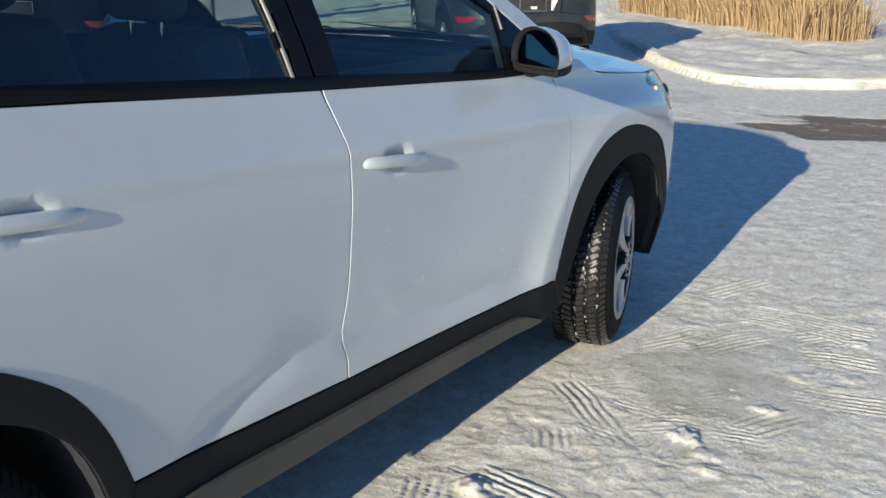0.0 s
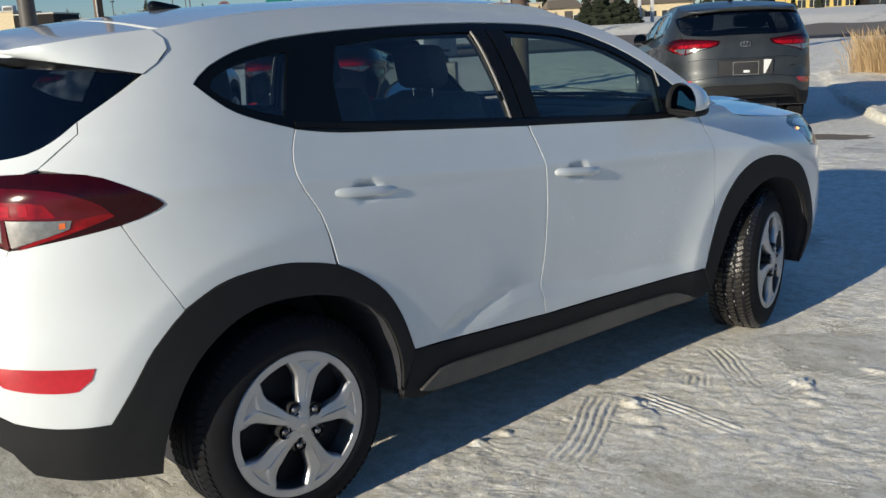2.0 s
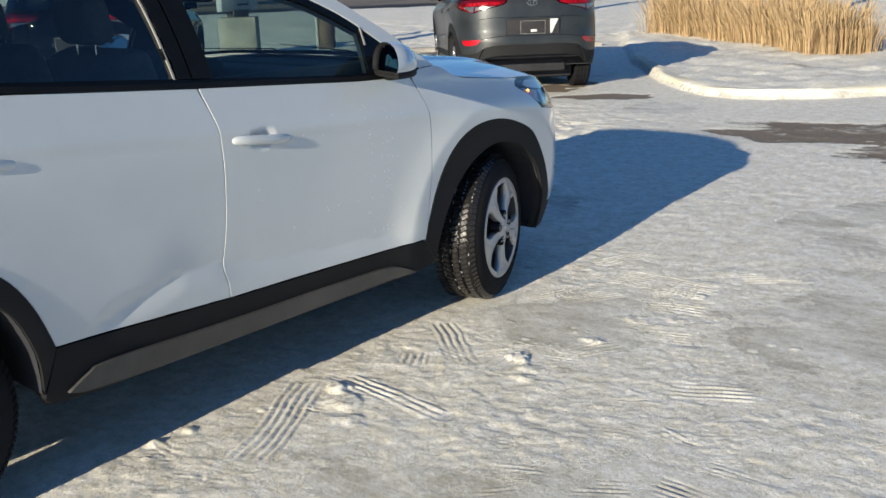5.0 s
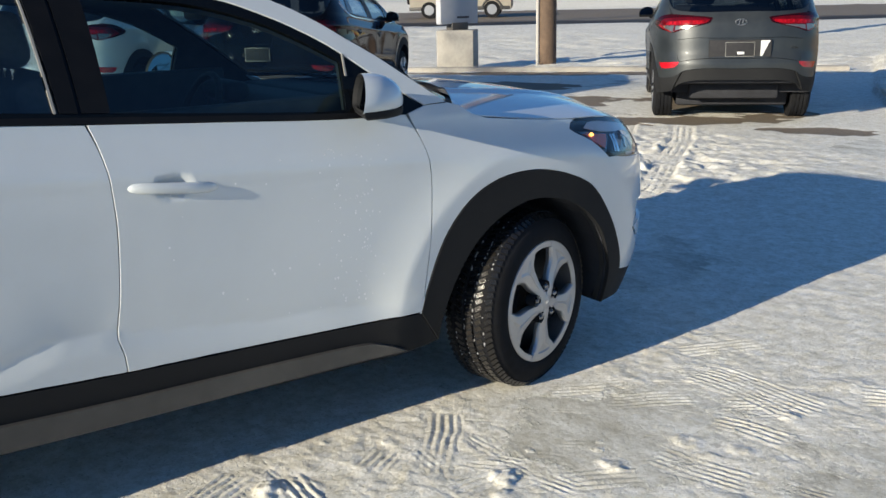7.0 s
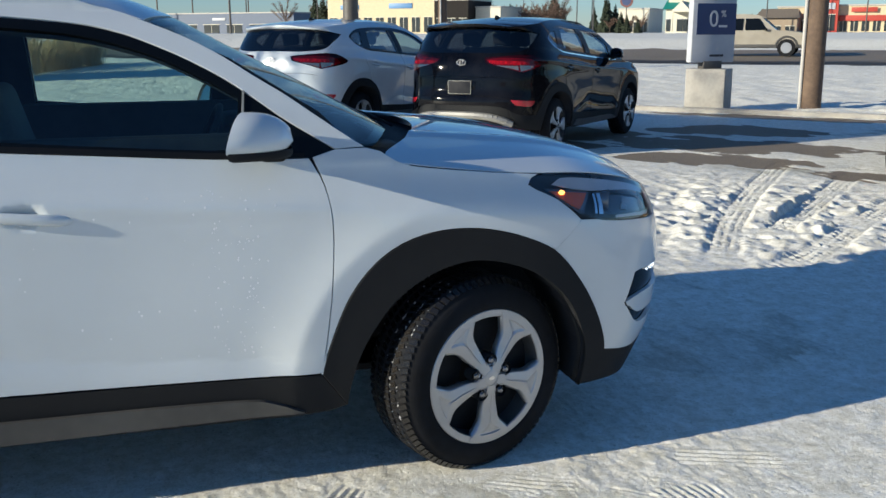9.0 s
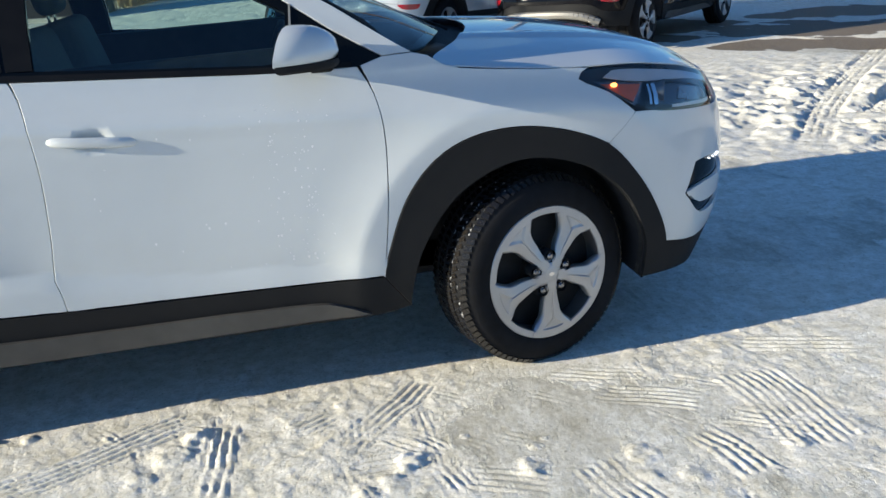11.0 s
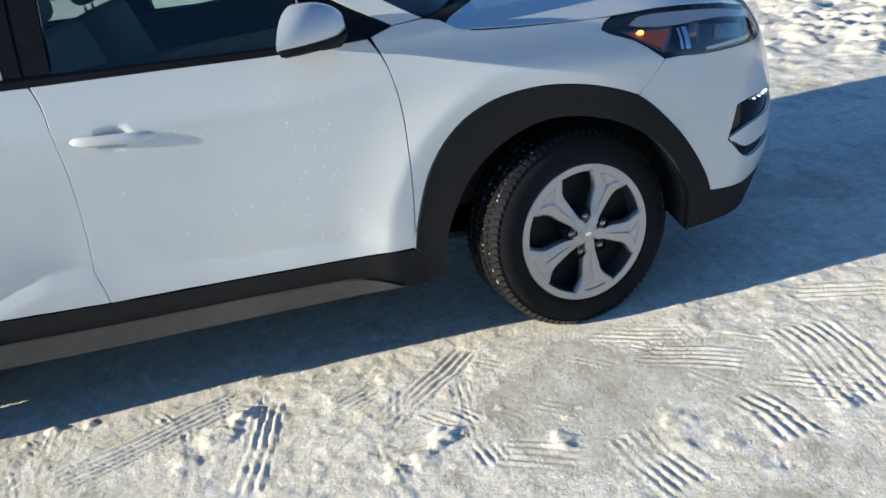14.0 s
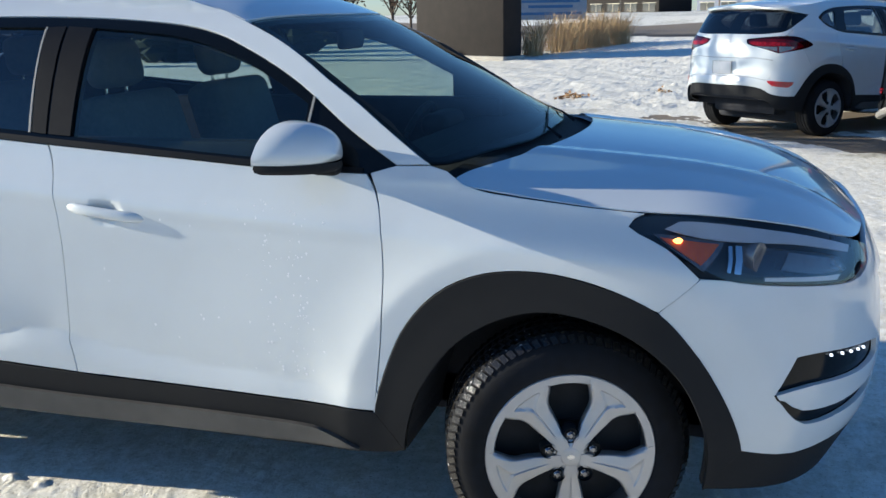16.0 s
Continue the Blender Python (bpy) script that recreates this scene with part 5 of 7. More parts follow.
# tread of tyres in the deeper snow between the stalls
def tread_track(points, width, depth, seed):
    """A tyre's track along a bent line: pressed flat, with slanted cross bars and edges thrown up."""
    xs, ys = [p[0] for p in points], [p[1] for p in points]
    i0, i1 = np.searchsorted(gx, (min(xs) - 0.5, max(xs) + 0.5))
    j0, j1 = np.searchsorted(gy, (min(ys) - 0.5, max(ys) + 0.5))
    X, Y = GX[j0:j1, i0:i1], GY[j0:j1, i0:i1]
    best = np.full(X.shape, 9.0)
    along_t, across = np.zeros_like(X), np.zeros_like(X)
    start = 0.0
    for (ax, ay), (bx, by) in zip(points[:-1], points[1:]):
        d = math.hypot(bx - ax, by - ay)
        c, s = (bx - ax) / d, (by - ay) / d
        u, v = (X - ax) * c + (Y - ay) * s, -(X - ax) * s + (Y - ay) * c
        gap = np.hypot(u - np.clip(u, 0, d), v)
        hit = gap < best
        best = np.where(hit, gap, best)
        along_t, across = np.where(hit, start + np.clip(u, 0, d), along_t), np.where(hit, v, across)
        start += d
    ends = smooth(0.0, 0.15, along_t) * (1 - smooth(start - 0.2, start, along_t))
    m = (1 - smooth(width * 0.46, width * 0.56, best + 0.03 * (fractal(X, Y, 0.2, 400 + seed, 3) - 0.5))) * ends
    bars = smooth(0.25, 0.70, 0.5 + 0.5 * np.cos(2 * math.pi * (along_t + 0.5 * np.abs(across)) / 0.085))
    rows = smooth(0.10, 0.40, 0.5 + 0.5 * np.cos(2 * math.pi * across / (width / 4)))
    fade = 0.35 + 0.65 * smooth(0.35, 0.55, fractal(X, Y, 0.35, 410 + seed, 2))
    edge = smooth(width * 0.46, width * 0.56, best) * (1 - smooth(width * 0.58, width * 0.85, best)) * ends
    Z[j0:j1, i0:i1] *= 1 - 0.8 * m
    Z[j0:j1, i0:i1] += depth * fade * (bars * rows - 0.75) * m + 0.016 * edge * (fractal(X, Y, 0.07, 420 + seed, 2) - 0.2)


TRACKS = [
    ([(-7.2, 8.9), (-6.2, 7.9), (-5.1, 6.75), (-3.6, 5.4), (-2.5, 4.5), (-1.5, 3.8)], 0.25),
    ([(-3.7, 7.3), (-3.0, 6.5), (-2.3, 5.55), (-1.5, 4.5), (-1.2, 4.0)], 0.26),
    ([(-4.9, 7.7), (-3.9, 6.6), (-3.0, 5.6), (-2.2, 4.7)], 0.24),
]
for k, (points, width) in enumerate(TRACKS):
    tread_track(points, width, 0.020, k)
# snow pressed down under the tyres
for wx in (0.80, -0.80):
    for wy in AXLES:
        m = (1 - smooth(0.14, 0.30, np.abs(GX - wx))) * (1 - smooth(0.12, 0.34, np.abs(GY - wy)))
        Z = Z * (1 - m) - 0.003 * m
# the last one lays asphalt colour along the kerb to deepen its shaded strip
PATCHES = [(0.75, 6.75, 1.2, 0.62, 0.5), (1.9, 6.6, 1.2, 0.8, 0.5), (-7.2, 7.55, 2.1, 0.85, 0.75), (-5.9, 6.55, 1.1, 0.62, 0.8), (-9.0, 8.6, 1.6, 0.8, 0.75), (-3.9, 7.75, 1.2, 0.42, 0.8), (-2.6, 7.9, 0.7, 0.35, 0.7), (-9.0, 2.8, 3.0, 0.55, 0.75), (-8.7, 5.4, 1.0, 2.2, 0.77), (-10.7, 3.3, 1.0, 2.2, 0.77), (-4.9, 9.4, 1.0, 2.2, 0.78), (-9.3, 11.75, 4.2, 0.42, 0.764)]
bare = np.zeros_like(GX)
wobble = fractal(GX, GY, 0.7, 51) - 0.5
for px, py, rx, ry, a in PATCHES:
    c, s = math.cos(a), math.sin(a)
    q = np.hypot(((GX - px) * c + (GY - py) * s) / rx, (-(GX - px) * s + (GY - py) * c) / ry)
    bare = np.maximum(bare, 1 - smooth(0.75, 1.15, q + 1.1 * wobble + 1.5 * np.maximum(0, fractal(GX * 0.35 + GY * 0.2, GY - GX * 0.35, 0.22, 57, 3) - 0.52)))
bare *= 1 - 0.42 * smooth(-1.0, 0.0, GX) * smooth(0.47, 0.58, fractal(GX * 0.5 + GY * 0.4, GY - GX * 0.5, 0.16, 59, 3))
road = smooth(31.0, 31.8, along + 2 * wobble) * (1 - smooth(51.5, 52.5, along + 2 * wobble))
# band of darker asphalt colour along the near edge of the road
wet = smooth(31.0, 31.8, along + 2 * wobble) * (1 - smooth(34.0, 36.0, along + 3 * wobble))
bare = np.maximum(bare, road)
Z = np.where(bare * near > 0, Z * (1 - 0.7 * bare * near) - 0.012 * bare * near, Z)
dirt = np.clip(0.55 * fractal(GX, GY, 1.6, 61) + 0.35 * fractal(GX, GY, 0.25, 71) + 0.25 * np.exp(-(((GX - 1.9) / 1.0) ** 2 + ((GY + 0.4) / 1.6) ** 2)), 0, 1)
ny, nx = GX.shape
idx = np.arange(nx * ny).reshape(ny, nx)
quads = np.stack([idx[:-1, :-1], idx[:-1, 1:], idx[1:, 1:], idx[1:, :-1]], -1).reshape(-1, 4)
gm = bpy.data.meshes.new("ground")
gm.vertices.add(nx * ny)
gm.vertices.foreach_set("co", np.stack([GX, GY, Z], -1).astype(np.float32).ravel())
gm.loops.add(quads.size)
gm.loops.foreach_set("vertex_index", quads.astype(np.int32).ravel())
gm.polygons.add(len(quads))
gm.polygons.foreach_set("loop_start", np.arange(0, quads.size, 4, dtype=np.int32))
gm.update()
for nm, arr in (("bare", bare), ("dirt", dirt), ("wet", wet), ("crust", crust)):
    at = gm.attributes.new(nm, "FLOAT", "POINT")
    at.data.foreach_set("value", arr.astype(np.float32).ravel())
gm.shade_smooth()


def ground_material():
    m = bpy.data.materials.new("packed_snow")
    m.use_nodes = True
    nt = m.node_tree
    b = nt.nodes["Principled BSDF"]
    tc = nt.nodes.new("ShaderNodeTexCoord")

    def noise_node(scale, detail=8.0, rough=0.6):
        n = nt.nodes.new("ShaderNodeTexNoise")
        n.inputs["Scale"].default_value, n.inputs["Detail"].default_value, n.inputs["Roughness"].default_value = scale, detail, rough
        nt.links.new(tc.outputs["Object"], n.inputs["Vector"])
        return n

    def ramp(src, p0, p1, c0, c1):
        r = nt.nodes.new("ShaderNodeValToRGB")
        r.color_ramp.elements[0].position, r.color_ramp.elements[1].position = p0, p1
        r.color_ramp.elements[0].color, r.color_ramp.elements[1].color = (*c0, 1), (*c1, 1)
        nt.links.new(src, r.inputs["Fac"])
        return r

    def mixer(f, a, c):
        x = nt.nodes.new("ShaderNodeMix")
        x.data_type = "RGBA"
        nt.links.new(f, x.inputs["Factor"])
        nt.links.new(a, x.inputs["A"])
        nt.links.new(c, x.inputs["B"])
        return x

    att_d, att_b = nt.nodes.new("ShaderNodeAttribute"), nt.nodes.new("ShaderNodeAttribute")
    att_d.attribute_name, att_b.attribute_name = "dirt", "bare"
    fine, mid = noise_node(38, 10, 0.7), noise_node(7, 10, 0.68)
    mp = nt.nodes.new("ShaderNodeMapping")
    mp.inputs["Rotation"].default_value, mp.inputs["Scale"].default_value = (0, 0, radians(-24)), (0.42, 1.0, 1.0)
    nt.links.new(tc.outputs["Object"], mp.inputs["Vector"])
    flake = noise_node(13, 14, 0.80)
    nt.links.new(mp.outputs[0], flake.inputs["Vector"])
    flake.inputs["Distortion"].default_value = 0.15
    att_c = nt.nodes.new("ShaderNodeAttribute")
    att_c.attribute_name = "crust"

    def blend(src, gain, plus):
        n = nt.nodes.new("ShaderNodeMath")
        n.operation = "MULTIPLY_ADD"
        n.inputs[1].default_value = gain
        nt.links.new(src, n.inputs[0])
        if isinstance(plus, float):
            n.inputs[2].default_value = plus
        else:
            nt.links.new(plus, n.inputs[2])
        return n.outputs[0]

    # pale crust in torn flakes over grey trodden ice, sand in the dirtier places
    torn = blend(flake.outputs["Fac"], 1.0, blend(att_c.outputs["Fac"], 0.50, -0.12))
    crust = ramp(torn, 0.47, 0.57, (0, 0, 0), (1, 1, 1))
    tone = noise_node(8.5, 12, 0.72)
    white = ramp(tone.outputs["Fac"], 0.36, 0.62, (0.78, 0.745, 0.635), (0.985, 0.965, 0.895))
    streak = noise_node(3.0, 14, 0.76)
    nt.links.new(mp.outputs[0], streak.inputs["Vector"])
    ice = ramp(streak.outputs["Fac"], 0.38, 0.60, (0.47, 0.44, 0.35), (0.90, 0.89, 0.825))
    snow = mixer(crust.outputs["Color"], ice.outputs["Color"], white.outputs["Color"])
    sand = nt.nodes.new("ShaderNodeRGB")
    sand.outputs[0].default_value = (0.50, 0.455, 0.335, 1)
    grit = ramp(blend(noise_node(120, 6, 0.7).outputs["Fac"], 1.0, blend(att_d.outputs["Fac"], 0.45, -0.22)), 0.52, 0.72, (0, 0, 0), (0.38, 0.38, 0.38))
    # patches of trodden-in grime a hand's width across, and dark grains
    blot = ramp(noise_node(21, 8, 0.80).outputs["Fac"], 0.40, 0.55, (0.76, 0.745, 0.68), (1, 1, 1))
    speck = ramp(noise_node(75, 4, 0.6).outputs["Fac"], 0.31, 0.40, (0.52, 0.50, 0.44), (1, 1, 1))
    soil = snow.outputs["Result"]
    for layer in (blot, speck):
        x = nt.nodes.new("ShaderNodeMix")
        x.data_type, x.blend_type = "RGBA", "MULTIPLY"
        x.inputs["Factor"].default_value = 0.85
        nt.links.new(soil, x.inputs["A"])
        nt.links.new(layer.outputs["Color"], x.inputs["B"])
        soil = x.outputs["Result"]
    base = mixer(grit.outputs["Color"], soil, sand.outputs[0])
    asph = ramp(fine.outputs["Fac"], 0.3, 0.8, (0.15, 0.122, 0.09), (0.30, 0.25, 0.185))
    edge = nt.nodes.new("ShaderNodeMath")
    edge.operation = "MULTIPLY_ADD"
    edge.inputs[1].default_value = 0.5
    nt.links.new(mid.outputs["Fac"], edge.inputs[0])
    nt.links.new(att_b.outputs["Fac"], edge.inputs[2])
    er = ramp(edge.outputs[0], 0.70, 0.86, (0, 0, 0), (1, 1, 1))
    att_w = nt.nodes.new("ShaderNodeAttribute")
    att_w.attribute_name = "wet"
    dark = ramp(fine.outputs["Fac"], 0.3, 0.8, (0.018, 0.016, 0.014), (0.04, 0.035, 0.03))
    tar = mixer(att_w.outputs["Fac"], asph.outputs["Color"], dark.outputs["Color"])
    fin = mixer(er.outputs["Color"], base.outputs["Result"], tar.outputs["Result"])
    nt.links.new(fin.outputs["Result"], b.inputs["Base Color"])
    rr = nt.nodes.new("ShaderNodeMapRange")
    rr.inputs["To Min"].default_value, rr.inputs["To Max"].default_value = 0.62, 0.72
    nt.links.new(er.outputs["Color"], rr.inputs["Value"])
    nt.links.new(rr.outputs["Result"], b.inputs["Roughness"])
    b.inputs["Specular IOR Level"].default_value = 0.35
    bn, bn2 = nt.nodes.new("ShaderNodeBump"), nt.nodes.new("ShaderNodeBump")
    bn.inputs["Strength"].default_value, bn.inputs["Distance"].default_value = 0.55, 0.0042
    bn2.inputs["Strength"].default_value, bn2.inputs["Distance"].default_value = 0.5, 0.0036
    coarse = noise_node(52, 8, 0.62)
    for node, lo, hi in ((bn, 0.45, 0.7), (bn2, 0.4, 0.6)):
        ms = nt.nodes.new("ShaderNodeMapRange")
        ms.inputs["To Min"].default_value, ms.inputs["To Max"].default_value = lo, hi
        nt.links.new(crust.outputs["Color"], ms.inputs["Value"])
        nt.links.new(ms.outputs["Result"], node.inputs["Strength"])
    pits = ramp(noise_node(95, 5, 0.6).outputs["Fac"], 0.34, 0.46, (0, 0, 0), (1, 1, 1))
    both = nt.nodes.new("ShaderNodeMath")
    both.operation = "MULTIPLY_ADD"
    both.inputs[1].default_value = 0.35
    nt.links.new(pits.outputs["Color"], both.inputs[0])
    nt.links.new(coarse.outputs["Fac"], both.inputs[2])
    nt.links.new(both.outputs[0], bn.inputs["Height"])
    nt.links.new(crust.outputs["Color"], bn2.inputs["Height"])
    nt.links.new(bn.outputs["Normal"], bn2.inputs["Normal"])
    nt.links.new(bn2.outputs["Normal"], b.inputs["Normal"])
    return m


gm.materials.append(ground_material())
ground = tagged(new("ground", gm), "packed dirty snow with tyre tracks and bare wet asphalt patches", "ground", kind="structure")


# ---- materials of the surroundings ----
M["concrete"] = mat("concrete", (0.42, 0.40, 0.36), 0.85, second=(0.28, 0.26, 0.23), scale=18, amount=0.6, bump=0.4, bump_scale=60)
M["kerb"] = mat("worn_yellow_kerb_paint", (0.60, 0.56, 0.40), 0.85, second=(0.80, 0.79, 0.74), scale=10, amount=0.7, bump=0.4, bump_scale=50)
M["wood"] = mat("weathered_pole_wood", (0.17, 0.115, 0.075), 0.85, second=(0.08, 0.055, 0.04), scale=14, amount=0.8, bump=0.6, bump_scale=40)
M["conduit"] = mat("pale_conduit", (0.5, 0.48, 0.44), 0.5, second=(0.4, 0.38, 0.34))
M["dark_metal"] = mat("dark_painted_metal", (0.06, 0.055, 0.05), 0.55, second=(0.10, 0.09, 0.08))
M["sign_white"] = mat("white_sign_face", (0.50, 0.51, 0.54), 0.5, second=(0.42, 0.43, 0.46), scale=6)
M["sign_navy"] = mat("navy_sign_print", (0.018, 0.035, 0.115), 0.45, second=(0.025, 0.045, 0.13), scale=6)
M["sign_ink"] = mat("dark_sign_print", (0.03, 0.03, 0.045), 0.5)
M["straw"] = mat("dry_straw_grass", (0.56, 0.41, 0.22), 0.8, second=(0.36, 0.25, 0.13), scale=3, amount=0.8)
M["needle"] = mat("conifer_needles", (0.020, 0.030, 0.018), 0.85, spec=0.2, second=(0.038, 0.042, 0.026), scale=4)
M["bark"] = mat("tree_bark", (0.10, 0.075, 0.055), 0.9, second=(0.06, 0.045, 0.035))
M["twig"] = mat("bare_twigs", (0.20, 0.125, 0.085), 0.9, second=(0.12, 0.08, 0.06), scale=3)
M["cream"] = mat("cream_wall", (0.62, 0.52, 0.33), 0.8, second=(0.52, 0.43, 0.28), scale=1.5)
M["pale_wall"] = mat("pale_wall", (0.66, 0.62, 0.50), 0.8, second=(0.56, 0.52, 0.42), scale=1.5)
M["red_wall"] = mat("red_fascia", (0.42, 0.05, 0.03), 0.6, second=(0.34, 0.045, 0.03), scale=1.5)
M["brown_wall"] = mat("dark_brown_wall", (0.016, 0.014, 0.013), 0.8, spec=0.2, second=(0.024, 0.020, 0.018), scale=2)
M["tan_wall"] = mat("tan_brick_wall", (0.34, 0.27, 0.19), 0.85, second=(0.27, 0.21, 0.15), scale=3)
M["coping"] = mat("pale_roof_coping", (0.50, 0.47, 0.42), 0.7, second=(0.38, 0.36, 0.32), scale=3)
M["yellow_wall"] = mat("yellow_shop_wall", (0.66, 0.50, 0.14), 0.7, second=(0.55, 0.42, 0.13), scale=2)
M["blue_wall"] = mat("blue_grey_cladding", (0.10, 0.13, 0.20), 0.6, second=(0.08, 0.10, 0.15), scale=2)
M["tan_roof"] = mat("tan_shingle_roof", (0.22, 0.18, 0.13), 0.9, second=(0.16, 0.13, 0.10), scale=4)
M["teal"] = mat("teal_metal_roof", (0.03, 0.23, 0.18), 0.5, second=(0.025, 0.18, 0.15), scale=2)
M["shop_glass"] = mat("dark_shop_glass", (0.03, 0.035, 0.04), 0.08, spec=0.6)
M["sign_blue"] = mat("blue_shop_sign", (0.10, 0.22, 0.42), 0.5)
M["beige_paint"] = mat("beige_car_paint", (0.34, 0.31, 0.25), 0.35, coat=0.5, second=(0.28, 0.25, 0.20), scale=4)
M["maroon"] = mat("faded_maroon_sign", (0.16, 0.055, 0.045), 0.6, second=(0.12, 0.045, 0.04), scale=2)
M["dry_leaf"] = mat("dry_fallen_leaves", (0.34, 0.21, 0.10), 0.9, second=(0.22, 0.13, 0.06), scale=9)
M["leaf"] = mat("brown_dead_leaves", (0.16, 0.10, 0.06), 0.9, second=(0.09, 0.06, 0.04))
rng = random.Random(7)


def ground_z(x, y):
    i, j = int(np.searchsorted(gx, x)), int(np.searchsorted(gy, y))
    return float(Z[min(j, ny - 1), min(i, nx - 1)])


# ---- kerbs ----
def kerb(path, name, label, width=0.16, height=0.10, material="kerb"):
    v, f = [], []
    for i, p in enumerate(path):
        a, b = Vector(path[max(i - 1, 0)]), Vector(path[min(i + 1, len(path) - 1)])
        d = (b - a).normalized()
        n = Vector((-d.y, d.x))
        for off, z in ((0, -0.05), (0, height - 0.02), (0.02, height), (width, height), (width, -0.05)):
            q = Vector(p) + n * off
            v.append((q.x, q.y, ground_z(q.x, q.y) * 0 + z + 0.006 * math.sin(7 * i + off * 20)))
    for i in range(len(path) - 1):
        for j in range(4):
            f.append((i * 5 + j, (i + 1) * 5 + j, (i + 1) * 5 + j + 1, i * 5 + j + 1))
    ob = mesh_object(name, v, f, M[material])
    ob.data.set_sharp_from_angle(angle=radians(40))
    return tagged(ob, label, "kerb", kind="structure")


def dense(points, step):
    out = []
    for a, b in zip(points[:-1], points[1:]):
        k = max(1, int(math.dist(a, b) / step))
        out += [tuple(a[c] + (b[c] - a[c]) * i / k for c in (0, 1)) for i in range(k)]
    return out + [points[-1]]


kerb(dense(ISLAND[0:10], 0.25), "kerb", "worn pale kerb round the snowy planted island")
kerb(dense([(-13.6, 8.2), (-12.5, 9.25), (-9.8, 11.85), (-6.6, 14.9)], 0.4), "kerb", "concrete kerb between parking stalls and snowy verge", height=0.08, material="concrete")


# ---- dry grass ----
def grass_band(name, line, depth, count, tall, label):
    v, f = [], []
    seg = [math.dist(a, b) for a, b in zip(line[:-1], line[1:])]
    for c in range(count // 26):
        t = rng.random() * sum(seg)
        k = 0
        while t > seg[k] and k < len(seg) - 1:
            t -= seg[k]
            k += 1
        a, b = Vector(line[k]), Vector(line[k + 1])
        d = (b - a).normalized()
        p = a + d * t + Vector((-d.y, d.x)) * rng.random() * depth
        z0, big = ground_z(p.x, p.y) - 0.02, 0.42 + 0.75 * rng.random()
        for i in range(26):
            ang, r = rng.random() * 6.283, rng.random() * 0.20
            h = tall * big * (0.55 + 0.5 * rng.random())
            lean = (0.05 + 0.38 * rng.random()) * h
            w = 0.0028 + 0.003 * rng.random()
            x, y = p.x + r * math.cos(ang), p.y + r * math.sin(ang)
            ex, ey = math.cos(ang) * lean, math.sin(ang) * lean
            s, q = Vector((-math.sin(ang * 1.7), math.cos(ang * 1.7))) * w, len(v)
            v += [(x - s.x, y - s.y, z0), (x + s.x, y + s.y, z0), (x + ex * 0.35 + s.x, y + ey * 0.35 + s.y, z0 + h * 0.55), (x + ex * 0.35 - s.x, y + ey * 0.35 - s.y, z0 + h * 0.55), (x + ex + s.x * 1.6, y + ey + s.y * 1.6, z0 + h * 0.86), (x + ex - s.x * 1.6, y + ey - s.y * 1.6, z0 + h * 0.86), (x + ex * 1.25, y + ey * 1.25, z0 + h)]
            f += [(q, q + 1, q + 2, q + 3), (q + 3, q + 2, q + 4, q + 5), (q + 5, q + 4, q + 6)]
    ob = mesh_object(name, v, f, M["straw"], smooth=False)
    return tagged(ob, label, "grass", kind="stuff")


grass_band("grass", [(-7.1, 17.6), (-5.04, 16.4), (-2.75, 14.35), (-1.9, 13.3)], 1.1, 16500, 0.84, "tall dry straw-coloured ornamental grass in snow")
grass_band("grass", [(-29.3, -4.3), (-32.0, -3.2), (-36.0, -1.6)], 1.4, 4200, 1.3, "dry straw-coloured grass beside a brown sign")


# ---- sign on a concrete base ----
def text_part(body, size, parent, material, at, turn=0.0, wide=1.1):
    """Raised lettering: each character a mesh of its own."""
    @functools.lru_cache(None)
    def glyphs(text):
        cu = bpy.data.curves.new("letter", "FONT")
        cu.body, cu.size, cu.align_y, cu.extrude = text, size, "CENTER", 0.002
        tmp = bpy.data.objects.new("letter", cu)
        scene.collection.objects.link(tmp)
        me = bpy.data.meshes.new_from_object(tmp.evaluated_get(bpy.context.evaluated_depsgraph_get()))
        bpy.data.objects.remove(tmp)
        return me

    def right_edge(text):
        xs = [v.co.x for v in glyphs(text).vertices]
        return max(xs) if xs else 0.0

    total = right_edge(body)
    base, made = pose(*at, 90, 0, turn), []
    for i, ch in enumerate(body):
        if ch == " ":
            continue
        me = glyphs(ch).copy()
        me.materials.clear()
        me.materials.append(material)
        ob = new("letter", me)
        ob.parent = parent
        shift = (right_edge(body[:i + 1]) - right_edge(ch)) * wide - total * 0.5 * wide
        ob.matrix_basis = base @ Matrix.Translation((shift, 0, 0))
        made.append(ob)
    return made


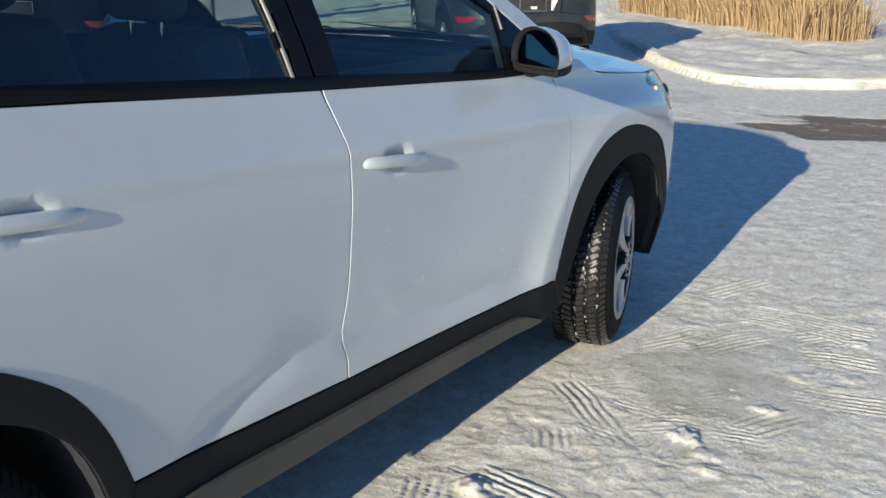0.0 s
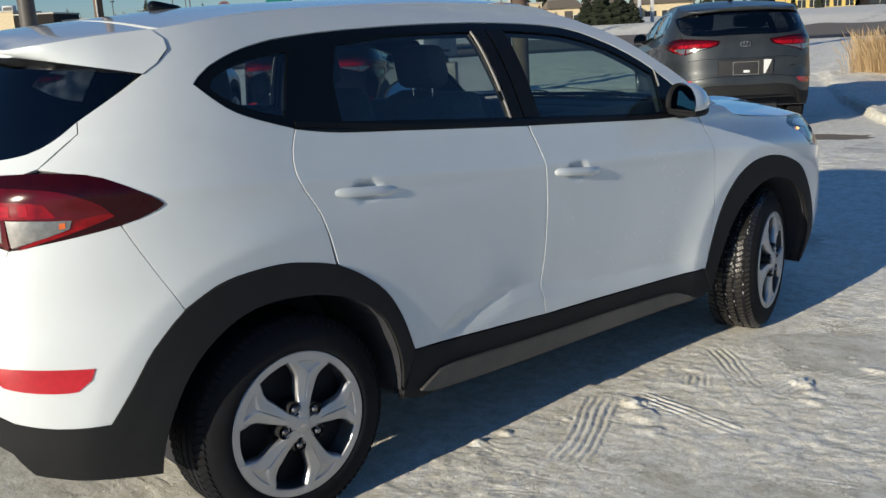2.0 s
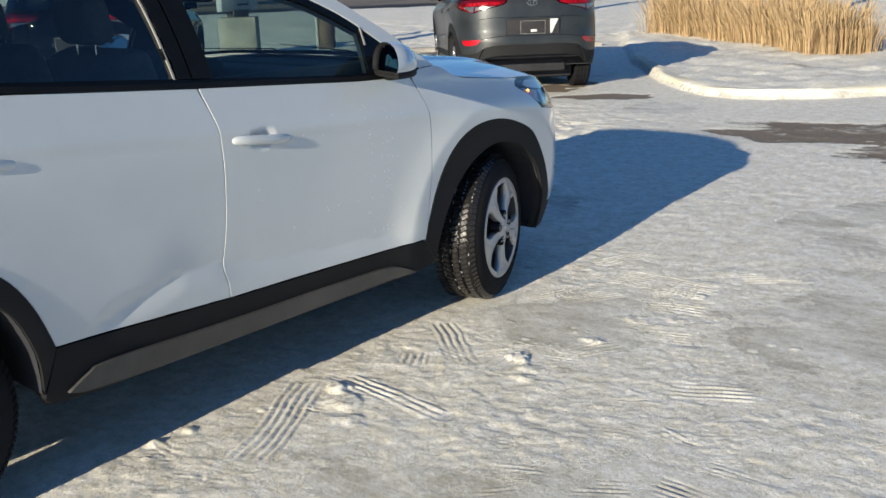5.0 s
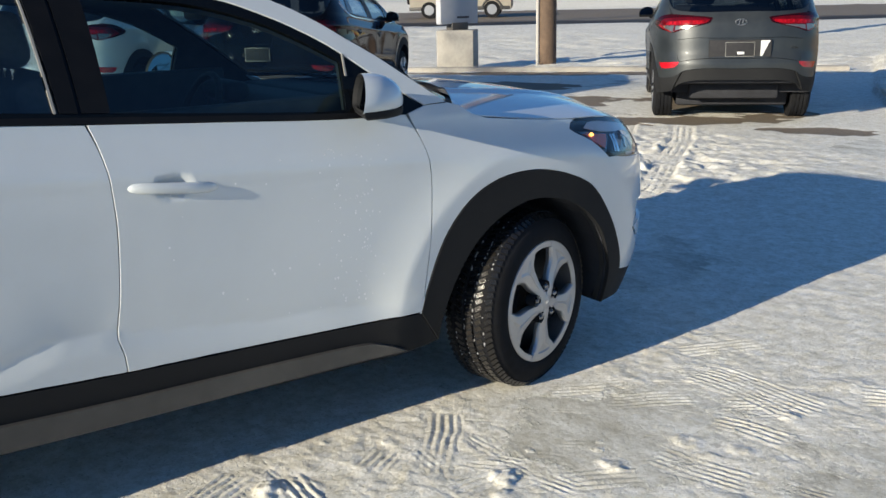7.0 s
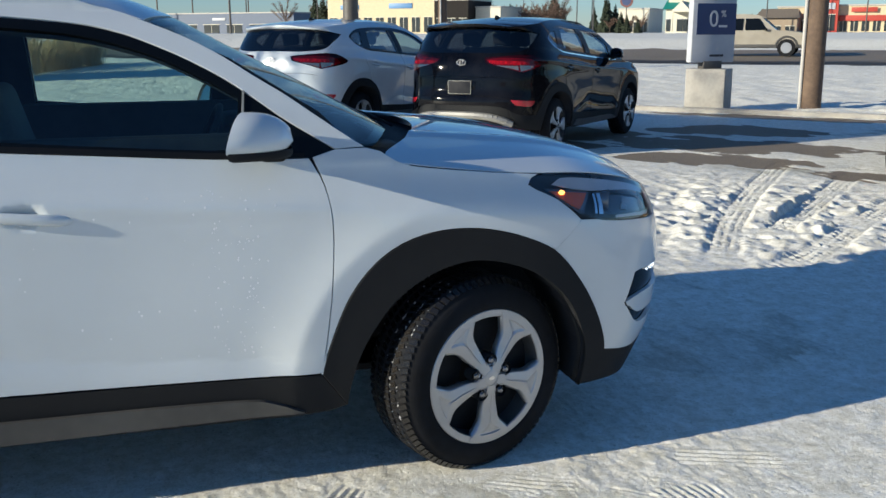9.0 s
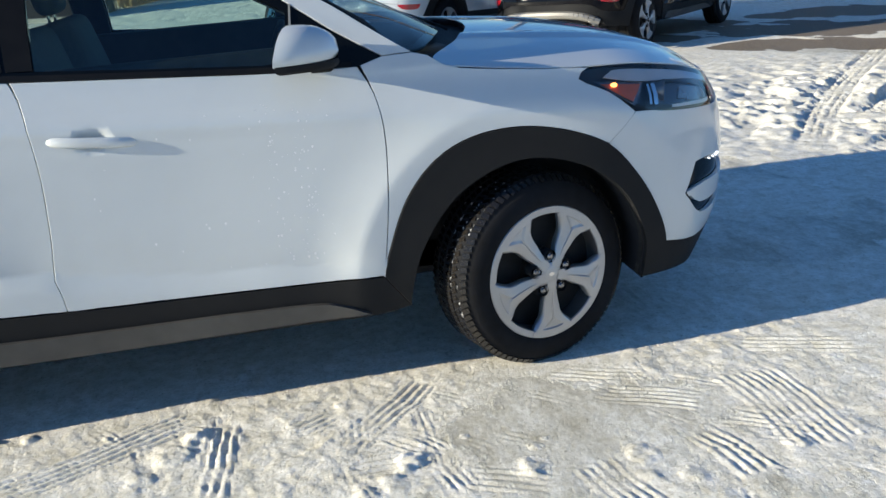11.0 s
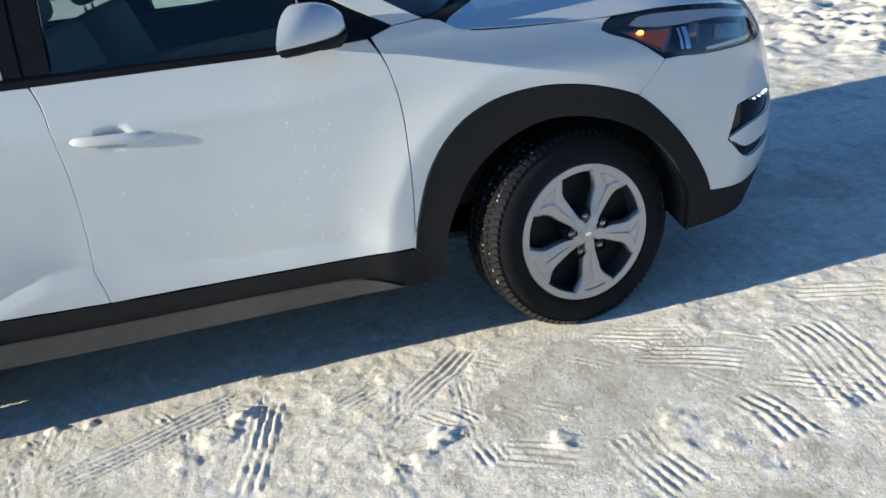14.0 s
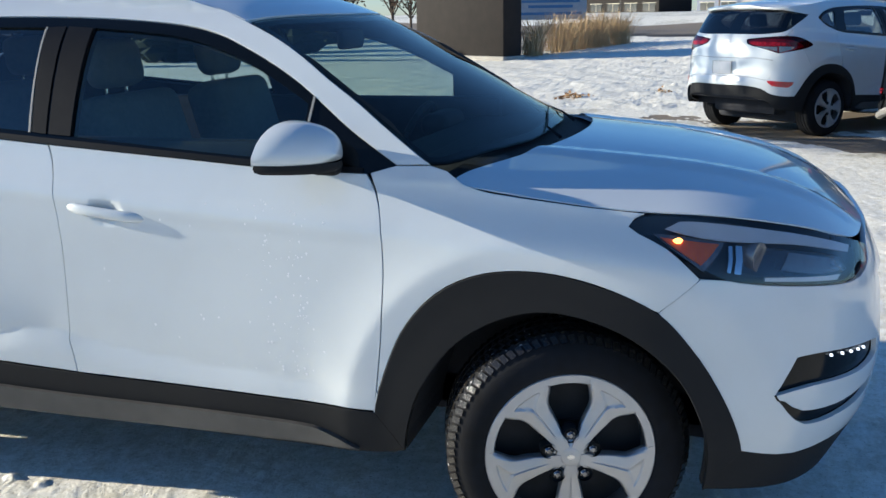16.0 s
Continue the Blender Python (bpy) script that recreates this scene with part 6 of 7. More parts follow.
def promo_sign():
    sign = thing("roadside_sign", (-12.2, 10.25, 0), 93, label="white and navy sales sign on a concrete block base", category="sign")
    bm = bmesh.new()
    box(bm, (0.74, 0.55, 0.84), (0, 0, 0.36), 0.02, 2, Matrix.Rotation(radians(-50), 4, "Z"))
    part("base", bm, M["concrete"], sign)
    bm = bmesh.new()
    box(bm, (0.40, 0.20, 0.16), (0, 0, 0.84), 0.01)
    part("neck", bm, M["dark_metal"], sign)
    bm = bmesh.new()
    box(bm, (0.94, 0.16, 2.75), (0, 0, 2.27), 0.02)
    board = part("board", bm, M["sign_white"], sign)
    bm = bmesh.new()
    box(bm, (0.84, 0.01, 0.56), (0.04, -0.084, 1.68))
    part("panel", bm, M["sign_navy"], board)
    text_part("0", 0.42, board, M["sign_white"], (-0.02, -0.092, 1.67))
    text_part("%", 0.17, board, M["sign_white"], (0.19, -0.092, 1.77))
    text_part("90 days", 0.21, board, M["sign_ink"], (0.0, -0.083, 2.33))
    text_part("+", 0.16, board, M["sign_ink"], (0.0, -0.083, 2.04))
    for w, z in ((0.18, 1.55), (0.30, 1.02), (0.5, 2.75), (0.4, 2.95)):
        bm = bmesh.new()
        box(bm, (w, 0.008, 0.04), (0.18 if w < 0.2 else 0.08, -0.091 if w < 0.2 else -0.083, z))
        part("print_line", bm, M["sign_white"] if w < 0.2 else M["sign_ink"], board)
    return sign


promo_sign()


def pole(name, at, radius, tall, material, label, conduit=None, top_radius=None):
    p = thing(name, (at[0], at[1], ground_z(*at) - 0.1), label=label, category="pole")
    bm = bmesh.new()
    tube(bm, (0, 0, 0), (0, 0, tall), radius, top_radius or radius * 0.85, n=20)
    part("shaft", bm, material, p)
    if conduit:
        bm = bmesh.new()
        tube(bm, (*conduit, 0), (*conduit, tall * 0.6), 0.035, n=10)
        part("conduit", bm, M["conduit"], p)
    return p


pole("utility_pole", (-11.73, 12.18), 0.19, 10.0, M["wood"], "weathered wooden utility pole with a pale conduit", conduit=(-0.05, -0.215))
pole("utility_pole", (-23.8, 5.7), 0.23, 9.0, M["dark_metal"], "dark thick round post beside the verge")
pole("utility_pole", (-32.6, 11.0), 0.17, 11.0, M["wood"], "dark wooden pole with a white conduit", conduit=(0.16, -0.12))
pole("utility_pole", (-5.6, 22.5), 0.13, 8.0, M["wood"], "weathered wooden pole rising behind dry grass")


K = 2.2                       # how far the row of shops stands back
WATCH = Vector((3.7, -0.5))   # middle of the walk
D_ROAD = Vector((0.65, 0.76))
TURN = math.degrees(math.atan2(0.76, 0.65))


def far_at(a, d):
    """Plan place in the far row: a along the road, d out from the lot, both in units of K metres round the walk."""
    p = Vector((ROAD_N[0] * d + D_ROAD.x * a, ROAD_N[1] * d + D_ROAD.y * a))
    return WATCH + (p - WATCH) * K


def far_z(z):
    return 1.5 + K * (z - 1.5)


def lamp_post(a, d, top_z):
    p = far_at(a, d)
    tall = far_z(top_z) - 0.9
    o = thing("street_lamp", (p.x, p.y, 0.9), label="slim dark car park lamp post with box head", category="lamp post", group="far lamp posts")
    bm = bmesh.new()
    tube(bm, (0, 0, 0), (0, 0, tall), 0.16, 0.11, n=10)
    part("post", bm, M["dark_metal"], o)
    bm = bmesh.new()
    box(bm, (1.3, 0.7, 0.32), (0, 0, tall), 0.04)
    part("lamp_head", bm, M["dark_metal"], o)


for a, d, top_z in ((-61.4, 101, 8.4), (-48.5, 112, 7.2), (-40.5, 118, 6.6), (-33.0, 124, 6.9), (-27.4, 98, 6.8), (-25.6, 98, 7.6), (-12.8, 96, 7.4), (-8.3, 100, 6.9), (0.9, 102, 7.6), (7.0, 104, 6.6), (-57.0, 124, 6.4), (16.5, 100, 6.2), (22.0, 104, 6.8), (-104.0, 100, 8.0)):
    lamp_post(a, d, top_z)


def power_pole(a, d, top_z):
    p = far_at(a, d)
    tall = far_z(top_z) - 0.9
    o = thing("power_pole", (p.x, p.y, 0.9), TURN, label="far wooden power pole with crossarms", category="pole", group="far power poles")
    bm = bmesh.new()
    tube(bm, (0, 0, 0), (0, 0, tall), 0.26, 0.16, n=8)
    part("shaft", bm, M["wood"], o)
    for z, w in ((tall - 1.3, 3.4), (tall - 3.2, 2.6)):
        bm = bmesh.new()
        box(bm, (w, 0.22, 0.22), (0, 0, z))
        part("crossarm", bm, M["wood"], o)


for a, d, top_z in ((-94.0, 110, 12.4), (-95.6, 120, 11.2), (-92.7, 130, 9.6), (-88.0, 124, 9.9), (-84.0, 140, 9.0), (-80.0, 146, 8.6), (-110.0, 112, 13.0)):
    power_pole(a, d, top_z)


def billboard():
    p = far_at(-77.5, 105)
    o = thing("billboard", (p.x, p.y, 0.9), TURN + 10, label="wide blue-grey sign box on a tall post", category="sign")
    bm = bmesh.new()
    tube(bm, (0, 0, 0), (0, 0, far_z(6.7) - 0.9), 0.35, 0.3, n=12)
    part("post", bm, M["dark_metal"], o)
    z0, z1 = far_z(6.55) - 0.9, far_z(7.55) - 0.9
    bm = bmesh.new()
    box(bm, (7.2, 0.7, z1 - z0), (0, 0, (z0 + z1) / 2), 0.05)
    case = part("case", bm, M["dark_metal"], o)
    bm = bmesh.new()
    box(bm, (6.5, 0.06, (z1 - z0) * 0.62), (0, -0.37, (z0 + z1) / 2))
    part("face", bm, M["sign_blue"], case)
    bm = bmesh.new()
    box(bm, (7.9, 0.9, 0.22), (0, 0, z1 + 0.1))
    part("cap", bm, M["sign_white"], case)


billboard()


# ---- buildings across the road ----
def shop(a0, a1, d, top_z, wall, label, fascia=None, roof=None, windows=4, sign=(), deep=16.0, door=False):
    mid, wide, tall = far_at((a0 + a1) / 2, d), abs(a1 - a0) * K, far_z(top_z) - 0.9
    b = thing("building", (mid.x, mid.y, 0.9), TURN, label=label, category="building")
    eaves = tall * (0.62 if roof is not None else 1.0)
    bm = bmesh.new()
    box(bm, (wide, deep, eaves + 0.5), (0, deep / 2, eaves / 2 - 0.25))
    part("wall", bm, wall, b)
    if roof is None:
        bm = bmesh.new()
        box(bm, (wide + 0.4, deep + 0.4, 0.35), (0, deep / 2, tall - 0.10))
        part("parapet", bm, M["coping"], b)
    else:
        v = [(-wide / 2 - 0.6, -0.9, eaves - 0.1), (wide / 2 + 0.6, -0.9, eaves - 0.1), (wide / 2 - 0.4, deep * 0.4, tall), (-wide / 2 + 0.4, deep * 0.4, tall), (wide / 2 + 0.6, deep, eaves - 0.1), (-wide / 2 - 0.6, deep, eaves - 0.1)]
        mesh_object("roof", v, [(0, 1, 2, 3), (3, 2, 4, 5), (0, 3, 5), (1, 4, 2)], roof, b, smooth=False)
    if fascia is not None:
        bm = bmesh.new()
        box(bm, (wide * 0.98, 0.5, eaves * 0.20), (0, -0.26, eaves * 0.52), 0.02)
        part("fascia", bm, fascia, b)
    low = eaves * 0.40
    for i in range(windows):
        x = -wide / 2 + (i + 0.5) * wide / windows
        bm = bmesh.new()
        box(bm, (wide / windows * 0.66, 0.14, low), (x, -0.03, low * 0.62))
        w = part("window", bm, M["shop_glass"], b)
        bm = bmesh.new()
        box(bm, (wide / windows * 0.74, 0.12, 0.16), (x, -0.07, low * 1.14))
        part("frame", bm, M["pale_wall"], w)
        bm = bmesh.new()
        box(bm, (0.10, 0.10, low), (x, -0.12, low * 0.62))
        part("mullion", bm, M["pale_wall"], w)
    if door:
        bm = bmesh.new()
        box(bm, (1.8, 0.2, 2.3), (wide * 0.1, -0.10, 1.25))
        part("door", bm, M["dark_metal"], b)
    for sx, sw, sz, sh, m in sign:
        bm = bmesh.new()
        box(bm, (sw, 0.16, sh), (sx, -0.58 if fascia is not None else -0.10, eaves * sz), 0.02)
        part("shop_sign", bm, m, b)
    return b


shop(-59.9, -45.5, 101, 5.50, M["cream"], "low cream shop block with blue signs", windows=9, sign=((-9.0, 5.6, 0.74, 1.1, M["sign_blue"]), (6.2, 6.8, 0.76, 1.3, M["sign_blue"])))
shop(-45.4, -41.2, 101, 5.10, M["brown_wall"], "low dark building beside the cream block", windows=3)
shop(-41.1, -38.0, 103, 4.30, M["pale_wall"], "low pale building behind bare shrubs", windows=2)
shop(-24.4, -21.0, 104, 3.90, M["pale_wall"], "small white building behind shrubs", windows=3)
shop(-9.6, -5.6, 103, 3.70, M["tan_wall"], "brown house with a broad tan roof", roof=M["tan_roof"], windows=3)
pharmacy = shop(-8.0, -3.4, 108, 3.95, M["cream"], "cream pharmacy building with small sign", windows=4)
shop(-3.4, -1.9, 106, 5.30, M["red_wall"], "tall red sign tower of a restaurant", windows=1, deep=3.0, sign=((0.0, 2.0, 0.66, 1.4, M["sign_white"]),))
shop(-1.9, 4.5, 107, 4.05, M["cream"], "cream restaurant with red fascia and awnings", fascia=M["red_wall"], windows=6, sign=((-1.6, 5.4, 0.82, 1.0, M["red_wall"]),))
shop(4.5, 6.4, 106, 3.35, M["red_wall"], "red end of a restaurant with glazed front", windows=2, sign=((0.0, 2.2, 0.8, 0.6, M["sign_white"]),))
shop(6.5, 8.0, 109, 3.75, M["cream"], "narrow cream building beside the red restaurant", windows=1)
shop(7.6, 10.2, 103, 3.30, M["tan_wall"], "brown house with a dark shingle roof", roof=M["tan_roof"], windows=2, door=True)
shop(9.0, 12.2, 112, 3.60, M["cream"], "low cream building behind the brown house", windows=3)
shop(11.8, 15.2, 100, 3.60, M["cream"], "small cream house with a tan roof across the road", roof=M["tan_roof"], windows=2, door=True)
shop(17.0, 21.5, 108, 3.7, M["pale_wall"], "small pale house with a tan roof across the road", roof=M["tan_roof"], windows=2, door=True)
shop(24.0, 30.0, 112, 3.8, M["cream"], "low cream house behind conifers across the road", roof=M["tan_roof"], windows=3)
shop(42.0, 49.0, 112, 3.5, M["yellow_wall"], "yellow shop block far across the road", windows=5, sign=((-2, 6, 0.75, 1.2, M["sign_white"]),))
shop(50.0, 76.0, 112, 4.2, M["brown_wall"], "dark brown long building far across the road", windows=7)


def teal_shop():
    mid = far_at(-14.0, 90)
    b = thing("building", (mid.x, mid.y, 0.9), TURN, label="pale building with teal metal roofs and a gabled porch", category="building")
    wide, e0, e1, e2 = 10.4, far_z(3.45) - 0.9, far_z(4.35) - 0.9, far_z(5.15) - 0.9

    def hip(name, x0, x1, z0, z1, y0, y1, parent):
        v = [(x0, y0, z0), (x1, y0, z0), (x1, y1, z0), (x0, y1, z0), (x0 + 0.3, (y0 + y1) / 2, z1), (x1 - 0.3, (y0 + y1) / 2, z1)]
        return mesh_object(name, v, [(0, 1, 5, 4), (2, 3, 4, 5), (1, 2, 5), (3, 0, 4)], M["teal"], parent, smooth=False)

    bm = bmesh.new()
    box(bm, (wide, 10, e0 + 0.5), (0, 5, e0 / 2 - 0.25))
    part("wall", bm, M["pale_wall"], b)
    hip("roof", -wide / 2 - 0.6, wide / 2 + 0.6, e0, e1, -0.8, 7.0, b)
    bm = bmesh.new()
    box(bm, (4.4, 6, e1 + 0.3), (-2.9, 5.0, e1 / 2))
    part("upper_wall", bm, M["pale_wall"], b)
    hip("upper_roof", -5.6, -0.2, e1 + 0.1, e2, 1.6, 8.4, b)
    # gabled porch on two posts
    v = [(-3.6, -3.2, e0 - 0.6), (0.6, -3.2, e0 - 0.6), (-1.5, -3.2, e1 - 0.4), (-3.6, 0.4, e0 - 0.6), (0.6, 0.4, e0 - 0.6), (-1.5, 2.6, e1 - 0.4)]
    porch = mesh_object("porch", v, [(0, 1, 2), (0, 2, 5, 3), (1, 4, 5, 2)], M["pale_wall"], b, smooth=False)
    for x in (-3.3, 0.3):
        bm = bmesh.new()
        box(bm, (0.35, 0.35, e0), (x, -3.0, e0 / 2 - 0.4))
        part("post", bm, M["pale_wall"], porch)
    for x in (-4.4, -2.2, -0.8, 1.6, 3.8):
        bm = bmesh.new()
        box(bm, (1.3, 0.14, e0 * 0.5), (x, -0.04, e0 * 0.34))
        w = part("window", bm, M["shop_glass"], b)
        bm = bmesh.new()
        box(bm, (1.5, 0.12, 0.14), (x, -0.07, e0 * 0.60))
        part("frame", bm, M["sign_white"], w)


teal_shop()
text_part("Pharmacy", 0.9, pharmacy, M["sign_ink"], (3.0, -0.12, (far_z(3.95) - 0.9) * 0.74))


def canopy():
    c = thing("canopy", (-39.0, 52.8, ground_z(-39.0, 52.8)), TURN, label="white flat canopy on two slim white posts", category="canopy")
    bm = bmesh.new()
    box(bm, (3.6, 2.4, 0.42), (0, 0, 2.35), 0.03)
    part("roof_slab", bm, M["sign_white"], c)
    bm = bmesh.new()
    box(bm, (3.64, 0.03, 0.10), (0, -1.22, 2.33))
    part("stripe", bm, M["red_wall"], c)
    for x, y in ((-1.55, -0.9), (-0.3, 0.9)):
        bm = bmesh.new()
        box(bm, (0.22, 0.22, 2.2), (x, y, 1.08), 0.02)
        part("post", bm, M["sign_white"], c)


canopy()


def post_sign(at, tall):
    s = thing("post_sign", (at[0], at[1], ground_z(*at)), TURN, label="red square shop sign on a post", category="sign")
    bm = bmesh.new()
    tube(bm, (0, 0, 0), (0, 0, tall), 0.10, n=10)
    part("post", bm, M["dark_metal"], s)
    bm = bmesh.new()
    box(bm, (4.2, 0.5, 3.2), (0, 0, tall + 1.0), 0.04)
    part("board", bm, M["red_wall"], s)


post_sign(far_at(36.0, 98), far_z(2.9) - 1.0)
shop(-100, -72, 112, 4.2, M["blue_wall"], "low blue-grey warehouse far across the road", windows=7, sign=((3, 5, 0.7, 0.8, M["sign_white"]),))
shop(-128, -104, 108, 4.4, M["brown_wall"], "low dark warehouse far across the road", windows=6)
for a, w, h in ((-58.0, 3.0, 1.3), (-51.0, 3.6, 1.9), (-49.2, 2.0, 1.3), (-47.6, 2.6, 1.6)):
    p = far_at(a, 105)
    u = thing("roof_unit", (p.x, p.y, far_z(5.50) - 0.05), TURN, label="pale rooftop ventilation unit on the cream block", category="roof unit", group="roof units")
    bm = bmesh.new()
    box(bm, (w, 2.0, h), (0, 0, h / 2), 0.05)
    part("casing", bm, M["sign_white"], u)
    bm = bmesh.new()
    box(bm, (w * 0.8, 0.1, h * 0.5), (0, -1.02, h * 0.5))
    part("grille", bm, M["dark_metal"], u)


def boards():
    p = thing("banner_board", (-53.9, -8.0, 0.2), 100, label="white sign board with blue bars on two posts", category="sign")
    bm = bmesh.new()
    box(bm, (4.2, 0.1, 1.3), (0, 0, 1.55))
    b = part("board", bm, M["sign_white"], p)
    for z, w in ((1.95, 3.4), (1.65, 2.6), (1.25, 3.6)):
        bm = bmesh.new()
        box(bm, (w, 0.03, 0.16), (0, -0.07, z))
        part("print_line", bm, M["sign_blue"], b)
    for x in (-1.8, 1.8):
        bm = bmesh.new()
        box(bm, (0.12, 0.12, 1.6), (x, 0.1, 0.7))
        part("post", bm, M["dark_metal"], p)
    m = thing("monument_sign", (-29.0, -6.65, 0.0), 57, label="large dark brown monument sign body on snow", category="sign")
    bm = bmesh.new()
    box(bm, (4.4, 0.85, 4.2), (0, 0, 2.05), 0.04)
    part("body", bm, M["brown_wall"], m)
    bm = bmesh.new()
    box(bm, (4.55, 1.0, 0.2), (0, 0, 0.05), 0.03)
    part("footing", bm, M["concrete"], m)


boards()


# ---- trees ----
def conifer(at, tall, base=0.0):
    t = thing("conifer_tree", (at[0], at[1], base), label="dark green conifer tree standing beyond the road", category="tree", group="conifers")
    bm = bmesh.new()
    tube(bm, (0, 0, 0), (0, 0, tall * 0.95), tall * 0.022, 0.01, n=8)
    part("trunk", bm, M["bark"], t)
    v, f = [], []
    k = 110
    for i in range(k):
        h = (0.08 + 0.92 * i / k) * tall
        reach = tall * 0.30 * (1 - h / tall) ** 0.9 * (0.6 + 0.6 * rng.random()) + 0.05
        a = i * 2.399 + rng.random() * 0.5
        d, s, q = Vector((math.cos(a), math.sin(a), 0)), Vector((-math.sin(a), math.cos(a), 0)), len(v)
        w = reach * 0.42
        drop = reach * 0.35
        o = Vector((0, 0, h))
        v += [o, o + d * reach * 0.5 + s * w - Vector((0, 0, drop * 0.7)), o + d * reach - Vector((0, 0, drop * 0.8)), o + d * reach * 0.5 - s * w - Vector((0, 0, drop * 0.7)), o + d * reach * 0.55 + Vector((0, 0, reach * 0.05)), o + d * reach * 0.6 - Vector((0, 0, drop + reach * 0.35))]
        f += [(q, q + 1, q + 4), (q + 1, q + 2, q + 4), (q + 2, q + 3, q + 4), (q + 3, q, q + 4), (q + 1, q + 5, q + 2), (q + 3, q + 2, q + 5)]
    mesh_object("crown", v, f, M["needle"], t, smooth=False)
    return t


spots = []                    # far conifers: place and height


def grove(a, d, top_z):
    p = far_at(a, d)
    spots.append(((p.x, p.y), far_z(top_z) - 0.9))


p = far_at(-36.9, 120)
first = conifer((p.x, p.y), far_z(7.2) - 0.9, 0.9)
FIRST_TALL = far_z(7.2) - 0.9
for a, d, top_z in ((-24.8, 100, 5.4), (-24.0, 101, 4.4), (-50.2, 130, 6.2), (-46.8, 130, 5.6), (-44.5, 128, 5.2), (-64.8, 106, 6.6), (-63.6, 106, 6.1), (-58.8, 108, 6.3), (-18.6, 84, 3.0), (-17.6, 84, 2.7), (-19.4, 85, 3.3), (-11.9, 88, 3.0), (9.3, 96, 3.5), (10.6, 98, 3.2)):
    grove(a, d, top_z)
for i in range(46):
    grove(-90 + i * 3.4 + rng.random() * 3, 124 + rng.random() * 40, 3.9 + 2.6 * rng.random() ** 2)
for i in range(30):
    grove(2 + i * 1.5 + rng.random() * 1.4, 116 + rng.random() * 26, 3.6 + 2.4 * rng.random())
for a0 in (37.5, 39.5, 46, 50):
    grove(a0, 96 + rng.random() * 6, 2.8 + 0.6 * rng.random())
for (x, y), tall in spots:
    c = copy_thing(first, pose(x, y, 0.9, 0, 0, rng.random() * 360))
    c.scale = (tall / FIRST_TALL * (0.85 + 0.5 * rng.random()),) * 2 + (tall / FIRST_TALL,)
for x, y, tall in ((-27.5, -17.5, 3.4), (-31.0, -20.0, 4.4), (-35.0, -16.0, 4.0), (-24.0, -22.0, 3.6), (-39.0, -24.0, 5.2), (-45, -18, 4.6), (-30, -27, 5)):
    c = copy_thing(first, pose(x, y, 0.0, 0, 0, rng.random() * 360))
    c.scale = (tall / FIRST_TALL * 1.5,) * 2 + (tall / FIRST_TALL,)
for x, y, tall in ((-40.6, 48.6, 3.0), (-39.7, 49.3, 2.5), (-39.0, 49.9, 1.7), (-41.4, 48.0, 2.2)):
    c = copy_thing(first, pose(x, y, ground_z(x, y) - 0.05, 0, 0, rng.random() * 360))
    c["label"] = "dense dark juniper bush beyond the road"
    c.scale = (tall / FIRST_TALL * 1.9,) * 2 + (tall / FIRST_TALL,)


def bare_tree(name, at, tall, base, label, twigs=500, leaf=0.0, spread=0.34, seed=3, twig=0.012):
    r = random.Random(seed)
    t = thing(name, (at[0], at[1], base), label=label, category="tree")
    bm = bmesh.new()
    tube(bm, (0, 0, -0.1), (0, 0, tall * 0.4), tall * 0.022, tall * 0.015, n=8, caps=False)
    tips = []
    for i in range(9):
        a, z = i * 2.4, tall * (0.25 + 0.02 * i)
        e = Vector((math.cos(a) * tall * spread * (0.5 + 0.5 * r.random()), math.sin(a) * tall * spread * (0.5 + 0.5 * r.random()), z + tall * (0.3 + 0.3 * r.random())))
        tube(bm, (0, 0, z), e, tall * 0.010, tall * 0.003, n=6, caps=False)
        tips.append((Vector((0, 0, z)), e))
    part("trunk", bm, M["bark"], t)
    v, f = [], []
    for i in range(twigs):
        a, b = tips[i % len(tips)]
        p = a.lerp(b, 0.35 + 0.7 * r.random())
        d = Vector((r.uniform(-1, 1), r.uniform(-1, 1), r.uniform(-0.2, 1))).normalized() * tall * (0.04 + 0.09 * r.random())
        s = Vector((r.uniform(-1, 1), r.uniform(-1, 1), r.uniform(-1, 1))).normalized() * (0.010 if not leaf else leaf)
        q = len(v)
        if leaf and i % 2:
            p2 = p + d
            v += [p2 - s, p2 + d.normalized() * leaf, p2 + s, p2 - d.normalized() * leaf]
            f.append((q, q + 1, q + 2, q + 3))
        else:
            s = s.normalized() * twig
            v += [p - s, p + s, p + d]
            f.append((q, q + 1, q + 2))
    mesh_object("crown", v, f, M["leaf"] if leaf else M["twig"], t, smooth=False)
    return t


for i in range(32):
    a = -70 + i * 1.35 if i < 8 else -42.5 + (i - 8) * 1.15 if i < 16 else -23.0 + (i - 16) * 1.2 if i < 20 else -43.5 + (i - 20) * 0.85
    p = far_at(a + rng.random(), 106 + rng.random() * 10 if i < 16 or i > 19 else 92)
    b = bare_tree("bare_tree", (p.x, p.y), (far_z(5.6 if i < 16 else 3.2 if i < 20 else 5.0) - 0.9) * (0.7 + 0.35 * rng.random()), 0.9, "bare reddish-brown tree beyond the road", twigs=1200, spread=0.42, seed=i + 3, twig=0.055)
    b["group"] = "far bare trees"
for i, (x, y, tall) in enumerate(((-50.0, -15.4, 4.6), (-51.5, -17.0, 5.2), (-49.0, -18.8, 4.4), (-52.5, -20.6, 5.4))):
    b = bare_tree("bare_tree", (x, y), tall, 0.0, "bare grey-brown tree behind a brown sign", twigs=1300, leaf=0.07, spread=0.42, seed=i + 31)
    b["group"] = "trees behind the sign"
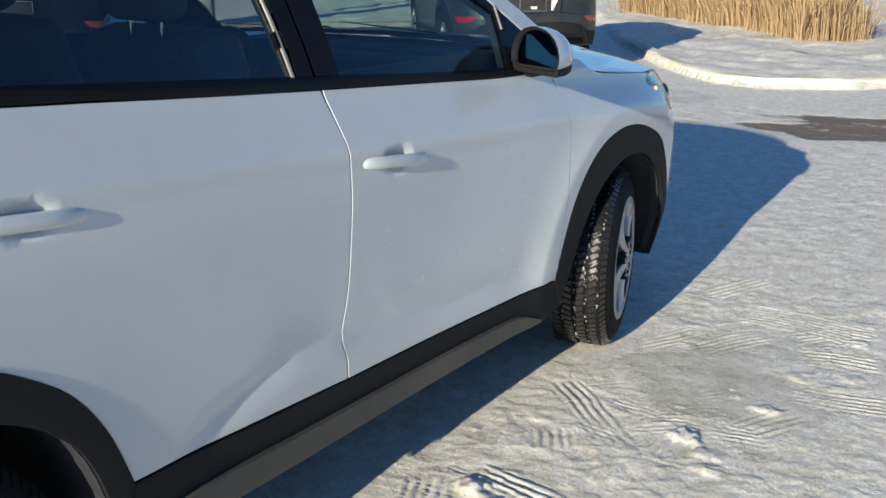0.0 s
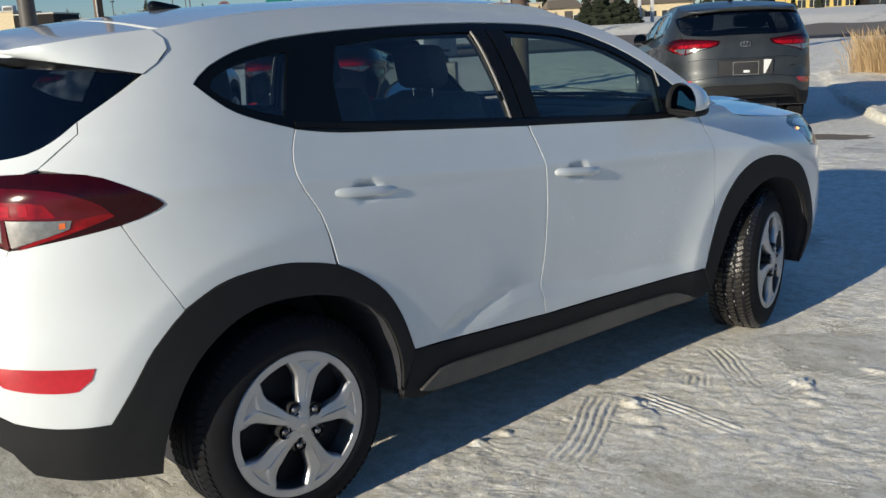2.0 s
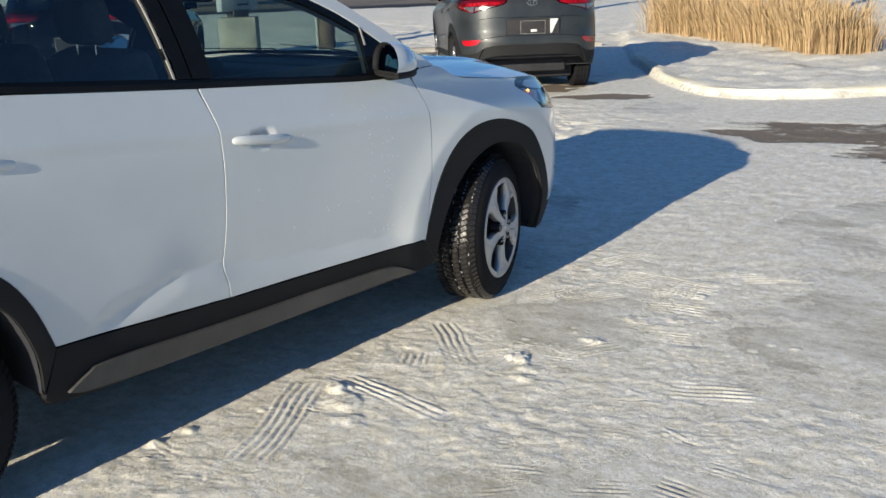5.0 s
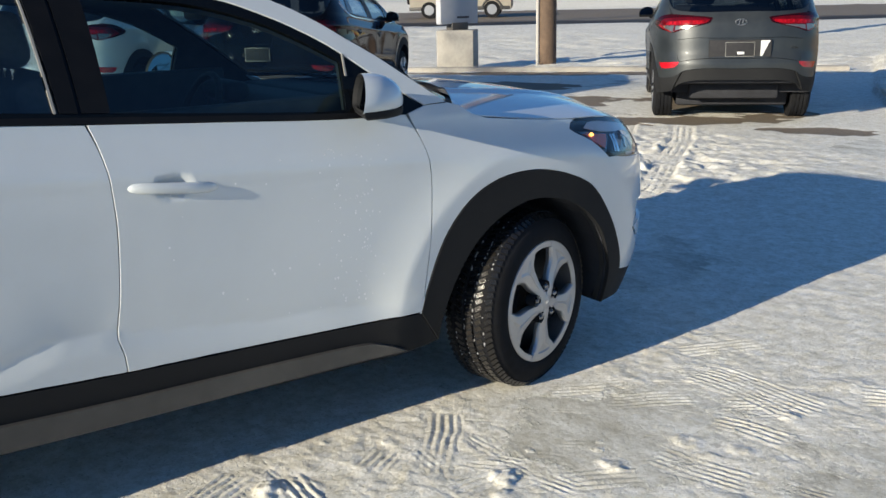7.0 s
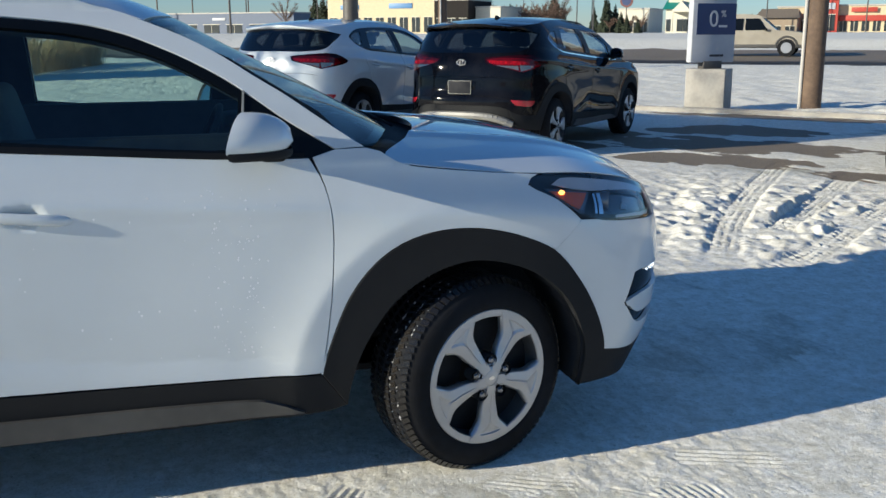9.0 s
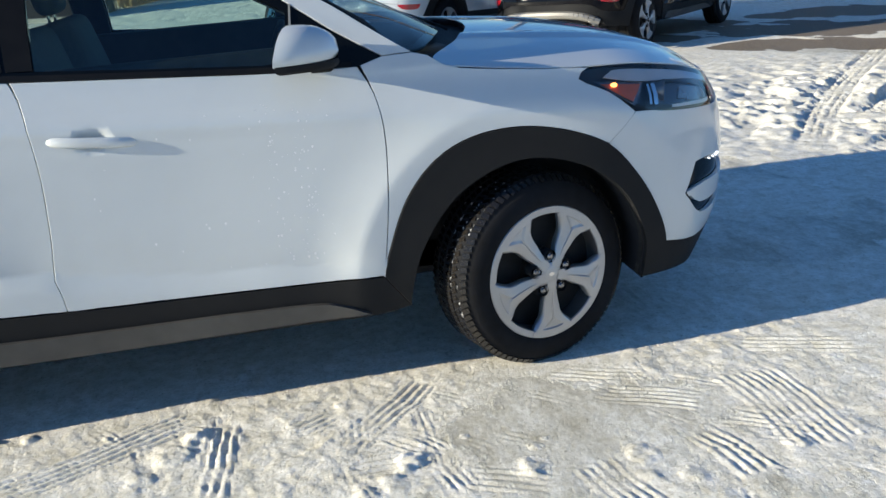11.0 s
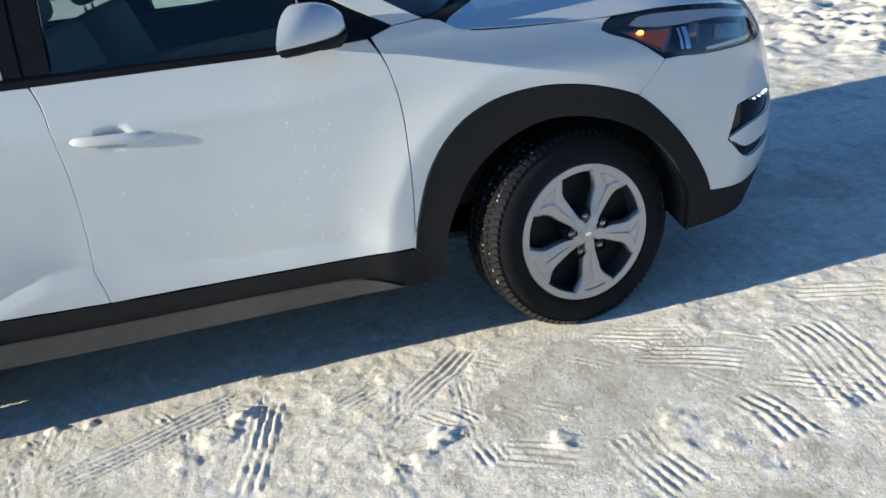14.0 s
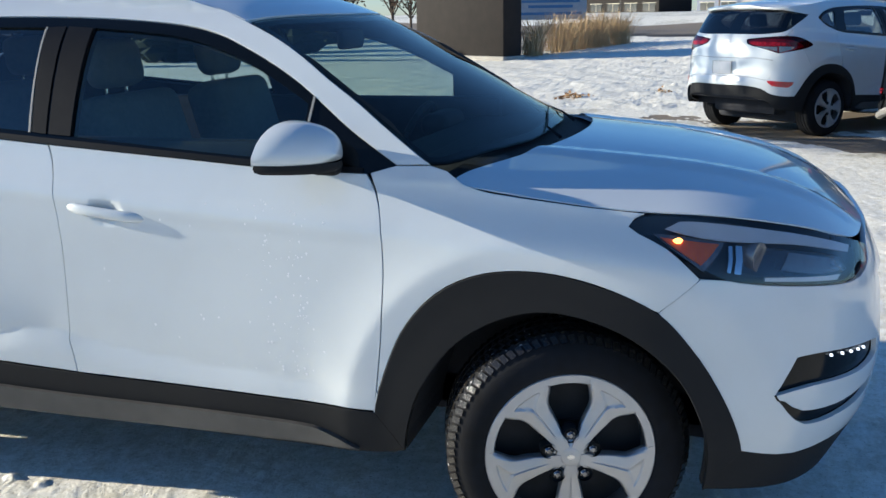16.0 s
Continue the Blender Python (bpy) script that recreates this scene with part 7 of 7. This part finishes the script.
bare_tree("tree", (-7.7, -12.9), 8.0, 0.0, "tree with a few brown leaves beside the lot", twigs=1500, leaf=0.085, spread=0.40, seed=11)


# ---- beige vehicle on the road ----
def road_vehicle():
    p = thing("car", (-32.6, 24.9, 0.40), TURN, label="beige older off-road car on the far road", category="car")

    def slab(name, prof, half_low, half_high, z_mid, material, parent):
        v, n = [], len(prof)
        for sg in (-1, 1):
            for x, z in prof:
                v.append((x, sg * (half_low if z < z_mid else half_low + (half_high - half_low) * (z - z_mid) / 0.6), z))
        f = [tuple(range(n)), tuple(range(n, 2 * n))[::-1]] + [(i, (i + 1) % n, n + (i + 1) % n, n + i) for i in range(n)]
        ob = mesh_object(name, v, f, material, parent, smooth=False)
        bev = ob.modifiers.new("round", "BEVEL")
        bev.width, bev.segments = 0.04, 2
        return ob

    slab("body", [(-2.15, 0.45), (-2.2, 0.80), (-2.16, 0.96), (-2.05, 1.02), (0.95, 1.04), (1.5, 1.02), (1.95, 0.95), (2.18, 0.84), (2.26, 0.66), (2.24, 0.42)], 0.88, 0.88, 1.2, M["beige_paint"], p)
    cab = slab("cabin", [(-2.05, 0.98), (-1.98, 1.45), (-1.88, 1.62), (-1.7, 1.68), (-0.3, 1.71), (0.1, 1.68), (0.32, 1.60), (1.05, 1.0)], 0.84, 0.66, 1.02, M["beige_paint"], p)
    for x0, x1 in ((-1.85, -1.15), (-1.05, -0.35), (-0.25, 0.30)):
        for sg in (-1, 1):
            v = [(x0, sg * 0.845, 1.08), (x1 + (0.35 if x1 > 0 else 0), sg * 0.845, 1.08), (x1, sg * 0.722, 1.56), (x0, sg * 0.722, 1.56)]
            mesh_object("side_window", v, [(0, 1, 2, 3)], M["gloss"], cab, smooth=False)
    for x in (-1.35, 1.45):
        for sg in (-1, 1):
            bm = bmesh.new()
            tube(bm, (x, sg * 0.70, 0.36), (x, sg * 0.91, 0.36), 0.36, n=24)
            w = part("wheel", bm, M["tyre"], p)
            bm = bmesh.new()
            tube(bm, (x, sg * 0.88, 0.36), (x, sg * 0.925, 0.36), 0.22, n=20)
            part("rim", bm, M["alloy"], w)
    bm = bmesh.new()
    tube(bm, (-2.2, 0, 0.95), (-2.42, 0, 0.95), 0.34, n=24)
    part("spare_wheel", bm, M["tyre"], p)
    bm = bmesh.new()
    box(bm, (4.5, 1.8, 0.16), (0, 0, 0.42), 0.03)
    part("lower_trim", bm, M["rocker"], p)
    bm = bmesh.new()
    box(bm, (0.34, 1.74, 0.36), (2.16, 0, 0.60), 0.09, 3)
    part("front_bumper", bm, M["rocker"], p, "dark grey plastic bumper")
    bm = bmesh.new()
    box(bm, (1.05, 1.40, 0.03), (1.48, 0, 1.025), 0.012, 2, Matrix.Rotation(radians(4), 4, "Y"))
    part("bonnet", bm, M["grey"], p, "dark reflecting bonnet")
    for sg in (-1, 1):
        bm = bmesh.new()
        box(bm, (0.10, 0.26, 0.13), (2.14, sg * 0.70, 0.84), 0.03, 2)
        part("head_lamp", bm, M["clear"], p)
        bm = bmesh.new()
        for i in range(14):
            b0, b1 = math.pi * i / 14, math.pi * (i + 1) / 14
            tube(bm, (1.45 + 0.43 * math.cos(b0), sg * 0.885, 0.38 + 0.43 * math.sin(b0)), (1.45 + 0.43 * math.cos(b1), sg * 0.885, 0.38 + 0.43 * math.sin(b1)), 0.045, n=6)
        part("arch_trim", bm, M["rocker"], p)
        bm = bmesh.new()
        box(bm, (0.10, 0.16, 0.12), (0.62, sg * 0.96, 1.10), 0.03, 2)
        part("door_mirror", bm, M["gloss"], p)


road_vehicle()


# ---- trim of the black car that the others lack ----
def recolour_one(o, fresh):
    for slot in o.material_slots:
        slot.link = "OBJECT"
        slot.material = fresh


def extra(car_ob, name, bm, material):
    return part(name, bm, material, car_ob)


bm = bmesh.new()
for i in range(25):
    x0, x1 = -0.66 + 1.32 * i / 25, -0.66 + 1.32 * (i + 1) / 25
    p0, p1 = side(*tail(x0, 0.50)), side(*tail(x1, 0.50))
    tube(bm, (x0, p0.y - 0.012, 0.50 - 0.10 * (abs(x0) / 0.66) ** 4), (x1, p1.y - 0.012, 0.50 - 0.10 * (abs(x1) / 0.66) ** 4), 0.045, n=8)
extra(black_car, "skid_trim", bm, M["skid"])
for x in (0.50, 0.60):
    bm = bmesh.new()
    tube(bm, (x, -2.05, 0.36), (x, -2.26, 0.36), 0.042, n=20, caps=False)
    extra(black_car, "exhaust_tip", bm, M["chrome"])


# bright line under the black car's windows, plate panel of the grey one
trim = flank(*DLO_LOW, *[(y, z - 0.016) for y, z in reversed(DLO_LOW)])
for ob in sheet("window_trim", smooth_loop(trim, keep=(0, 8, 9, 17)), side, M["chrome"], black_car, off=0.004, gap=0, mirror=True, cell=0.05, thick=0.006):
    pass
pt = side(*tail(0.0, 0.86)).y
bm = bmesh.new()
box(bm, (0.66, 0.012, 0.185), (0.0, pt - 0.012, 0.835), 0.01)
extra(grey_car, "plate_panel", bm, M["plate"])
bm = bmesh.new()
verts = [bm.verts.new((x, y, z)) for y in (pt - 0.022, pt - 0.012) for x, z in ((0.215, 0.920), (0.315, 0.920), (0.235, 0.752), (0.215, 0.752))]
for q in ((0, 1, 2, 3), (7, 6, 5, 4), (0, 4, 5, 1), (1, 5, 6, 2), (2, 6, 7, 3), (3, 7, 4, 0)):
    bm.faces.new([verts[i] for i in q])
bmesh.ops.recalc_face_normals(bm, faces=bm.faces)
extra(grey_car, "plate_wedge", bm, M["plate_white"])
bm = bmesh.new()
box(bm, (0.075, 0.01, 0.03), (0.01, pt - 0.026, 0.785), 0.003)
extra(grey_car, "plate_sticker", bm, M["plate_white"])


# ---- round sign across the road ----
def round_sign(at, tall, r):
    t = thing("round_sign", (at[0], at[1], ground_z(*at)), TURN, label="round dark red and blue sign on a tall post", category="sign")
    v = bmesh.new()
    tube(v, (0, 0, 0), (0, 0, tall), 0.14, 0.11, n=10)
    part("post", v, M["dark_metal"], t)
    v = bmesh.new()
    tube(v, (0, -0.2, tall + r * 0.8), (0, 0.2, tall + r * 0.8), r, n=28)
    disc = part("disc", v, M["maroon"], t)
    v = bmesh.new()
    tube(v, (0, -0.23, tall + r * 0.8), (0, 0.23, tall + r * 0.8), r * 0.72, n=28)
    part("band", v, M["sign_navy"], disc)


spot = far_at(-21.6, 96)
round_sign((spot.x, spot.y), far_z(3.95) - 1.0, 1.45)
for o in black_car.children_recursive:
    if o.name.split(".")[0] in ("rim", "hub_cap"):
        recolour_one(o, M["alloy_dark_and_shade"])


# ---- fallen leaves caught in the snow ----
def leaf_litter(at, spread, count, seed):
    r, v, f = random.Random(seed), [], []
    for i in range(count):
        x, y = at[0] + r.gauss(0, spread), at[1] + r.gauss(0, spread * 0.7)
        p = Vector((x, y, ground_z(x, y) + r.uniform(0.02, 0.10) * math.exp(-((x - at[0]) ** 2 + (y - at[1]) ** 2) / spread**2)))
        u = Vector((r.uniform(-1, 1), r.uniform(-1, 1), r.uniform(-0.5, 0.7))).normalized()
        w = u.cross(Vector((r.uniform(-1, 1), r.uniform(-1, 1), 1))).normalized()
        s, k = r.uniform(0.03, 0.06), len(v)
        v += [p - u * s, p + w * s * 0.5 + Vector((0, 0, 0.006)), p + u * s, p - w * s * 0.5]
        f += [(k, k + 1, k + 2), (k, k + 2, k + 3)]
    ob = mesh_object("leaf_litter", v, f, M["dry_leaf"], smooth=False)
    return tagged(ob, "heap of dry brown leaves on snow", "leaves", kind="stuff")


leaf_litter((-14.1, -0.85), 0.22, 90, 4)
leaf_litter((-15.6, 0.7), 0.10, 25, 5)

# ---- raised letters on the tailgates ----
for c in (car, grey_car):
    p = side(*tail(0.582, 0.835))
    text_part("AWD", 0.030, c, M["nut_dark"], (p.x, p.y - 0.003, p.z), 24, 1.3)
recolour(car, M["plate"], M["plate_white"])
# dark uprights and foot of the plate holder on the near car
for sx in (1, -1):
    def on_gate(x, z, out=0.002):
        q = side(*tail(x, z))
        return (sx * q.x, q.y - out, q.z)
    bm = bmesh.new()
    for i in range(6):
        tube(bm, on_gate(0.342, 0.748 + 0.0215 * i), on_gate(0.342, 0.748 + 0.0215 * (i + 1)), 0.0038, n=6)
    tube(bm, on_gate(0.310, 0.878), on_gate(0.338, 0.878), 0.0040, n=6)
    part("plate_holder", bm, M["gloss"], car, "thin black upright of the plate holder")
    for name, x0, x1, z0, z1, out, m in (("plate_clip", 0.250, 0.336, 0.745, 0.782, 0.004, M["gloss"]), ("clip_window", 0.262, 0.306, 0.757, 0.769, 0.008, M["skid"])):
        bm = bmesh.new()
        quad = [bm.verts.new(on_gate(x, z, o)) for o in (out, out - 0.006) for x, z in ((x0, z0), (x1, z0), (x1, z1), (x0, z1))]
        for f4 in ((0, 1, 2, 3), (7, 6, 5, 4), (0, 4, 5, 1), (1, 5, 6, 2), (2, 6, 7, 3), (3, 7, 4, 0)):
            bm.faces.new([quad[i] for i in f4])
        bmesh.ops.recalc_face_normals(bm, faces=bm.faces)
        part(name, bm, m, car, smooth=False)


# ---- snow caught in the tread of the turned front wheel, and wet glints painted as pale bits ----
front = [o for o in car.children if o.name.startswith("wheel") and not o.name.startswith("wheel_well") and o.location.x > 0 and o.location.y > 0][0]
v, f = [], []
r = random.Random(21)
for i in range(340):
    ang, x0 = r.uniform(3.3, 6.0), r.choice((-0.046, -0.086, -0.126, -0.166, -0.206)) + r.uniform(-0.006, 0.006)
    q = Matrix.Rotation(-ang, 4, "X") @ Vector((x0, 0, 0.3385))
    n, s, k = q - Vector((x0, 0, 0)), 0.0008 + 0.0034 * r.random() ** 2.2, len(v)
    n.normalize()
    e = n.cross(Vector((1, 0, 0)))
    v += [q + e * s * 1.8, q + Vector((s, 0, 0)), q - e * s * 1.8, q - Vector((s, 0, 0)), q + n * s]
    f += [(k, k + 1, k + 4), (k + 1, k + 2, k + 4), (k + 2, k + 3, k + 4), (k + 3, k, k + 4)]
M["snow_glint_bit"] = mat("packed_snow_and_glint_bits", (0.62, 0.62, 0.62), 0.35, second=(0.35, 0.35, 0.34))
tagged(mesh_object("tread_snow", v, f, M["snow_glint_bit"], front, smooth=False), "pale bits for snow and wet glints in the tyre tread", kind="stuff")


# ---- water drops on the front door, their sparkle painted as white colour ----
v, f = [], []
r = random.Random(5)
for i in range(130):
    y, z = r.choice((0.50, 0.575, 0.60)) + r.gauss(0, 0.018), r.uniform(0.50, 1.02)
    if i % 4 == 0:
        y = r.uniform(-0.15, 0.7)
    q, s = side(*by_y(y, z)) + Vector((0.003, 0, 0)), r.uniform(0.0028, 0.0066)
    k = len(v)
    v += [(q.x - 0.0005, y - s, z), (q.x - 0.0005, y, z - s * 1.3), (q.x - 0.0005, y + s, z), (q.x - 0.0005, y, z + s * 1.2), (q.x + s * 0.12, y, z - s * 0.2)]
    f += [(k, k + 1, k + 4), (k + 1, k + 2, k + 4), (k + 2, k + 3, k + 4), (k + 3, k, k + 4)]
M["drop"] = mat("white_sparkle_drop", (0.92, 0.93, 0.95), 0.08, spec=0.9, coat=1.0)
door = [o for o in car.children if o.name == "front_door"][0]
tagged(mesh_object("melt_water", v, f, M["drop"], door), "scattered small melt water drops, coloured white for their sparkle", kind="stuff")
